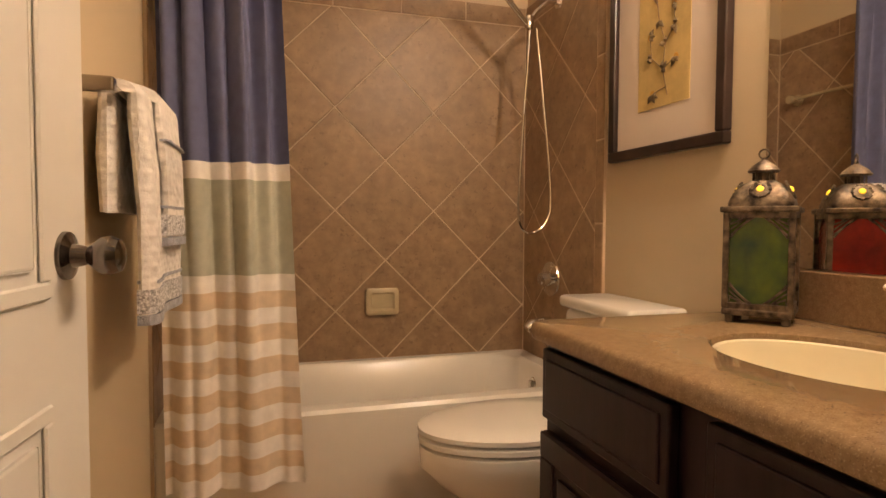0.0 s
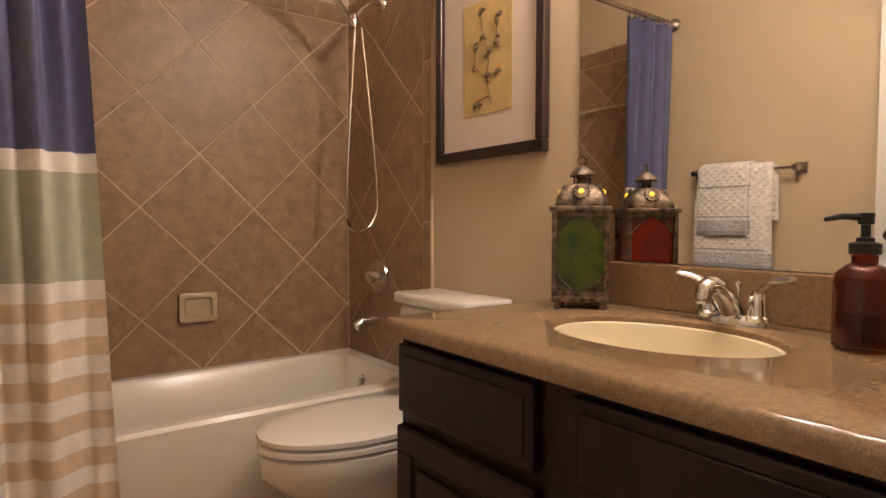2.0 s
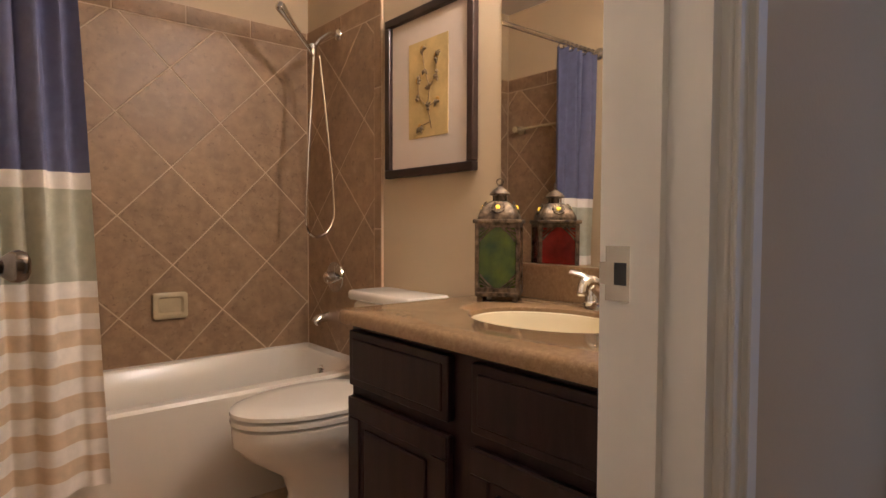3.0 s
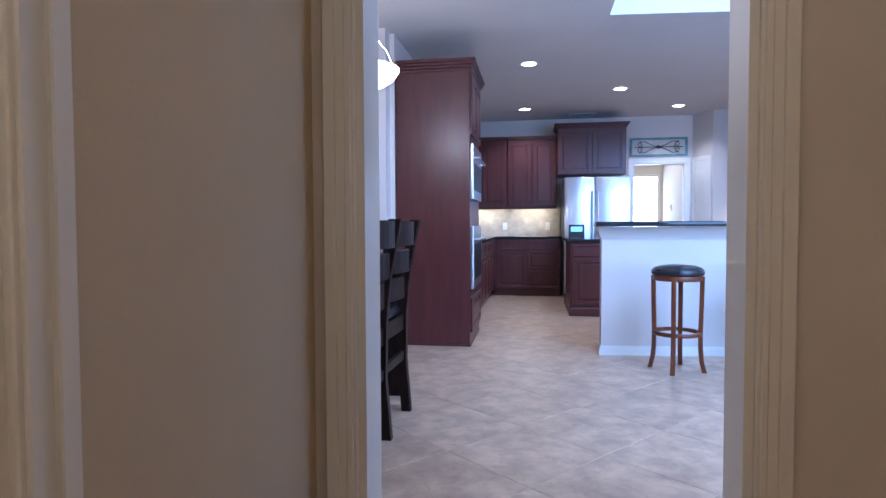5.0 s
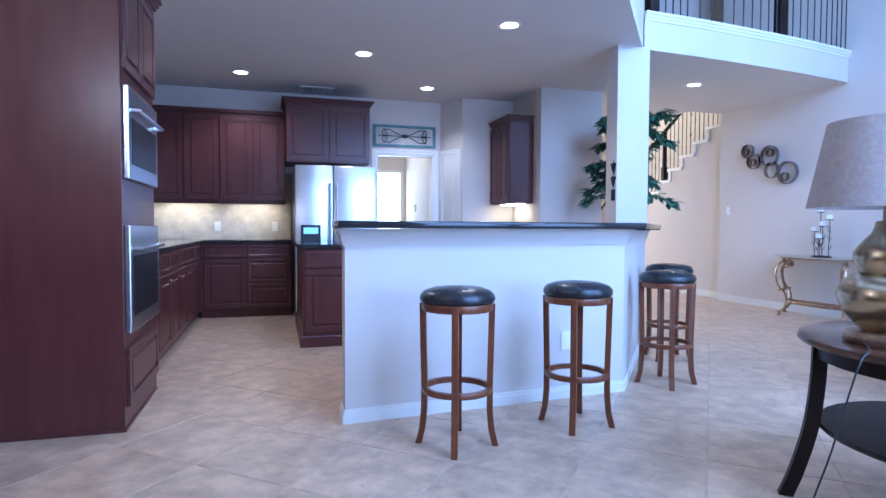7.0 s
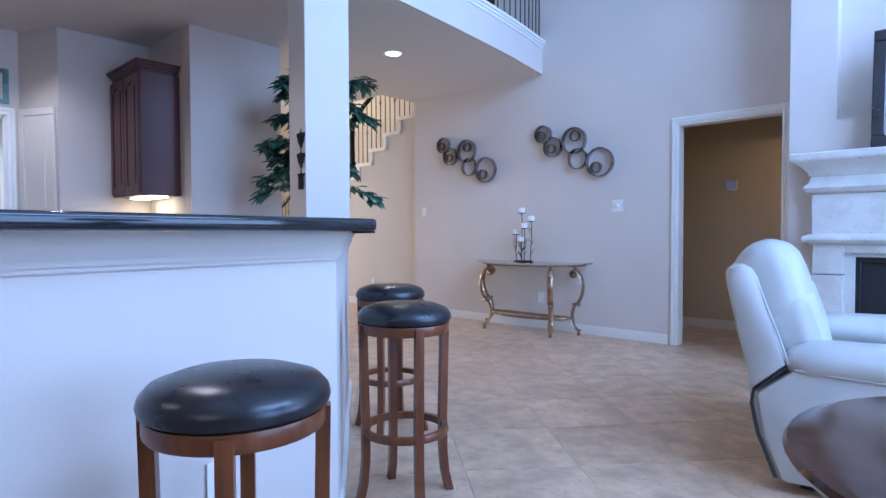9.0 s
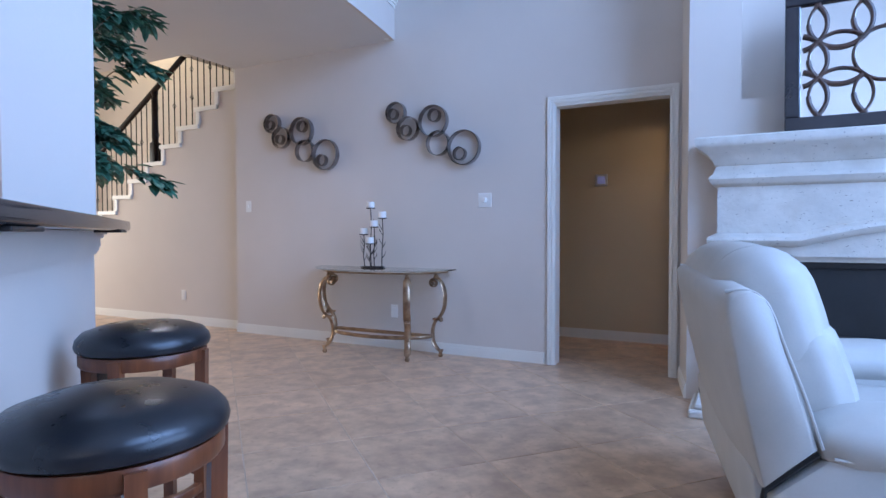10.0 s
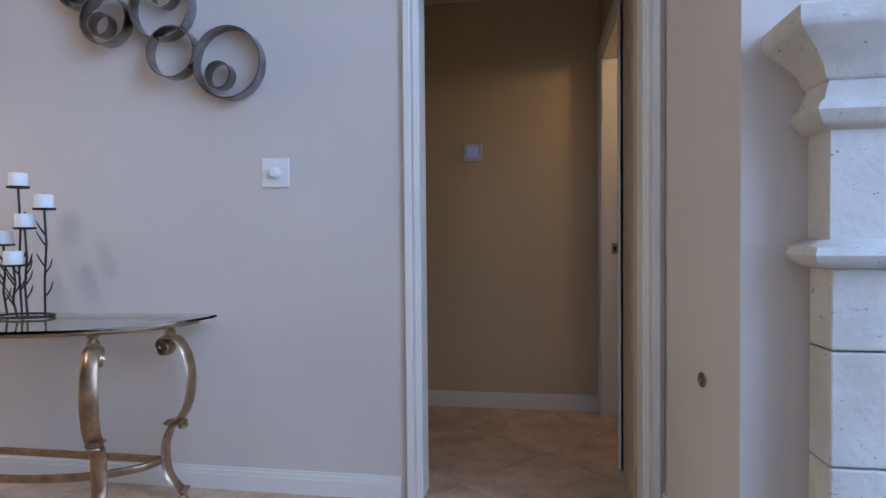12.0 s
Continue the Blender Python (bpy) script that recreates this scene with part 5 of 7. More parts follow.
def make_fridge():
    f = thing("refrigerator", "stainless steel side by side refrigerator", "refrigerator")
    x0, x1, y0, y1, h = 8.29, 9.15, -1.54, -0.635, 1.75
    bm = bm_new()
    add_box(bm, x0 + 0.06, x1, y0 + 0.003, y1 - 0.003, 0.03, h - 0.01, 0.004)
    add_box(bm, x0 + 0.12, x1 - 0.05, y0 + 0.05, y1 - 0.05, 0.0, 0.03)
    part("body", bm, mat("fridge_side_grey", (0.12, 0.12, 0.13), 0.45), f)
    ym = y1 - 0.42
    for a, b in ((ym + 0.004, y1), (y0, ym - 0.004)):
        bm = bm_new()
        add_box(bm, x0, x0 + 0.058, a, b, 0.09, h, 0.008)
        d = part("door", bm, STEEL, f, smooth=True)
    for yy in (ym + 0.035, ym - 0.035):
        bm = bm_new()
        add_tube(bm, [(x0, yy, 0.75), (x0 - 0.045, yy, 0.78), (x0 - 0.045, yy, 1.52), (x0, yy, 1.55)], 0.012, 8)
        part("handle", bm, STEEL, f, smooth=True)
    bm = bm_new()
    add_box(bm, x0 - 0.012, x0 + 0.002, y1 - 0.28, y1 - 0.06, 0.78, 1.08, 0.006)
    disp = part("dispenser", bm, BLACKP, f, "black ice and water dispenser")
    bm = bm_new()
    add_box(bm, x0 - 0.016, x0 - 0.013, y1 - 0.25, y1 - 0.09, 0.98, 1.05, 0.002)
    part("display", bm, glow("dispenser_display", (0.25, 0.55, 0.9), 0.6), disp)


def make_island():
    t = thing("kitchen_island", "cherry wood kitchen island with black top", "cabinet")
    x0, x1, y0, y1 = 6.78, 8.0, -1.75, -0.64
    bm = bm_new()
    add_box(bm, x0, x1, y0, y1, 0.09, 0.865)
    add_box(bm, x0 - 0.02, x1, y0, y1 + 0.02, 0.0, 0.10, 0.008)
    part("body", bm, CHERRY, t)
    bm = bm_new()
    front(bm, x0, -1, y1 - 0.50, y1 - 0.02, 0.70, 0.85, "x", 0.03)
    part("drawer_front", bm, CHERRY, t)
    bm = bm_new()
    front(bm, x0, -1, y1 - 0.50, y1 - 0.02, 0.13, 0.685, "x")
    part("door", bm, CHERRY, t)
    bm = bm_new()
    add_box(bm, x0 - 0.03, x1 + 0.03, y0 - 0.03, y1 + 0.03, 0.867, 0.905, 0.006)
    part("top", bm, BLACKT, t, "black stone island top")


def make_bar():
    a, c, e = Vector((4.70, -0.765)), Vector((4.857, -2.575)), Vector((6.36, -3.80))
    th = 0.13
    n1 = Vector((0.996, -0.086))
    d2 = (e - c).normalized()
    n2 = Vector((-d2.y, d2.x))
    ci = Vector((5.02, -2.51))
    bm = bm_new()
    add_prism(bm, [tuple(a), tuple(c), tuple(e), tuple(e + n2 * th), tuple(ci), (a.x + th, a.y)], 0.0, 1.048)
    structure(part("wall_bar", bm, PAINT), "pale painted half wall under the bar top", "half wall")

    def strip(z0, z1, off):
        o1 = Vector((-0.996, -0.086)) * off
        o2 = -n2 * off
        cc = c + (o1 + o2) * 0.5 * 1.08
        bm = bm_new()
        add_prism(bm, [(a.x + o1.x, a.y - 0.0 + off), tuple(cc), tuple(e + o2), tuple(e), tuple(c), (a.x, a.y + 0.0005)][:], z0, z1)
        add_prism(bm, [(a.x + o1.x, a.y + off), (a.x + th, a.y + off), (a.x + th, a.y + 0.0005), (a.x + o1.x, a.y + 0.0005)], z0, z1)
        return bm
    for z0, z1, off in ((0.0, 0.055, 0.016), (0.055, 0.075, 0.010)):
        structure(part("baseboard", strip(z0, z1, off), TRIM), "white painted baseboard on the bar wall", "baseboard")
    for z0, z1, off in ((0.955, 0.968, 0.010), (0.968, 0.985, 0.018), (0.985, 1.020, 0.024), (1.020, 1.034, 0.036), (1.034, 1.048, 0.048)):
        structure(part("trim", strip(z0, z1, off), PAINT), "painted moulding below the bar top", "trim")
    t = thing("bar_counter", "black polished stone raised bar counter", "countertop")
    w1 = Vector((-0.996, -0.05)) * 0.14
    w2 = -n2 * 0.14
    cc = c + (w1 + w2) * 0.57
    bm = bm_new()
    add_prism(bm, [(a.x + w1.x, a.y + 0.05), tuple(cc), tuple(e + w2 - d2 * 0.07), tuple(e + w2 * 0.75 + d2 * 0.03), tuple(e + d2 * 0.07), tuple(e + n2 * (th + 0.06) + d2 * 0.05), (5.09, -2.44), (a.x + th + 0.06, a.y + 0.05)], 1.050, 1.089, bevel=0.010)
    part("slab", bm, BLACKT, t, smooth=True)
    # column at the end of the bar
    bm = bm_new()
    m = Matrix.Translation((6.405, -3.615, 0)) @ pose(0, 0, 0, 0, 0, 0)
    add_box(bm, -0.06, 0.12, -0.19, 0.15, 1.088, 2.75, 0.004, m)
    for f in (0.16, 0.86):
        br = bm_new()
        q = c + d2 * ((e - c).length * f)
        mm = Matrix.Translation((q.x, q.y, 0)) @ Matrix.Rotation(math.atan2(d2.y, d2.x), 4, "Z")
        add_box(br, -0.10, 0.10, -0.135, -0.050, 1.0415, 1.0495, 0.002, mm)
        part("support_plate", br, IRON, t, "dark steel support plate")
    structure(part("wall_column", bm, PAINT), "square painted column at the end of the bar", "column")
    outlet_m = pose(4.817, -2.14, 0.36, 0, 0, 5)
    o = thing("wall_outlet", "white plastic wall outlet plate on the bar wall", "outlet", outlet_m)
    bm = bm_new()
    add_box(bm, -0.007, -0.001, -0.036, 0.036, -0.058, 0.058, 0.002)
    part("plate", bm, WPLATE, o)
    bm = bm_new()
    add_box(bm, -0.009, -0.006, -0.016, 0.016, 0.006, 0.034, 0.001)
    add_box(bm, -0.009, -0.006, -0.016, 0.016, -0.034, -0.006, 0.001)
    part("insert", bm, WPLATE, o)


def make_column_hanging():
    t = thing("wall_hanging", "dark iron wall hanging of three plaques on the column", "wall hanging", pose(6.386, -3.464, 1.50))
    bm = bm_new()
    add_tube(bm, [(0, 0.006, -0.17), (0, 0.006, 0.19)], 0.003, 6)
    part("wire", bm, IRON, t)
    for z, shape in ((0.13, 0), (0.005, 1), (-0.135, 2)):
        bm = bm_new()
        if shape == 2:
            add_box(bm, -0.028, 0.028, 0.001, 0.012, z - 0.05, z + 0.05, 0.004)
            add_box(bm, -0.036, 0.036, 0.001, 0.010, z + 0.035, z + 0.05, 0.003)
        else:
            add_lathe(bm, [(0.0, 0.0), (0.034, 0.002), (0.036, 0.008), (0.020, 0.014), (0.0, 0.015)], 8, pose(0, 0.0008, z, -90, 0, 0), sy=1.2, cap=False)
            for a in (30, 150, 270):
                add_lathe(bm, [(0.0, 0.0), (0.016, 0.002), (0.014, 0.009), (0.0, 0.012)], 8, pose(0.034 * math.cos(radians(a)), 0.0008, z + 0.042 * math.sin(radians(a)), -90, 0, 0), cap=False)
        part("plaque", bm, IRON, t)


def make_stool(m):
    s = thing("bar_stool", "round bar stool of brown wood with black leather seat", "stool", m, "bar stools")
    bm = bm_new()
    add_lathe(bm, [(0.02, 0.697), (0.170, 0.697), (0.180, 0.703), (0.184, 0.716), (0.180, 0.733), (0.164, 0.751), (0.12, 0.766), (0.05, 0.773), (0.0, 0.774)], 36, cap=False)
    part("seat", bm, BLACKL, s, "black leather cushion", True)
    bm = bm_new()
    add_lathe(bm, [(0.148, 0.695), (0.172, 0.695), (0.174, 0.690), (0.174, 0.664), (0.170, 0.658), (0.148, 0.658), (0.148, 0.695)], 36, cap=False)
    part("apron", bm, STOOLW, s, smooth=True)
    for k in range(4):
        a = radians(45 + 90 * k)
        bm = bm_new()
        pts = [(0.168, 0.690), (0.164, 0.5), (0.159, 0.3), (0.160, 0.17), (0.168, 0.08), (0.180, 0.03), (0.188, 0.0)]
        for (r0, z0), (r1, z1) in zip(pts, pts[1:]):
            q = [Vector((r * 1.0 + dx, dy, z)) for r, z in ((r0, z0), (r1, z1)) for dx, dy in ((-0.015, -0.0155), (0.015, -0.0155), (0.015, 0.0155), (-0.015, 0.0155))]
            rot = Matrix.Rotation(a, 4, "Z")
            v = [bm.verts.new(rot @ p) for p in q]
            for f in ((0, 1, 5, 4), (1, 2, 6, 5), (2, 3, 7, 6), (3, 0, 4, 7)):
                bm.faces.new([v[i] for i in f])
        bmesh.ops.remove_doubles(bm, verts=bm.verts[:], dist=0.0005)
        bmesh.ops.holes_fill(bm, edges=bm.edges[:], sides=4)
        part("leg", bm, STOOLW, s)
    bm = bm_new()
    add_lathe(bm, [(0.148, 0.262), (0.168, 0.262), (0.171, 0.267), (0.171, 0.285), (0.168, 0.290), (0.148, 0.290), (0.148, 0.262)], 36, cap=False)
    part("foot_ring", bm, STOOLW, s, smooth=True)
    return s


make_tall_cabinet()
make_kitchen_run()
make_fridge()
make_island()
make_bar()
make_column_hanging()
stool = make_stool(pose(4.262, -1.255, 0, 0, 0, 24))
copy_thing(stool, pose(4.370, -1.966, 0, 0, 0, 10))
copy_thing(stool, pose(4.94, -2.965, 0, 0, 0, 20))
copy_thing(stool, pose(5.59, -3.478, 0, 0, 0, -15))


# ---- ceiling lamps ----
def make_can(x, y, z, power):
    c = thing("recessed_light", "lit recessed ceiling light with white trim ring", "ceiling lamp", pose(x, y, z), "recessed lights")
    bm = bm_new()
    add_lathe(bm, [(0.072, -0.003), (0.098, -0.006), (0.102, -0.003), (0.102, -0.0005), (0.072, -0.0005)], 28, cap=False)
    part("trim_ring", bm, WPLATE, c, smooth=True)
    bm = bm_new()
    add_lathe(bm, [(0.072, -0.002), (0.0, -0.002)], 28, cap=False)
    part("lens", bm, LAMPON, c, "bright lens")
    spot("recessed_lamp", (x, y, z - 0.03), power, CANW)


for cx, cy in ((6.03, -0.16), (7.33, -1.26), (8.40, -0.07), (8.51, -2.21), (6.17, -2.31)):
    make_can(cx, cy, CZ, 26)
make_can(7.42, -5.18, CZ + 0.002, 24)
v = thing("ceiling_vent", "white ceiling air vent", "vent", pose(8.95, -0.92, CZ))
for k in range(6):
    bm = bm_new()
    add_box(bm, -0.1, 0.1, -0.16 + k * 0.06, -0.13 + k * 0.06, -0.012, -0.001)
    part("slat", bm, WPLATE, v)
bm = bm_new()
for b4 in ((-0.13, -0.10, -0.2, 0.2), (0.10, 0.13, -0.2, 0.2), (-0.1, 0.1, -0.2, -0.165), (-0.1, 0.1, 0.175, 0.2)):
    add_box(bm, *b4, -0.010, -0.0005)
part("frame", bm, WPLATE, v)


# ---- dining things ----
def make_pendant():
    p = thing("pendant_lamp", "lit alabaster bowl pendant lamp over the table", "ceiling lamp", pose(2.93, 0.70, 1.805))
    bm = bm_new()
    add_lathe(bm, [(0.012, -0.012), (0.06, 0.0), (0.12, 0.022), (0.17, 0.055), (0.195, 0.09), (0.20, 0.11), (0.192, 0.11), (0.16, 0.06), (0.06, 0.012), (0.0, 0.006)], 36, cap=False)
    part("bowl", bm, BOWL, p, "glowing cream bowl", True)
    bm = bm_new()
    add_lathe(bm, [(0.0, -0.05), (0.012, -0.044), (0.018, -0.03), (0.012, -0.018), (0.022, -0.012), (0.0, -0.008)], 16, cap=False)
    part("finial", bm, NICKEL, p, smooth=True)
    bm = bm_new()
    add_lathe(bm, [(0.012, 0.01), (0.03, 0.12), (0.034, 0.16), (0.012, 0.19), (0.008, 0.23), (0.02, 0.25), (0.02, 0.28), (0.006, 0.30), (0.006, 0.915), (0.05, 0.925), (0.06, 0.943)], 16)
    for k in range(3):
        a = 2 * math.pi * k / 3 + 0.3
        add_tube(bm, [(0.02 * math.cos(a), 0.02 * math.sin(a), 0.24), (0.09 * math.cos(a), 0.09 * math.sin(a), 0.26), (0.15 * math.cos(a), 0.15 * math.sin(a), 0.19), (0.19 * math.cos(a), 0.19 * math.sin(a), 0.105)], 0.005, 6)
    part("stem", bm, NICKEL, p, smooth=True)
    point("pendant_bulb", (2.93, 0.70, 2.03), 22, CANW, 0.12)


def make_chair(m):
    c = thing("dining_chair", "dark wood counter height ladder back chair", "chair", m, "dining chairs")
    w, d, sh = 0.42, 0.42, 0.585
    for sx in (-1, 1):
        bm = bm_new()
        pts = [(0.0, 0.0), (0.025, 0.3), (0.02, 0.58), (0.0, 0.8), (-0.055, 1.09)]
        for (y0, z0), (y1, z1) in zip(pts, pts[1:]):
            q = [(sx * w / 2 + dx, y + dy, z) for y, z in ((y0, z0), (y1, z1)) for dx, dy in ((-0.021, -0.026), (0.021, -0.026), (0.021, 0.026), (-0.021, 0.026))]
            v = [bm.verts.new(p) for p in q]
            for f in ((0, 1, 5, 4), (1, 2, 6, 5), (2, 3, 7, 6), (3, 0, 4, 7)):
                bm.faces.new([v[i] for i in f])
        bmesh.ops.remove_doubles(bm, verts=bm.verts[:], dist=0.0005)
        bmesh.ops.holes_fill(bm, edges=bm.edges[:], sides=4)
        part("back_post", bm, DARKW, c)
        bm = bm_new()
        add_box(bm, sx * w / 2 - 0.02, sx * w / 2 + 0.02, d - 0.04, d, 0, sh - 0.03, 0.003)
        part("front_leg", bm, DARKW, c)
        bm = bm_new()
        add_box(bm, sx * w / 2 - 0.012, sx * w / 2 + 0.012, 0.02, d - 0.04, 0.24, 0.28, 0.003)
        part("side_stretcher", bm, DARKW, c)
        bm = bm_new()
        add_box(bm, sx * w / 2 - 0.012, sx * w / 2 + 0.012, 0.03, d - 0.03, sh - 0.115, sh - 0.03, 0.003)
        part("seat_rail", bm, DARKW, c)
    for y in (0.022, d - 0.022):
        bm = bm_new()
        add_box(bm, -w / 2 + 0.018, w / 2 - 0.018, y - 0.012, y + 0.012, sh - 0.115, sh - 0.028, 0.003)
        part("cross_rail", bm, DARKW, c)
    for y, z in ((0.02, 0.30), (d - 0.02, 0.20)):
        bm = bm_new()
        add_box(bm, -w / 2 + 0.02, w / 2 - 0.02, y - 0.012, y + 0.012, z, z + 0.05, 0.003)
        part("cross_stretcher", bm, DARKW, c)
    for z0, z1 in ((0.955, 1.08), (0.812, 0.928), (0.668, 0.786)):
        bm = bm_new()
        n = 8
        rows = []
        for i in range(n + 1):
            u = i / n
            x = -w / 2 + 0.018 + (w - 0.036) * u
            bow = -0.035 * math.sin(math.pi * u)
            sl = -0.055 * (z0 + z1 - 1.6) / 0.58
            rows.append([bm.verts.new((x, sl + bow + dy, z)) for dy, z in ((-0.01, z0), (0.01, z0), (0.01, z1), (-0.01, z1))])
        for a, b in zip(rows, rows[1:]):
            for k in range(4):
                bm.faces.new((a[k], a[(k + 1) % 4], b[(k + 1) % 4], b[k]))
        bm.faces.new(rows[0])
        bm.faces.new(rows[-1])
        part("back_slat", bm, DARKW, c)
    bm = bm_new()
    add_box(bm, -w / 2 - 0.01, w / 2 + 0.01, 0.03, d + 0.01, sh - 0.03, sh + 0.03, 0.02, seg=3)
    part("seat", bm, BLACKL, c, "black padded seat", True)
    return c


def make_dining_table():
    t = thing("dining_table", "dark wood counter height dining table", "table", pose(2.75, 1.12, 0))
    bm = bm_new()
    add_box(bm, -0.72, 0.70, -0.56, 0.56, 0.862, 0.915, 0.009)
    part("tabletop", bm, TABLEW, t)
    bm = bm_new()
    for b4 in ((-0.66, 0.64, -0.50, -0.47), (-0.66, 0.64, 0.47, 0.50), (-0.66, -0.63, -0.47, 0.47), (0.61, 0.64, -0.47, 0.47)):
        add_box(bm, *b4, 0.765, 0.862)
    part("apron", bm, DARKW, t)
    for sx in (-1, 1):
        for sy in (-1, 1):
            bm = bm_new()
            add_box(bm, sx * 0.63 - 0.065, sx * 0.63 + 0.065, sy * 0.48 - 0.065, sy * 0.48 + 0.065, 0, 0.862, 0.006)
            part("leg", bm, DARKW, t)
    tr = thing("tray", "black scrolled wire tray on the table", "tray", pose(3.17, 1.22, 0.916, 0, 0, 106))
    bm = bm_new()
    add_box(bm, -0.2, 0.22, -0.10, 0.14, 0.012, 0.02, 0.003)
    part("plate", bm, IRON, tr)
    bm = bm_new()
    for z in (0.016, 0.10):
        e = 0.02 if z > 0.05 else 0
        add_tube(bm, [(-0.2 - e, -0.10 - e, z), (0.22 + e, -0.10 - e, z), (0.22 + e, 0.14 + e, z), (-0.2 - e, 0.14 + e, z)], 0.005, 6, closed=True)
    for k in range(9):
        x = -0.2 + k * 0.0525
        for y, e in ((-0.10, -0.02), (0.14, 0.02)):
            add_tube(bm, [(x, y, 0.016), (x + 0.02, y + e * 0.4, 0.04), (x - 0.012, y + e * 0.7, 0.07), (x + 0.01, y + e, 0.10)], 0.0035, 5)
    part("scroll_rail", bm, IRON, tr)
    bm = bm_new()
    for k in range(4):
        add_lathe(bm, [(0.008, 0), (0.012, 0.006), (0.006, 0.013)], 10, pose((-0.18, 0.2, 0.2, -0.18)[k], (-0.08, -0.08, 0.12, 0.12)[k], 0))
    part("foot", bm, IRON, tr)
    for x, y, h, s in ((3.14, 1.29, 0.355, 1.02), (3.25, 1.22, 0.23, 0.95)):
        b = thing("bottle_vase", "dark blue glazed ceramic bottle vase", "vase", pose(x, y, 0.937), "vases on the tray")
        bm = bm_new()
        add_lathe(bm, [(0.0, 0), (0.038 * s, 0.0), (0.046 * s, 0.03 * h / 0.31), (0.05 * s, 0.12 * h / 0.31), (0.044 * s, 0.19 * h / 0.31), (0.022 * s, 0.235 * h / 0.31), (0.018 * s, 0.26 * h / 0.31), (0.026 * s, 0.30 * h / 0.31), (0.03 * s, h), (0.02 * s, h), (0.0, h - 0.02)], 24, cap=False)
        part("body", bm, BLUEV, b, smooth=True)


make_pendant()
chair = make_chair(pose(2.38, 0.49, 0))
copy_thing(chair, pose(2.84, 0.50, 0, 0, 0, -2))
copy_thing(chair, pose(2.46, 1.80, 0, 0, 0, 181))
copy_thing(chair, pose(3.02, 1.79, 0, 0, 0, 178))
make_dining_table()
cb = thing("chalkboard", "black framed chalkboard with faint chalk writing", "chalkboard", pose(4.719, 1.685, 1.577))
bm = bm_new()
for a0, a1, b0, b1 in ((-0.315, 0.315, 0.275, 0.325), (-0.315, 0.315, -0.325, -0.275), (-0.315, -0.265, -0.275, 0.275), (0.265, 0.315, -0.275, 0.275)):
    add_box(bm, -0.026, -0.001, a0, a1, b0, b1, 0.006)
part("frame", bm, BLACKP, cb)
bm = bm_new()
add_box(bm, -0.012, -0.002, -0.265, 0.265, -0.275, 0.275)
bd = part("board", bm, CHALKB, cb)
bm = bm_new()
rc = random.Random(5)
for k in range(9):
    add_box(bm, -0.0132, -0.0122, -0.215 + k * 0.025, -0.215 + k * 0.025 + 0.018, 0.183 + rc.uniform(-0.008, 0.008), 0.196 + rc.uniform(-0.008, 0.01))
for k in range(7):
    add_box(bm, -0.0132, -0.0122, -0.19 + k * 0.025, -0.19 + k * 0.025 + 0.014, 0.22, 0.226)
for z in (0.21, 0.07, -0.065):
    add_box(bm, -0.0132, -0.0122, 0.15, 0.18, z, z + 0.010)
part("chalk_mark", bm, CHALK, bd, "white chalk marks")
outlet("x", 4.72, -1, 1.275, 1.315, 0.12, 0.118, "switch")


# ---- living room things ----
def profile_band(bm, pts, x0, x1, y, side=True):
    """A moulding: profile of (out, z) swept along the front (facing +y) and round the east end (facing +x)."""
    loops = []
    for o, z in pts:
        loops.append([(x0, y + o, z), (x1 + (o if side else 0), y + o, z), (x1 + (o if side else 0), -6.249, z)])
    vs = [[bm.verts.new(p) for p in lp] for lp in loops]
    for a, b in zip(vs, vs[1:]):
        for i in range(2):
            bm.faces.new((a[i], a[i + 1], b[i + 1], b[i]))
    for lp in (vs[0], vs[-1]):
        q = bm.verts.new((x0, -6.249, lp[0].co.z))
        bm.faces.new((lp[0], lp[1], lp[2], q))


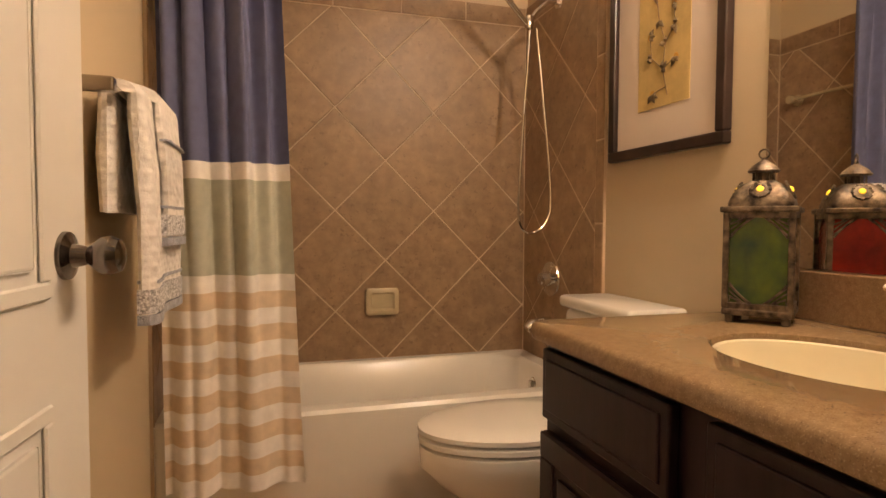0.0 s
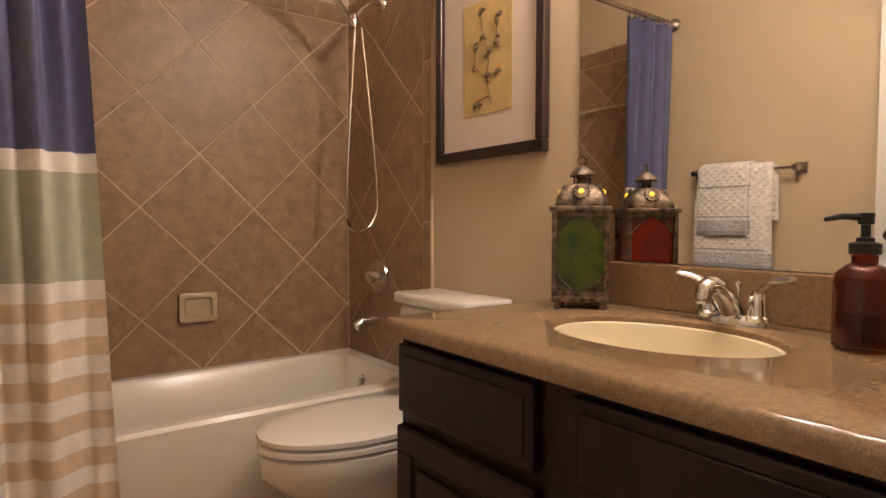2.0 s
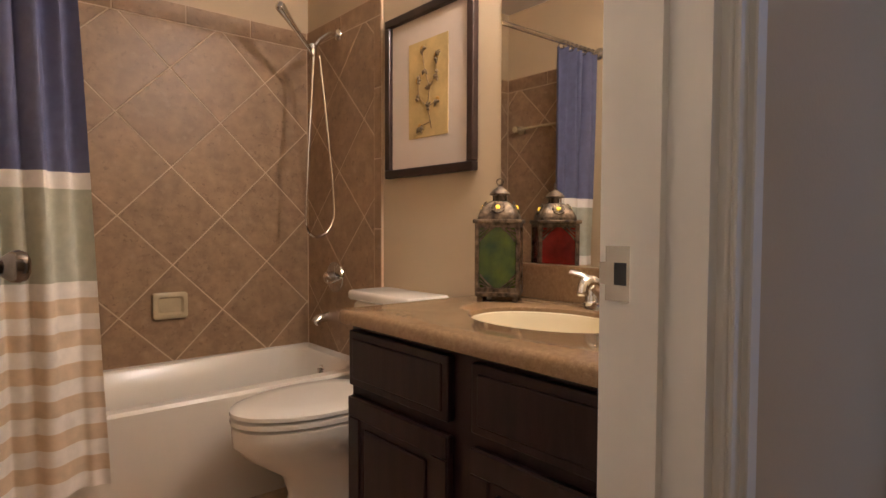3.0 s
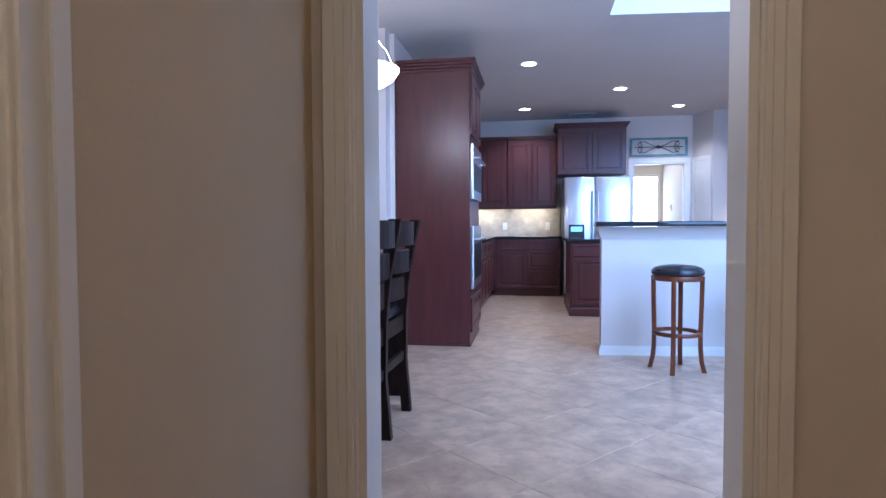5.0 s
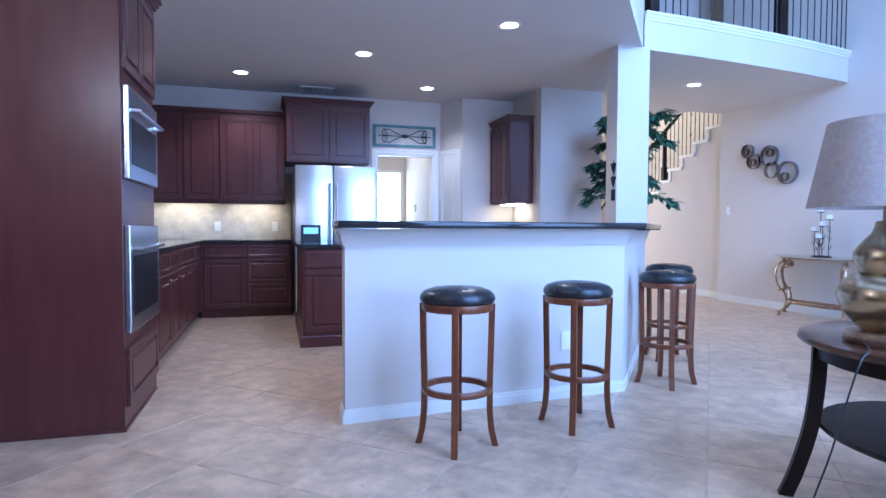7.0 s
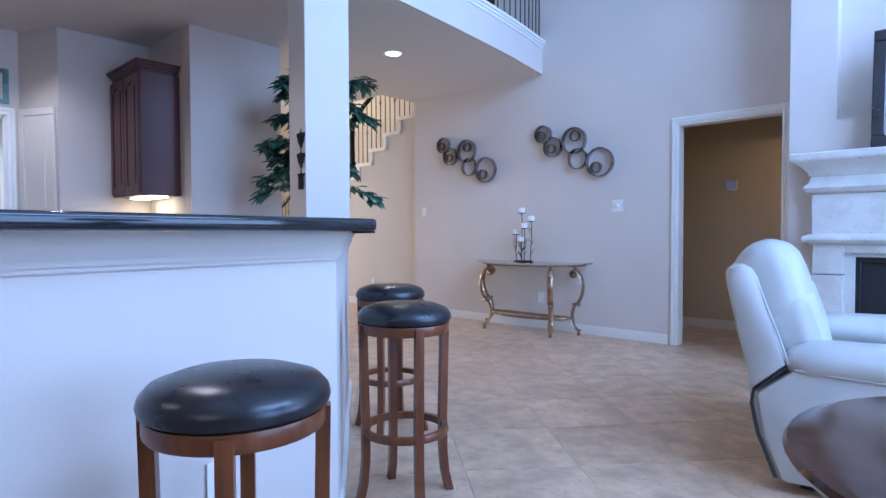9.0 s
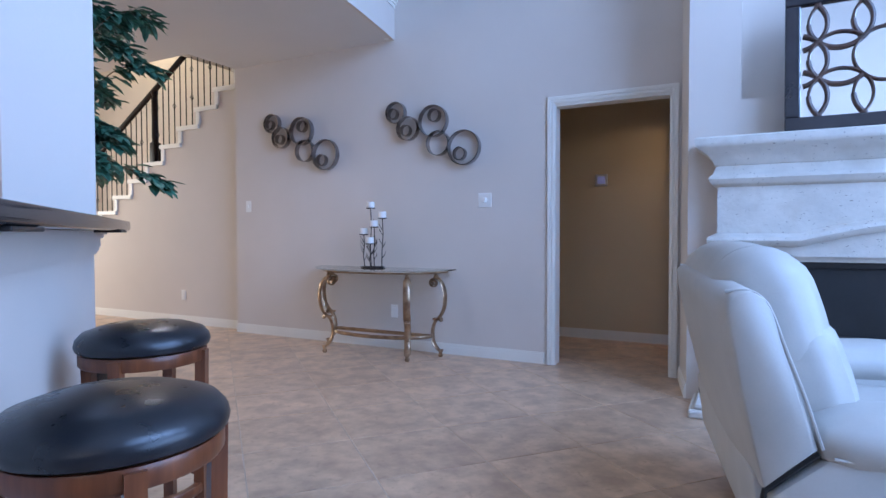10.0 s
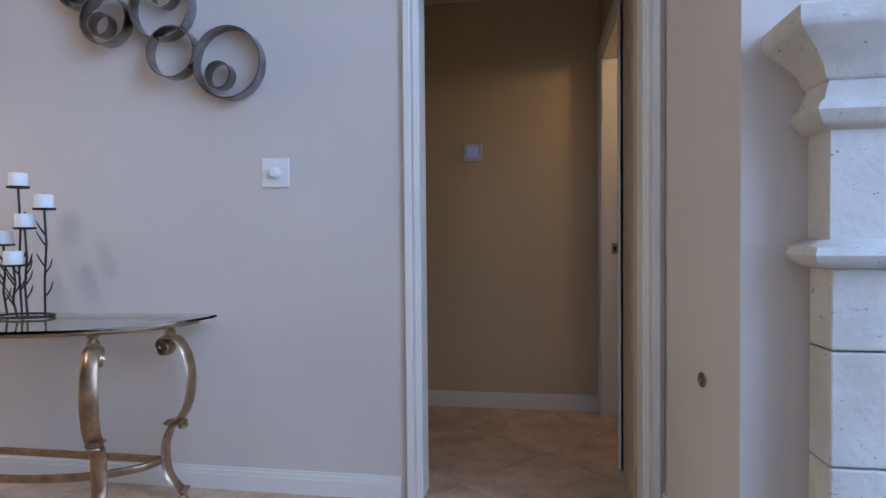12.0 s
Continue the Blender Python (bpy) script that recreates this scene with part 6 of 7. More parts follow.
def make_fireplace():
    f = thing("fireplace", "carved pale limestone fireplace surround with mantel shelf", "fireplace")
    x0, x1 = 1.75, 4.155
    yb = -6.249
    yf = -6.13
    bm = bm_new()
    profile_band(bm, [(0.0, 1.42), (0.015, 1.43), (0.025, 1.455), (0.05, 1.485), (0.085, 1.51), (0.105, 1.525), (0.112, 1.532), (0.115, 1.545), (0.115, 1.575), (0.105, 1.583), (0.0, 1.583)], x0 - 0.15, x1, yf)
    part("mantel_shelf", bm, LIMESTONE, f, smooth=True)
    bm = bm_new()
    profile_band(bm, [(0.0, 1.30), (0.012, 1.305), (0.03, 1.32), (0.045, 1.345), (0.04, 1.36), (0.02, 1.375), (0.012, 1.40), (0.0, 1.43)], x0, x1, yf)
    part("upper_moulding", bm, LIMESTONE, f, smooth=True)
    mid = (x0 + x1) / 2
    flat = Matrix.Rotation(radians(90), 4, "X")

    def rise(x):
        d = abs(x - mid) / (x1 - mid - 0.42)
        return 0.125 * (1 - d ** 1.7) if d < 1 else 0.0

    xs = [x0, 2.62, 3.29, x1]
    for a, b in zip(xs, xs[1:]):
        bm = bm_new()
        ws = [a + 0.003 + (b - a - 0.006) * k / 12 for k in range(13)]
        add_prism(bm, [(w, 1.03 + rise(w)) for w in ws] + [(b - 0.003, 1.30), (a + 0.003, 1.30)], -yf, -yb, flat)
        part("frieze_stone", bm, LIMESTONE, f)
    bm = bm_new()
    add_box(bm, x0, x1 - 0.01, yb, yf - 0.012, 1.02, 1.31)
    part("backing", bm, LIMESTONE, f)
    bm = bm_new()
    low = [(0.0, 0.955), (0.02, 0.96), (0.045, 0.975), (0.052, 0.99), (0.045, 1.01), (0.02, 1.022), (0.0, 1.03)]
    stations = [x0 + (x1 - x0) * k / 40 for k in range(41)]
    rows = [[bm.verts.new((x + (o if k == 40 else -o if k == 0 else 0), yf + o, z + rise(x))) for o, z in low] for k, x in enumerate(stations)]
    rows = [[bm.verts.new((x0 - o, yb, z)) for o, z in low]] + rows + [[bm.verts.new((x1 + o, yb, z)) for o, z in low]]
    for a, b in zip(rows, rows[1:]):
        for k in range(len(low) - 1):
            bm.faces.new((a[k], a[k + 1], b[k + 1], b[k]))
    part("lower_moulding", bm, LIMESTONE, f, smooth=True)
    # lintel under the rising moulding
    bm = bm_new()
    xa, xb = 1.98, 3.965
    ws = [xa + (xb - xa) * k / 16 for k in range(17)]
    add_prism(bm, [(xa, 0.90), (xb, 0.90)] + [(w, 1.02 + rise(w)) for w in reversed(ws)], -yf + 0.006, -yb, flat)
    part("lintel", bm, LIMESTONE, f)
    for a, b in ((3.965, 4.148), (1.765, 1.98)):
        for z0, z1 in ((0.13, 0.45), (0.455, 0.745), (0.75, 0.955)):
            bm = bm_new()
            add_box(bm, a, b, yb, yf, z0, z1, 0.005)
            part("stone_block", bm, LIMESTONE, f)
        bm = bm_new()
        for e, z0, z1 in ((0.05, 0.08, 0.19), (0.035, 0.19, 0.23), (0.018, 0.23, 0.26)):
            add_box(bm, a - e, b + e, yb, yf + e, z0, z1, 0.008)
        part("plinth", bm, LIMESTONE, f)
    bm = bm_new()
    for a, b, z0, z1 in ((1.98, 2.06, 0.08, 0.96), (3.905, 3.965, 0.08, 0.96), (2.06, 3.905, 0.87, 0.96), (2.06, 3.905, 0.08, 0.43)):
        add_box(bm, a, b, yb, yf - 0.04, z0, z1, 0.003)
    part("inner_surround", bm, LIMESTONE, f)
    bm = bm_new()
    add_box(bm, 2.06, 3.905, -6.248, -6.21, 0.43, 0.87)
    fb = part("firebox", bm, FIREBLACK, f, "black metal firebox")
    bm = bm_new()
    for a, b, z0, z1 in ((2.06, 3.905, 0.835, 0.87), (2.06, 3.905, 0.43, 0.46), (2.06, 2.09, 0.46, 0.835), (3.875, 3.905, 0.46, 0.835)):
        add_box(bm, a, b, -6.209, -6.19, z0, z1, 0.003)
    part("frame", bm, BLACKP, fb)
    bm = bm_new()
    for a, b, c, z0, z1 in ((1.60, 4.28, -5.84, 0.0, 0.045), (1.63, 4.25, -5.87, 0.045, 0.075)):
        add_box(bm, a, b, yb, c, z0, z1, 0.012)
    part("hearth", bm, LIMESTONE, f)
    # framed mirror leaning on the shelf
    m = thing("mantel_mirror", "dark wood framed mirror with interlaced circle fretwork", "mirror", pose(3.36, -6.06, 1.587, 7, 0, 0))
    w, h, fw = 0.92, 0.78, 0.075
    bm = bm_new()
    for a0, a1, b0, b1 in ((-w / 2, w / 2, 0, fw), (-w / 2, w / 2, h - fw, h), (-w / 2, -w / 2 + fw, fw, h - fw), (w / 2 - fw, w / 2, fw, h - fw)):
        add_box(bm, a0, a1, -0.035, 0.0, b0, b1, 0.008)
    part("frame", bm, GLOSSB, m)
    bm = bm_new()
    add_box(bm, -w / 2 + fw, w / 2 - fw, -0.03, -0.022, fw, h - fw)
    part("mirror_glass", bm, MIRROR, m)
    lim, zc, r, gap = w / 2 - fw + 0.004, h / 2, 0.145, 0.203
    for ix in (-2, -1, 0, 1, 2):
        for iz in (-1, 0, 1):
            arc = []
            arcs = [arc]
            for q in range(57):
                a = 2 * math.pi * q / 56
                px, pz = ix * gap + r * math.cos(a), iz * gap + r * math.sin(a)
                inside = abs(px) < lim and abs(pz) < h / 2 - fw + 0.004 and (ix == iz == 0 or math.hypot(px, pz) > r - 0.004)
                if inside:
                    arc.append((px, -0.014, zc + pz))
                elif arc:
                    arc = []
                    arcs.append(arc)
            bm = bm_new()
            for pts in arcs:
                if len(pts) > 2:
                    add_tube(bm, pts, 0.01, 6, flat=(0.008, 0.0135))
            part("fret_ring", bm, FRETW, m)


def scroll(cx, cz, r0, r1, a0, turns, n=26):
    return [(cx + (r0 + (r1 - r0) * i / n) * math.cos(a0 + turns * 2 * math.pi * i / n), cz + (r0 + (r1 - r0) * i / n) * math.sin(a0 + turns * 2 * math.pi * i / n)) for i in range(n + 1)]


def make_console():
    c = thing("console_table", "antique gold metal console table with glass top", "table", pose(6.862, SW + 0.02, 0))
    n = 40
    bm = bm_new()
    half = [(0.70 * math.cos(math.pi * i / n), 0.02 + 0.50 * math.sin(math.pi * i / n)) for i in range(n + 1)]
    add_prism(bm, half, 0.722, 0.732)
    part("glass_top", bm, CLEARG, c, "clear half round glass top")
    bm = bm_new()
    add_tube(bm, [(0.62 * math.cos(math.pi * i / n), 0.03 + 0.42 * math.sin(math.pi * i / n), 0.706) for i in range(n + 1)], 0.01, 8, flat=(0.012, 0.009))
    add_tube(bm, [(-0.62, 0.03, 0.706), (0.62, 0.03, 0.706)], 0.01, 8, flat=(0.012, 0.009))
    part("top_rail", bm, BRONZE, c, smooth=True)
    for bx, by, ang in ((0.53, 0.12, 5), (-0.56, 0.12, 175), (-0.43, 0.37, 118), (0.36, 0.38, 65)):
        L = Matrix.Translation((bx, by, 0)) @ Matrix.Rotation(radians(ang), 4, "Z")
        upper = [(-0.024, 0.652), (0.006, 0.657), (0.038, 0.644), (0.070, 0.602), (0.088, 0.54), (0.090, 0.47), (0.074, 0.395), (0.046, 0.345), (0.012, 0.318), (-0.020, 0.316)]
        lower = [(0.052, 0.322), (0.022, 0.316), (-0.008, 0.290), (-0.030, 0.235), (-0.034, 0.175), (-0.022, 0.115), (0.006, 0.075), (0.036, 0.054), (0.056, 0.056)]
        bm = bm_new()
        for prof, wide in ((upper, 0.030), (lower, 0.027)):
            add_tube(bm, [L @ Vector((p.x, 0, p.z)) for p in smooth_pts([(x, 0, z) for x, z in prof])], 0.012, 8, flat=(wide, 0.0105))
        add_tube(bm, [L @ Vector((x, 0, z)) for x, z in scroll(-0.020, 0.616, 0.040, 0.010, radians(90), 1.55)], 0.009, 8, flat=(0.024, 0.006))
        add_tube(bm, [L @ Vector((x, 0, z)) for x, z in scroll(0.052, 0.308, 0.014, 0.005, radians(90), 0.9, 14)], 0.007, 6, flat=(0.020, 0.005))
        leg = part("leg", bm, BRONZE, c, smooth=True)
        bm = bm_new()
        add_lathe(bm, [(0.012, 0.0), (0.019, 0.008), (0.021, 0.02), (0.012, 0.032), (0.018, 0.040), (0.016, 0.052), (0.008, 0.058)], 14, L @ pose(0.044, 0, 0))
        part("foot", bm, BRONZE, leg, smooth=True)
        bm = bm_new()
        add_lathe(bm, [(0.010, 0.655), (0.020, 0.662), (0.022, 0.675), (0.012, 0.69), (0.02, 0.697), (0.02, 0.70)], 14, L @ pose(0.0, 0, 0))
        part("collar", bm, BRONZE, leg, smooth=True)
    bm = bm_new()
    add_tube(bm, [(-0.52, 0.13, 0.168), (0.49, 0.13, 0.168)], 0.01, 8, flat=(0.012, 0.016))
    add_tube(bm, [(-0.015 + 0.505 * math.cos(math.pi * i / 20), 0.13 + 0.245 * math.sin(math.pi * i / 20), 0.168) for i in range(21)], 0.01, 8, flat=(0.012, 0.016))
    part("stretcher", bm, BRONZE, c, smooth=True)
    # candle holder
    h = thing("candle_holder", "black iron twig candle holder with five cups", "candle holder", pose(6.902, SW + 0.19, 0.733))
    bm = bm_new()
    add_tube(bm, [(0.115 * math.cos(a), 0.07 * math.sin(a), 0.006) for a in [2 * math.pi * k / 24 for k in range(24)]], 0.005, 6, closed=True)
    rb = random.Random(8)
    cups = [(0.02, 0.0, 0.515), (-0.115, 0.02, 0.425), (0.095, 0.0, 0.285), (-0.035, 0.03, 0.350), (-0.015, 0.065, 0.205)]
    for x, y, z in cups:
        add_tube(bm, [(x * 0.9, y * 0.8, 0.006), (x + 0.006, y, z * 0.35), (x - 0.006, y, z * 0.7), (x, y, z)], 0.0045, 6)
        for k in range(5):
            zz = z * rb.uniform(0.15, 0.85)
            sx = rb.choice((-1, 1))
            add_tube(bm, [(x, y, zz), (x + sx * 0.02, y, zz + 0.025), (x + sx * 0.035, y + 0.005, zz + 0.055)], [0.0035, 0.003, 0.0018], 5)
    part("twig_frame", bm, IRON, h)
    for x, y, z in cups:
        bm = bm_new()
        add_lathe(bm, [(0.0, z), (0.038, z + 0.002), (0.041, z + 0.010), (0.038, z + 0.010), (0.0, z + 0.006)], 20, pose(x, y, 0), cap=False)
        cp = part("cup", bm, IRON, h)
        cd = thing("candle", "white pillar candle in an iron cup", "candle", pose(6.902 + x, SW + 0.19 + y, 0.733 + z + 0.007), "pillar candles")
        bm = bm_new()
        add_lathe(bm, [(0.032, 0), (0.033, 0.003), (0.033, 0.053), (0.030, 0.056), (0.010, 0.051), (0.0, 0.051)], 22, cap=False)
        part("wax", bm, WAX, cd, smooth=True)
        bm = bm_new()
        add_tube(bm, [(0, 0, 0.050), (0.001, 0, 0.062)], 0.0012, 5)
        part("wick", bm, BLACKP, cd)


def make_rings(x, z, s):
    a = thing("ring_wall_art", "dark metal wall art of interlocking rings", "wall art", pose(x, SW, z), "metal ring sculptures")
    rings = [(0.33, 0.145, 0.095, 0), (0.20, -0.005, 0.105, 0), (-0.045, 0.04, 0.135, 0), (-0.10, -0.155, 0.105, 0), (-0.335, -0.205, 0.145, 0)]
    inner = [(0.355, 0.135, 0.048), (0.225, -0.02, 0.05), (-0.06, 0.085, 0.055), (-0.30, -0.255, 0.055)]
    for k, (cx, cz, r) in enumerate([q[:3] for q in rings] + inner):
        d = 0.055 if k < 5 else 0.05
        y0 = 0.001 + 0.016 * (k % 2) if k < 5 else 0.012
        cx, cz, r = cx * s, cz * s, r * s
        bm = bm_new()
        n = 40
        g = []
        for i in range(n):
            t = 2 * math.pi * i / n
            g.append([bm.verts.new((cx + rr * math.cos(t), yy, cz + rr * math.sin(t))) for rr, yy in ((r, y0), (r, y0 + d), (r - 0.005, y0 + d), (r - 0.005, y0))])
        for i in range(n):
            p, q = g[i], g[(i + 1) % n]
            for j in range(4):
                bm.faces.new((p[j], p[(j + 1) % 4], q[(j + 1) % 4], q[j]))
        part("ring", bm, RINGM, a, smooth=True)


def blob(bm, x0, x1, y0, y1, z0, z1, r, m=None, puff=0.0):
    """A padded cushion: a rounded box with bulging faces."""
    sub = bmesh.new()
    bmesh.ops.create_cube(sub, size=1.0)
    bmesh.ops.subdivide_edges(sub, edges=sub.edges[:], cuts=9, use_grid_fill=True)
    sx, sy, sz = (x1 - x0) / 2, (y1 - y0) / 2, (z1 - z0) / 2
    for v in sub.verts:
        p = Vector((v.co.x * 2 * sx, v.co.y * 2 * sy, v.co.z * 2 * sz))
        core = Vector((max(-sx + r, min(sx - r, p.x)), max(-sy + r, min(sy - r, p.y)), max(-sz + r, min(sz - r, p.z))))
        d = p - core
        if d.length > 1e-6:
            p = core + d.normalized() * r
        u, w, q = p.x / sx, p.y / sy, p.z / sz
        bulge = puff * (1 - u * u) * (1 - w * w) if abs(q) > 0.7 else puff * 0.5 * (1 - q * q)
        wr = 0.004 * noise.noise(Vector((p.x * 9, p.y * 9, p.z * 9)))
        p = p + Vector((u * bulge * (abs(u) > 0.7), w * bulge * (abs(w) > 0.7), q * bulge * (abs(q) > 0.7))) + d.normalized() * wr if d.length > 1e-6 else p
        v.co = p + Vector(((x0 + x1) / 2, (y0 + y1) / 2, (z0 + z1) / 2))
    merge(bm, sub, m)


def make_recliner():
    r = thing("recliner", "white leather recliner with padded back and stitched seams", "armchair", pose(3.76, -4.604, 0, 0, 0, 10.4))
    # faces -x; back towards +x
    bm = bm_new()
    blob(bm, -0.50, 0.20, -0.37, 0.37, 0.18, 0.47, 0.07, puff=0.02)
    part("seat", bm, WHITEL, r, smooth=True)
    side = Matrix.Rotation(radians(90), 4, "X")
    # back shell: a leaning slab with rounded shoulders
    prof = [(0.305, 0.41), (0.178, 0.515), (0.215, 0.63), (0.262, 0.76), (0.290, 0.85), (0.312, 0.885), (0.345, 0.902), (0.385, 0.898), (0.408, 0.875), (0.405, 0.83), (0.365, 0.64)]
    bm = bm_new()
    loops = []
    for u in (-1, -0.995, -0.98, -0.955, -0.92, -0.87, -0.6, -0.3, 0, 0.3, 0.6, 0.87, 0.92, 0.955, 0.98, 0.995, 1):
        e = max(0.0, (abs(u) - 0.87) / 0.13)
        q = 1 - math.sqrt(max(0.0, 1 - e * e))
        k = 1 - 0.22 * q
        cx, cz = 0.30, 0.66
        loops.append([(cx + (x - cx) * k + 0.022 * (1 - u * u), 0.612 * u, cz + (z - cz) * (1 - 0.05 * q) + 0.012 * (1 - u * u) * (z > 0.8)) for x, z in prof])
    add_loft(bm, loops, True, True)
    part("back_shell", bm, WHITEL, r, smooth=True).data.set_sharp_from_angle(angle=radians(75))
    for s in (-1, 1):
        bm = bm_new()
        add_tube(bm, smooth_pts([(0.181, s * 0.602, 0.522), (0.217, s * 0.604, 0.635), (0.264, s * 0.604, 0.763), (0.294, s * 0.603, 0.848), (0.318, s * 0.60, 0.882), (0.350, s * 0.598, 0.896), (0.395, s * 0.598, 0.892)], 5), 0.0045, 6)
        part("piping", bm, WHITEL, r, smooth=True)
    tilt = Matrix.Translation((0.125, 0, 0.47)) @ Matrix.Rotation(radians(17), 4, "Y")
    bm = bm_new()
    blob(bm, -0.11, 0.12, -0.47, 0.47, -0.02, 0.36, 0.09, tilt, puff=0.03)
    part("back_cushion", bm, WHITEL, r, smooth=True)
    bm = bm_new()
    blob(bm, -0.10, 0.15, -0.48, 0.48, 0.16, 0.545, 0.115, tilt, puff=0.02)
    part("head_cushion", bm, WHITEL, r, smooth=True)
    for s in (-1, 1):
        bm = bm_new()
        pts = [(-0.102, 0.20), (-0.108, 0.32), (-0.100, 0.42), (-0.072, 0.505), (0.0, 0.548), (0.075, 0.540), (0.130, 0.485)]
        add_tube(bm, [tilt @ Vector((p.x, p.y, p.z)) for p in smooth_pts([(x, s * 0.34, z) for x, z in pts], 4)], 0.006, 6)
        part("piping", bm, WHITEL, r, "stitched seam", True)
    for s in (-1, 1):
        bm = bm_new()
        blob(bm, -0.62, 0.185, s * 0.49 - 0.125, s * 0.49 + 0.125, 0.46, 0.595, 0.066, puff=0.02)
        part("arm_pad", bm, WHITEL, r, smooth=True)
        bm = bm_new()
        add_tube(bm, [(x, s * 0.612, 0.505 - 0.02 * math.sin(math.pi * (x + 0.6) / 0.76)) for x in [-0.60 + 0.76 * i / 12 for i in range(13)]], 0.004, 6)
        part("piping", bm, WHITEL, r, smooth=True)
        bm = bm_new()
        add_prism(bm, [(-0.60, 0.05), (0.20, 0.05), (0.265, 0.22), (0.292, 0.395), (0.165, 0.50), (-0.60, 0.50)], s * 0.49 - 0.115, s * 0.49 + 0.115, side, 0.02)
        part("arm_panel", bm, WHITEL, r, smooth=True)
        bm = bm_new()
        add_box(bm, -0.1615, -0.1585, s * 0.6035, s * 0.6065, 0.07, 0.49)
        part("seam", bm, BLACKP, r, "dark seam")
        # black tube stands in for the shaded gap between back and arm
        bm = bm_new()
        add_tube(bm, [(0.185, s * 0.59, 0.508), (0.30, s * 0.59, 0.405), (0.308, s * 0.585, 0.35), (0.285, s * 0.585, 0.23), (0.22, s * 0.585, 0.06)], 0.008, 6)
        part("dark_gap", bm, BLACKP, r, "black strip standing in for the dark gap")
    bm = bm_new()
    add_prism(bm, [(0.15, 0.06), (0.235, 0.06), (0.30, 0.22), (0.325, 0.43), (0.25, 0.45), (0.15, 0.40)], -0.565, 0.565, side, 0.015)
    part("rear_panel", bm, WHITEL, r, smooth=True)
    bm = bm_new()
    blob(bm, -0.62, -0.48, -0.36, 0.36, 0.08, 0.44, 0.05, puff=0.015)
    part("footrest", bm, WHITEL, r, smooth=True)
    bm = bm_new()
    add_box(bm, -0.50, 0.14, -0.50, 0.50, 0.0, 0.10, 0.01)
    part("base", bm, BLACKP, r)


def make_side_table():
    t = thing("end_table", "round dark wood end table with curved legs", "table", pose(3.03, -2.80, 0, 0, 0, 0.7))
    bm = bm_new()
    add_lathe(bm, [(0.0, 0.616), (0.52, 0.616), (0.54, 0.622), (0.547, 0.633), (0.54, 0.645), (0.52, 0.65), (0.0, 0.65)], 56, cap=False)
    part("tabletop", bm, mat("end_table_top", (0.070, 0.026, 0.014), 0.16, var=0.2, scale=5, bscale=30, stretch=(0.8, 6, 6)), t, smooth=True)
    bm = bm_new()
    add_lathe(bm, [(0.455, 0.614), (0.485, 0.614), (0.485, 0.56), (0.455, 0.56), (0.455, 0.614)], 48, cap=False)
    part("apron", bm, DARKW, t, smooth=True)
    for k in range(4):
        a = radians(50 + 90 * k)
        rot = Matrix.Rotation(a, 4, "Z")
        bm = bm_new()
        pts = smooth_pts([(0.475, 0, 0.614), (0.480, 0, 0.46), (0.500, 0, 0.28), (0.545, 0, 0.10), (0.580, 0, 0.0)], 4)
        for p, q in zip(pts, pts[1:]):
            v = [bm.verts.new(rot @ Vector((w.x + dx, dy, w.z))) for w in (p, q) for dx, dy in ((-0.028, -0.02), (0.022, -0.02), (0.022, 0.02), (-0.028, 0.02))]
            for f in ((0, 1, 5, 4), (1, 2, 6, 5), (2, 3, 7, 6), (3, 0, 4, 7)):
                bm.faces.new([v[i] for i in f])
        bmesh.ops.remove_doubles(bm, verts=bm.verts[:], dist=0.0005)
        bmesh.ops.holes_fill(bm, edges=bm.edges[:], sides=4)
        part("leg", bm, DARKW, t)
    bm = bm_new()
    add_lathe(bm, [(0.0, 0.285), (0.465, 0.285), (0.475, 0.295), (0.465, 0.305), (0.0, 0.305)], 40, cap=False)
    part("lower_shelf", bm, DARKW, t)
    L = thing("table_lamp", "brass gourd table lamp with beige linen shade", "lamp", pose(3.12, -2.48, 0.651) @ Matrix.Diagonal((0.95, 0.95, 0.95, 1)))
    bm = bm_new()
    add_lathe(bm, [(0.0, 0.0), (0.125, 0.0), (0.128, 0.004), (0.128, 0.024), (0.12, 0.028), (0.118, 0.044), (0.0, 0.046)], 28, cap=False)
    part("foot", bm, BRONZE, L, smooth=True)
    bm = bm_new()
    add_lathe(bm, [(0.07, 0.045), (0.08, 0.055), (0.12, 0.10), (0.150, 0.15), (0.155, 0.18), (0.145, 0.215), (0.112, 0.25), (0.085, 0.265), (0.088, 0.278), (0.104, 0.305), (0.103, 0.34), (0.078, 0.375), (0.048, 0.41), (0.038, 0.435), (0.036, 0.455), (0.0, 0.46)], 32, cap=False)
    part("gourd_body", bm, mat("lamp_brass", (0.44, 0.36, 0.24), 0.25, 1.0, var=0.1, scale=8), L, smooth=True)
    bm = bm_new()
    add_lathe(bm, [(0.014, 0.455), (0.014, 0.54), (0.004, 0.55), (0.004, 0.83)], 12)
    part("stem", bm, BRONZE, L, smooth=True)
    bm = bm_new()
    add_lathe(bm, [(0.258, 0.505), (0.26, 0.505), (0.197, 0.825), (0.195, 0.825), (0.258, 0.505)], 48, cap=False)
    part("shade", bm, SHADE, L, "beige linen drum shade", True)
    bm = bm_new()
    pts = smooth_pts([(-0.02, 0.125, 0.02), (-0.08, 0.18, 0.010), (-0.13, 0.24, 0.006), (-0.14, 0.30, -0.04), (-0.10, 0.36, -0.34), (-0.06, 0.40, -0.56), (-0.09, 0.42, -0.668), (-0.25, 0.42, -0.676), (-0.5, 0.35, -0.678)], 6)
    add_tube(bm, pts, 0.0035, 6)
    part("cord", bm, BLACKP, L, "black power cord")


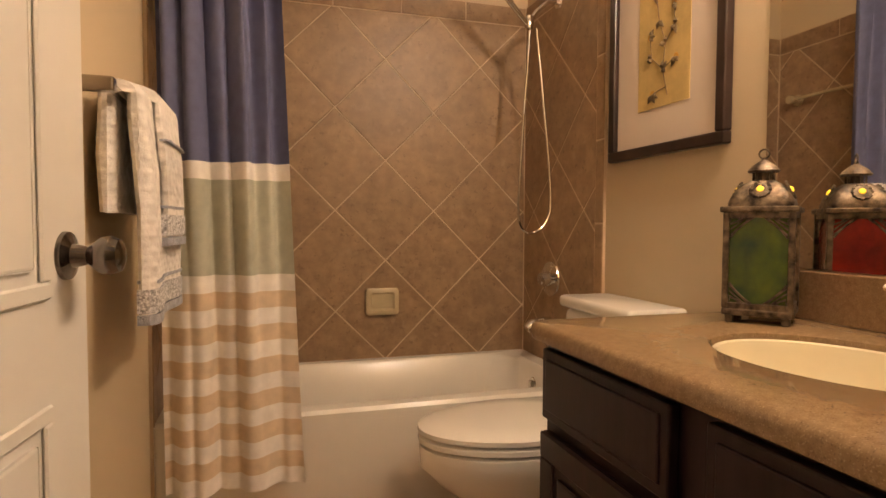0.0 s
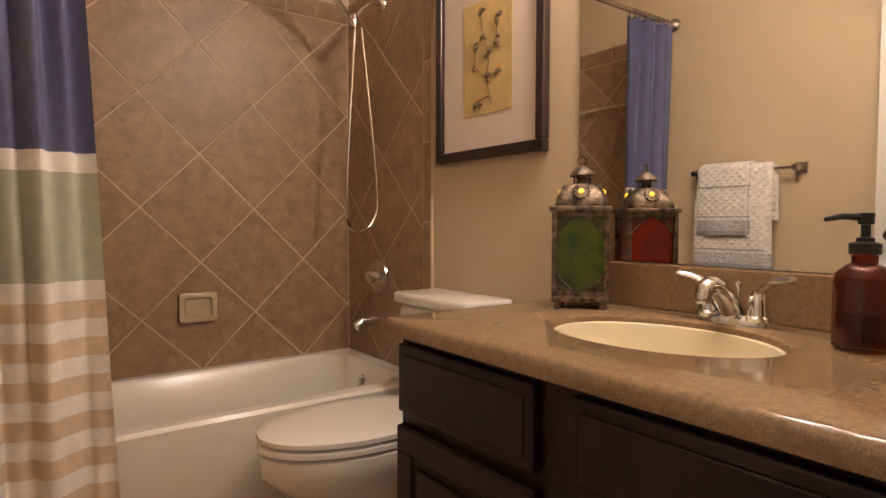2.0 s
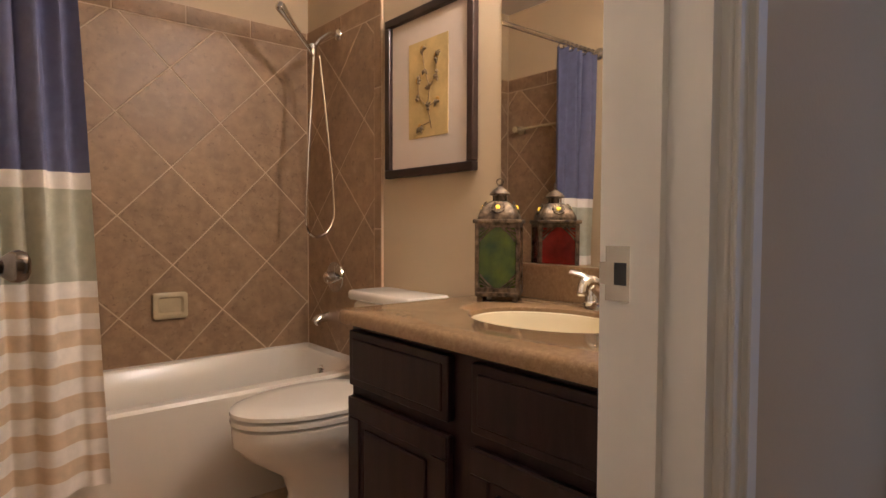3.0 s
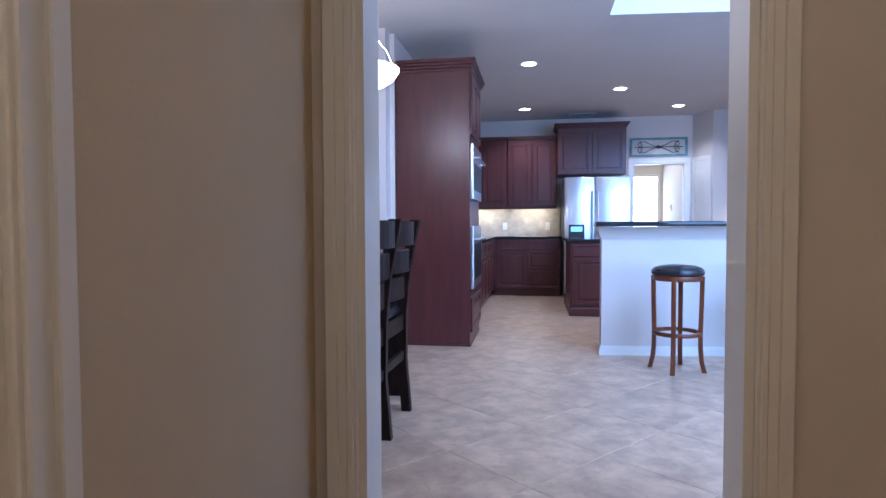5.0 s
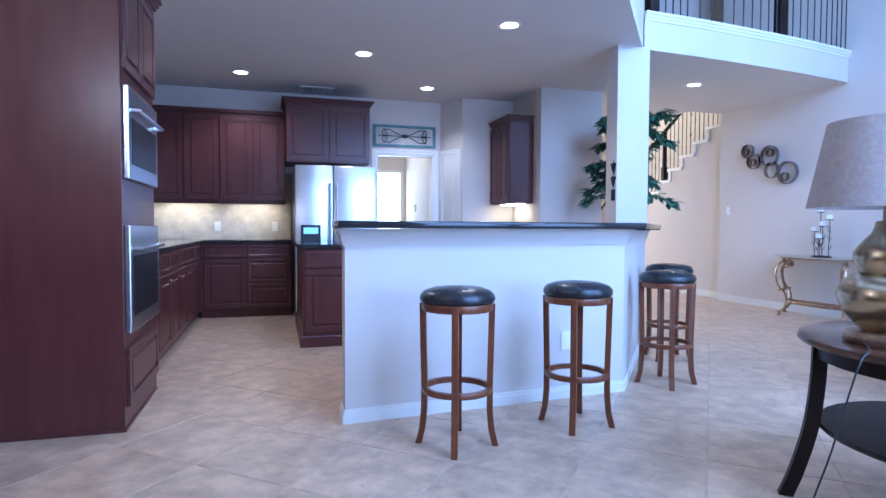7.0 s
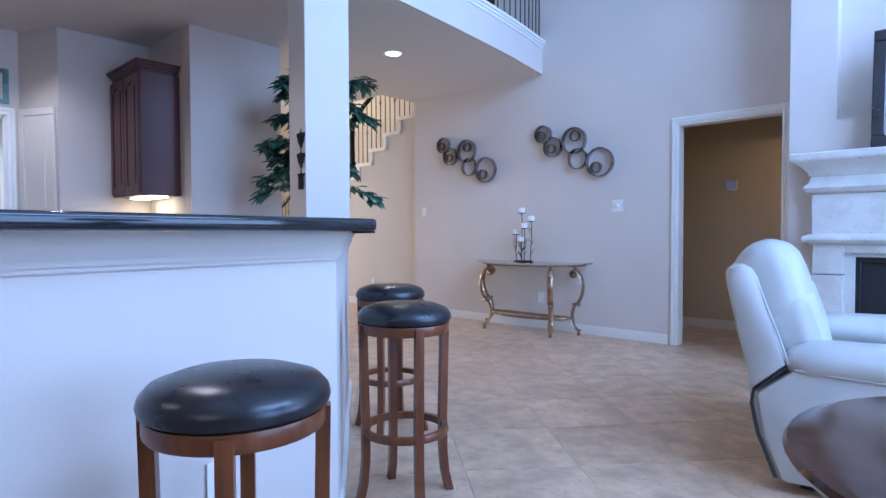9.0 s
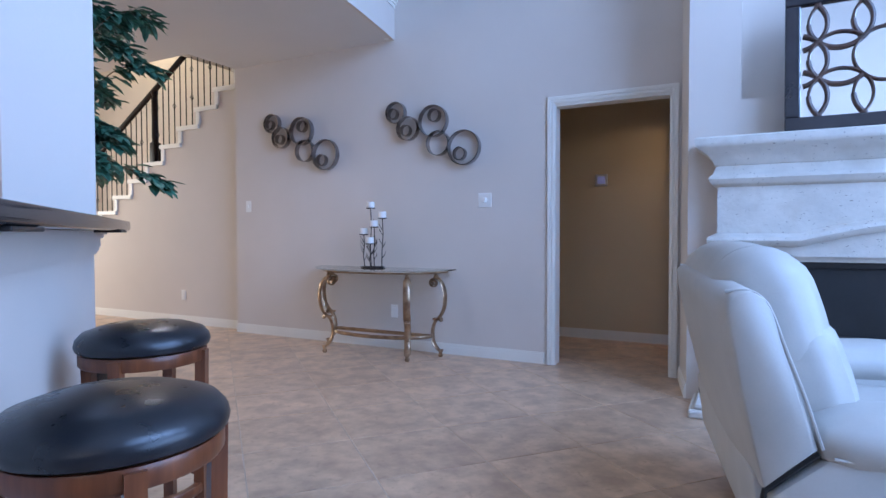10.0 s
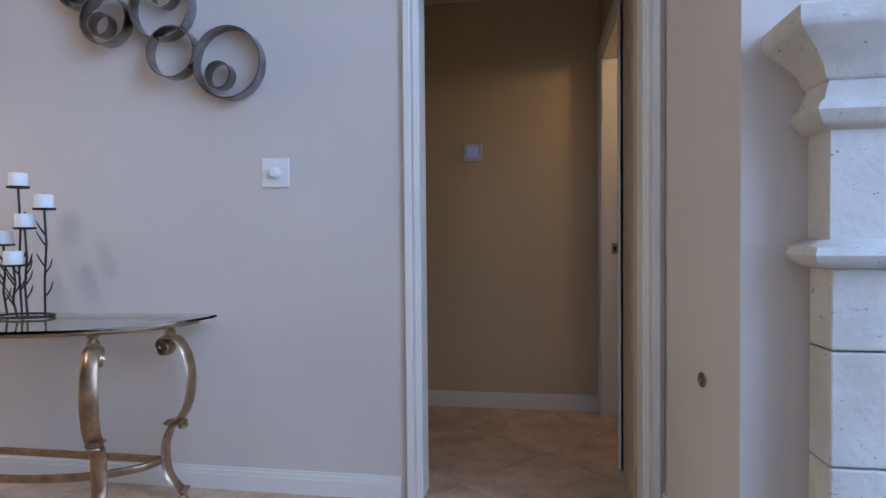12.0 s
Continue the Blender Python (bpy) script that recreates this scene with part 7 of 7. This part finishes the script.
def make_plant():
    p = thing("ficus_plant", "tall artificial ficus tree in a dark pot", "plant", pose(7.42, -4.35, 0))
    bm = bm_new()
    add_lathe(bm, [(0.0, 0.0), (0.12, 0.0), (0.16, 0.28), (0.17, 0.30), (0.155, 0.30), (0.14, 0.26), (0.0, 0.25)], 28, cap=False)
    part("pot", bm, IRON, p, smooth=True)
    rl = random.Random(21)
    bm = bm_new()
    lv = bm_new()
    tips = []
    for k in range(3):
        a = 2.1 * k
        trunk = smooth_pts([(0.02 * math.cos(a), 0.02 * math.sin(a), 0.25), (0.06 * math.cos(a + 1), 0.06 * math.sin(a + 1), 0.7), (0.03 * math.cos(a + 2), 0.03 * math.sin(a + 2), 1.15), (0.08 * math.cos(a + 3), 0.08 * math.sin(a + 3), 1.7), (0.05 * math.cos(a + 4), 0.05 * math.sin(a + 4), 2.2)], 5)
        add_tube(bm, trunk, [0.014 * (1 - 0.7 * i / len(trunk)) for i in range(len(trunk))], 7)
        for j in range(17):
            i = rl.randrange(int(len(trunk) * 0.60), len(trunk))
            b = trunk[i]
            t = rl.uniform(0, 6.28)
            L = rl.uniform(0.18, 0.46) * (1.15 - 0.35 * (b.z - 1.1))
            e = b + Vector((math.cos(t) * L, math.sin(t) * L, rl.uniform(0.0, 0.26)))
            mid = (b + e) / 2 + Vector((0, 0, 0.06))
            br = smooth_pts([tuple(b), tuple(mid), tuple(e), tuple(e + Vector((math.cos(t) * 0.07, math.sin(t) * 0.07, -0.05)))], 4)
            add_tube(bm, br, 0.003, 5)
            tips += [(q, t) for q in br[3:]]
    for q, t in tips:
        for _ in range(6):
            a = t + rl.uniform(-1.5, 1.5)
            d = Vector((math.cos(a), math.sin(a), rl.uniform(-0.75, 0.15))).normalized()
            s = d.cross(Vector((0, 0, 1))).normalized()
            n = s.cross(d)
            L, w = rl.uniform(0.08, 0.13), rl.uniform(0.020, 0.032)
            o = q + Vector((rl.uniform(-0.03, 0.03), rl.uniform(-0.03, 0.03), rl.uniform(-0.03, 0.03)))
            v = [lv.verts.new(z) for z in (o, o + d * L * 0.35 + s * w + n * 0.006, o + d * L * 0.7 + s * w * 0.75, o + d * L - n * 0.012, o + d * L * 0.7 - s * w * 0.75, o + d * L * 0.35 - s * w + n * 0.006, o + d * L * 0.5 - n * 0.004)]
            for x, y in ((0, 1), (1, 2), (2, 3), (3, 4), (4, 5), (5, 0)):
                lv.faces.new((v[6], v[x], v[y]))
    part("trunk", bm, BARK, p)
    me = part("foliage", lv, LEAF, p, "glossy green leaves")


def make_stairs():
    s = thing("staircase", "staircase with white stringer and carpeted treads", "stairs")
    run, rise = 0.30, 0.188
    xb, zb = 11.28, 1.318
    n0 = int(round(zb / rise))
    first_x = xb + run * (n0 - 1)
    yw, yb = STW, -8.09
    tops = [(first_x - run * i, rise * (i + 1)) for i in range(18)]
    for x, z in tops:
        bm = bm_new()
        add_box(bm, x - run - 0.02, x + 0.025, yb, yw + 0.02, z - 0.04, z, 0.006)
        st = part("tread", bm, CARPET, s)
        bm = bm_new()
        add_box(bm, x - 0.02, x, yb, yw, z - rise, z - 0.04)
        part("riser", bm, TRIM, s)
        bm = bm_new()
        add_box(bm, x - run - 0.03, x + 0.03, yw, yw + 0.03, z - 0.045, z + 0.004, 0.005)
        add_box(bm, x - 0.045, x + 0.012, yw, yw + 0.018, z - rise, z - 0.04, 0.003)
        part("bracket", bm, TRIM, s, "white stair end trim")
    bm = bm_new()
    poly = [(first_x, 0.0), (first_x, rise - 0.04)]
    for i in range(1, 18):
        x = first_x - run * i
        poly += [(x, rise * i - 0.04), (x, rise * (i + 1) - 0.04)]
    poly += [(tops[-1][0] - run, rise * 18 - 0.04), (tops[-1][0] - run, 0.0)]
    sub = bm_new()
    add_prism(sub, poly, 0.0, 0.10)
    merge(bm, sub, Matrix.Translation((0, STW, 0)) @ Matrix.Rotation(radians(90), 4, "X"))
    part("stringer_wall", bm, PAINT, s)
    yr = STW - 0.05
    for i, (x, z) in enumerate(tops[1:17]):
        for j in range(3):
            bx = x - 0.05 - j * 0.10
            bm = bm_new()
            add_tube(bm, [(bx, yr, z), (bx, yr, z + 0.78 + j * 0.063)], 0.0065, 6)
            if (i * 3 + j) % 3 == 1:
                for zz in ((0.42,) if i % 2 else (0.30, 0.62)):
                    for k in range(4):
                        a = k * math.pi / 2
                        add_tube(bm, [(bx + 0.018 * math.cos(a + q) * math.sin(math.pi * q / 1.6), yr + 0.018 * math.sin(a + q) * math.sin(math.pi * q / 1.6), z + zz + q * 0.04) for q in (0, 0.4, 0.8, 1.2, 1.6)], 0.003, 5)
            part("baluster", bm, IRON, s)
    bm = bm_new()
    x0, z0 = tops[1]
    x1, z1 = tops[16]
    add_tube(bm, [(x0 + 0.1, yr, z0 + 0.74), (x1 - 0.3, yr, z1 + 0.99)], 0.03, 10, flat=(0.03, 0.035))
    part("handrail", bm, DARKW, s, "dark wood handrail", True)
    for i in (7 - 0, 1):
        x, z = [q for q in tops if abs(q[0] - (10.405 if i == 7 else 12.3)) < 0.16][0] if i == 7 else tops[1]
        bm = bm_new()
        nx = x - 0.10
        add_box(bm, nx - 0.045, nx + 0.045, yr - 0.045, yr + 0.045, z, z + 0.24, 0.006)
        add_lathe(bm, [(0.045, 0.24), (0.03, 0.27), (0.04, 0.31), (0.036, 0.5), (0.028, 0.76), (0.024, 0.8), (0.04, 0.82), (0.04, 0.86), (0.0, 0.88)], 16, pose(nx, yr, z), cap=False)
        part("newel_post", bm, DARKW, s, "dark wood newel post", True)


def make_balcony_rail():
    r = thing("balcony_railing", "iron baluster railing with dark wood rail upstairs", "railing")
    pts = smooth_pts([(x + 0.03, y, 0) for x, y in edge], 8)
    d = 0.0
    last = None
    k = 0
    for i, p in enumerate(pts):
        if last is not None and (p - last).length < 0.085:
            continue
        last = p
        bm = bm_new()
        add_tube(bm, [(p.x, p.y, CZ + 0.352), (p.x, p.y, CZ + 1.36)], 0.007, 6)
        part("baluster", bm, IRON, r)
    for z, fl in ((CZ + 1.38, (0.03, 0.03)),):
        bm = bm_new()
        add_tube(bm, [(p.x, p.y, z) for p in pts], 0.03, 8, flat=fl)
        part("handrail", bm, DARKW, r, smooth=True)
    for i in (2, 26):
        p = pts[i]
        bm = bm_new()
        add_box(bm, p.x - 0.05, p.x + 0.05, p.y - 0.05, p.y + 0.05, CZ + 0.352, CZ + 1.50, 0.006)
        part("newel_post", bm, DARKW, r)


make_fireplace()
make_console()
make_rings(7.885, 1.985, 1.0)
make_rings(6.428, 1.952, 1.0)
make_recliner()
make_side_table()
make_plant()
make_stairs()
make_balcony_rail()

# plates and small wall things
outlet("y", SW, 1, 8.58, 1.315, 0.072, 0.116, "switch")
outlet("y", SW, 1, 5.915, 1.305, 0.118, 0.118, "dimmer")
outlet("y", SW, 1, 6.80, 0.335, 0.072, 0.116, "outlet")
outlet("y", STW + 0.002, 1, 9.75, 0.33, 0.072, 0.116, "outlet")
th = thing("thermostat", "small white thermostat with violet screen", "thermostat", pose(5.245, PB, 1.54))
bm = bm_new()
add_box(bm, -0.057, 0.057, 0.001, 0.02, -0.057, 0.057, 0.005)
part("case", bm, mat("grey_plastic", (0.55, 0.53, 0.54), 0.4), th)
bm = bm_new()
add_box(bm, -0.036, 0.036, 0.019, 0.022, -0.034, 0.034, 0.002)
part("screen", bm, SCREENB, th)
vent_key = thing("gas_key_plate", "small dark metal gas key plate", "gas valve", pose(4.361, -6.47, 0.585, 0, 90, 9.5))
bm = bm_new()
add_lathe(bm, [(0.024, 0.001), (0.022, 0.005), (0.010, 0.006), (0.008, 0.012), (0.0, 0.012)], 18, cap=False)
part("plate", bm, BRONZE, vent_key, smooth=True)
al = thing("alarm_sensor", "small white alarm sensor under the balcony", "sensor", pose(6.84, SW, 2.79))
bm = bm_new()
add_lathe(bm, [(0.0, 0.0), (0.022, 0.004), (0.03, 0.022), (0.02, 0.045), (0.0, 0.05)], 14, pose(0, 0.03, -0.02, -90, 0, 0), cap=False)
add_box(bm, -0.015, 0.015, 0.001, 0.04, -0.03, -0.01)
part("case", bm, WPLATE, al, smooth=True)

# doors beyond the openings
dd = thing("dining_door", "white panel door closed in the dining wall", "door", pose(3.68, NW + 0.05, 0))
bm = bm_new()
add_box(bm, 0.003, 0.897, 0, 0.035, 0.01, 2.035, 0.002, seg=1)
part("leaf", bm, TRIM, dd)
for z0, z1 in ((0.2, 0.85), (1.0, 1.9)):
    for x0, x1 in ((0.12, 0.40), (0.50, 0.78)):
        bm = bm_new()
        add_box(bm, x0, x1, -0.006, 0.001, z0, z1, 0.005)
        part("panel", bm, TRIM, dd)
for z in (0.3, 1.0, 1.75):
    bm = bm_new()
    add_tube(bm, [(0.90, -0.012, z), (0.90, -0.012, z + 0.09)], 0.008, 6)
    part("hinge", bm, IRON, dd)
pd = thing("pantry_door", "white panel pantry door in the diagonal wall", "door", pose(8.906, -2.784, 0, 0, 0, 26.57))
bm = bm_new()
add_box(bm, 0.075, 0.345, 0.003, 0.012, 0.01, 2.03, 0.002, seg=1)
part("leaf", bm, TRIM, pd)
for z0, z1 in ((0.2, 0.85), (1.0, 1.88)):
    bm = bm_new()
    add_box(bm, 0.125, 0.295, 0.011, 0.017, z0, z1, 0.004)
    part("panel", bm, TRIM, pd)
bm = bm_new()
for a0, a1, b0, b1 in ((0.015, 0.07, 0.0, 2.035), (0.35, 0.405, 0.0, 2.035), (0.015, 0.405, 2.036, 2.095)):
    add_box(bm, a0, a1, 0.003, 0.020, b0, b1, 0.003, seg=1)
part("casing", bm, TRIM, pd, "white moulded casing")
sd = thing("passage_door", "white door standing ajar in the passage", "door", pose(4.385, -7.235, 0, 0, 0, 205))
bm = bm_new()
add_box(bm, 0, 0.72, -0.035, 0, 0.01, 2.02, 0.002, seg=1)
part("leaf", bm, TRIM, sd)

# wrought iron transom panel over the back doorway
tp = thing("iron_wall_panel", "teal framed wall panel with iron scrollwork", "wall art", pose(KX, -2.10, 2.275))
bm = bm_new()
for a0, a1, b0, b1 in ((-0.43, 0.43, 0.11, 0.145), (-0.43, 0.43, -0.145, -0.11), (-0.43, -0.39, -0.11, 0.11), (0.39, 0.43, -0.11, 0.11)):
    add_box(bm, -0.02, -0.001, a0, a1, b0, b1, 0.003)
part("frame", bm, TEAL, tp)
bm = bm_new()
add_box(bm, -0.005, -0.001, -0.39, 0.39, -0.11, 0.11)
part("backing", bm, mat("pale_backing_board", (0.55, 0.52, 0.47), 0.8), tp)
bm = bm_new()
for s in (-1, 1):
    for q in (-1, 1):
        add_tube(bm, [(-0.012, s * y, q * z) for y, z in scroll(0.27, 0.045, 0.045, 0.012, radians(200), 1.3)], 0.006, 5)
        add_tube(bm, [(-0.012, 0.0, 0.0), (-0.012, s * 0.10, q * 0.03), (-0.012, s * 0.20, q * 0.085), (-0.012, s * 0.30, q * 0.085)], 0.006, 5)
    add_tube(bm, [(-0.012, 0, 0), (-0.012, s * 0.36, 0)], 0.006, 5)
add_lathe(bm, [(0.03, 0), (0.02, 0.01), (0, 0.012)], 8, pose(-0.012, 0, 0, 0, -90, 0), cap=False)
part("scrollwork", bm, IRON, tp)

# room behind the kitchen with its bright window
wall_run("wall_back_room", "y", 12.1, 0.1, -4.3, 1.2, 0, CZ, [(-2.70, -1.60, 0.75, 2.1)])
wall_run("wall_back_room_side", "x", -2.75, -0.1, KX + 0.12, 12.1, 0, CZ)
wall_run("wall_back_room_far", "x", 1.1, 0.1, KX + 0.12, 12.1, 0, CZ)
bm = bm_new()
add_box(bm, KX + 0.12, 12.2, -2.85, 1.2, CZ - 0.2, CZ - 0.1)
structure(part("ceiling_back_room", bm, CEIL), "beige back room ceiling", "ceiling")
wdw = thing("window_1", "white framed back room window full of daylight", "window", pose(12.1, -2.15, 1.42))
tagged(wdw, kind="structure")
bm = bm_new()
for a0, a1, b0, b1 in ((-0.55, 0.55, 0.63, 0.68), (-0.55, 0.55, -0.67, -0.62), (-0.55, -0.50, -0.62, 0.63), (0.50, 0.55, -0.62, 0.63), (-0.5, 0.5, -0.01, 0.02)):
    add_box(bm, 0.02, 0.06, a0, a1, b0, b1, 0.003)
part("window_frame", bm, TRIM, wdw)
bm = bm_new()
add_box(bm, 0.11, 0.12, -0.55, 0.55, -0.68, 0.68)
part("daylight_backdrop", bm, WINDOWGLOW, wdw)
kp = thing("alarm_keypad", "white alarm keypad on the back room wall", "keypad", pose(11.4, -2.75, 1.40))
bm = bm_new()
add_box(bm, -0.1, 0.1, 0.001, 0.025, -0.06, 0.06, 0.006)
part("case", bm, WPLATE, kp)
bm = bm_new()
add_box(bm, -0.07, 0.03, 0.024, 0.027, 0.0, 0.04, 0.001)
part("display", bm, BLACKP, kp)

bl = thing("back_room_lamp", "lit flush ceiling lamp in the back room", "ceiling lamp", pose(11.0, -2.1, CZ - 0.2))
bm = bm_new()
add_box(bm, -0.1, 0.1, -0.35, 0.35, -0.03, -0.001, 0.006)
part("housing", bm, WPLATE, bl)
bm = bm_new()
add_box(bm, -0.08, 0.08, -0.33, 0.33, -0.045, -0.031, 0.006)
part("diffuser", bm, LAMPON, bl, "bright diffuser")


# ---- tiles: shower walls, then floors ----
def tile_mesh(poly, depth, inset=0.0016):
    """A tile from a flat polygon: its face at z = depth with eased edges."""
    bm = bm_new()
    c = Vector((sum(p[0] for p in poly) / len(poly), sum(p[1] for p in poly) / len(poly), 0))
    lo = [bm.verts.new((p[0], p[1], 0)) for p in poly]
    mid = [bm.verts.new((p[0], p[1], depth - 0.0015)) for p in poly]
    hi = []
    for p in poly:
        d = Vector((p[0], p[1], 0)) - c
        hi.append(bm.verts.new((p[0] - d.normalized().x * 0.0025, p[1] - d.normalized().y * 0.0025, depth)))
    k = len(poly)
    bm.faces.new(hi)
    for i in range(k):
        j = (i + 1) % k
        bm.faces.new((lo[i], lo[j], mid[j], mid[i]))
        bm.faces.new((mid[i], mid[j], hi[j], hi[i]))
    return bm


H, G = 0.2178, 0.0030


def wall_tiles(owner, m, u0, u1, v0, v1, ou, ov):
    """Diagonal tiles on a wall rectangle; m takes (u, v, out) to the world."""
    for i in range(-14, 15):
        for j in range(-14, 15):
            if (i + j) % 2:
                continue
            cu, cv = ou + i * H, ov + j * H
            r = H - G * 1.414
            poly = clip_poly([(cu + r, cv), (cu, cv + r), (cu - r, cv), (cu, cv - r)], u0 + G, u1 - G, v0 + G, v1 - G)
            if len(poly) < 3 or abs(sum(poly[k][0] * poly[(k + 1) % len(poly)][1] - poly[(k + 1) % len(poly)][0] * poly[k][1] for k in range(len(poly)))) < 0.0006:
                continue
            ob = part("tile", tile_mesh(poly, 0.008), WTILE, owner)
            ob.matrix_world = m


def straight_tiles(owner, m, u0, u1, v0, v1, along, length):
    k = max(1, round((u1 - u0 if along == "u" else v1 - v0) / length))
    for i in range(k):
        if along == "u":
            a, b = u0 + (u1 - u0) * i / k, u0 + (u1 - u0) * (i + 1) / k
            r = (a + G, b - G, v0 + G, v1 - G)
        else:
            a, b = v0 + (v1 - v0) * i / k, v0 + (v1 - v0) * (i + 1) / k
            r = (u0 + G, u1 - G, a + G, b - G)
        ob = part("tile", tile_mesh([(r[0], r[2]), (r[1], r[2]), (r[1], r[3]), (r[0], r[3])], 0.009), WTILE, owner)
        ob.matrix_world = m


TILE_TOP, BORDER = 2.0, 0.085
back = Matrix(((1, 0, 0, 0), (0, 0, -1, BY1 - 0.004), (0, 1, 0, 0), (0, 0, 0, 1)))
right = Matrix(((0, 0, -1, BX1 - 0.004), (1, 0, 0, 0), (0, 1, 0, 0), (0, 0, 0, 1)))
left = Matrix(((0, 0, 1, BX0 + 0.004), (1, 0, 0, 0), (0, 1, 0, 0), (0, 0, 0, 1)))
bm = bm_new()
add_box(bm, BX0, BX1, BY1 - 0.0102, BY1 - 0.0005, 0.385, TILE_TOP)
sb = structure(part("wall_tile_back", bm, GROUTW), "shower back wall of diagonal brown ceramic tile", "tiled wall")
wall_tiles(sb, back, BX0 + 0.012, BX1 - 0.012, 0.40, TILE_TOP - BORDER, 0.427, 1.712 - H)
straight_tiles(sb, back, BX0 + 0.012, BX1 - 0.012, TILE_TOP - BORDER, TILE_TOP, "u", 0.31)
for nm, mm, xa, xb, ou in (("wall_tile_right", right, BX1 - 0.0102, BX1 - 0.0005, 2.40), ("wall_tile_left", left, BX0 + 0.0005, BX0 + 0.0102, 2.40)):
    bm = bm_new()
    add_box(bm, xa, xb, 2.045, BY1 - 0.0103, 0.0, TILE_TOP)
    so = structure(part(nm, bm, GROUTW), "shower side wall of diagonal brown ceramic tile", "tiled wall")
    wall_tiles(so, mm, 2.10, BY1 - 0.013, 0.40, TILE_TOP - BORDER, ou, 1.712 - H)
    straight_tiles(so, mm, 2.045, BY1 - 0.013, TILE_TOP - BORDER, TILE_TOP, "u", 0.31)
    straight_tiles(so, mm, 2.045, 2.10, 0.40, TILE_TOP - BORDER, "v", 0.31)

# floor tiles: diagonal, one shared mesh for the tiles nearest the walk, the rest joined
S, ANG = 0.515, radians(-41)
ca, sa = math.cos(ANG), math.sin(ANG)
tm = None
rest = bm_new()
singles = []
for i in range(-40, 41):
    for j in range(-40, 41):
        u, w = 0.22 + (i + 0.5) * S, (j + 0.5) * S + 1.25
        x, y = u * ca - w * sa, u * sa + w * ca
        if not (1.0 < x < 13.9 and -8.3 < y < 2.4):
            continue
        singles.append((math.hypot(max(0, abs(x - 4.2) - 2.6) , max(0, abs(y + 2.6) - 3.6)), x, y))
singles.sort()
r = S / 2 - 0.0028
for k, (d, x, y) in enumerate(singles):
    if k < 290 and x > OX1 - 0.2:
        if tm is None:
            b0 = tile_mesh([(-r, -r), (r, -r), (r, r), (-r, r)], 0.012)
            tm = mesh("tile", b0, FTILE)
        ob = new("tile", tm)
        ob.parent = floor
        ob.matrix_world = pose(x, y, -0.012, 0, 0, math.degrees(ANG) + 90 * (k % 4))
    else:
        merge(rest, tile_mesh([(-r, -r), (r, -r), (r, r), (-r, r)], 0.012), pose(x, y, -0.012, 0, 0, math.degrees(ANG)))
tagged(part("far_tiles", rest, FTILE, floor), kind="stuff")
for i in range(-6, 12):
    for j in range(-6, 12):
        x, y = -1.4 + i * 0.45, -1.0 + j * 0.45
        poly = clip_poly([(x, y), (x + 0.445, y), (x + 0.445, y + 0.445), (x, y + 0.445)], -1.6, 1.1, -1.2, 2.73)
        if len(poly) >= 3 and x < 1.0:
            ob = part("tile", tile_mesh(poly, 0.012), FTILE, floor)
            ob.matrix_world = pose(0, 0, -0.012)
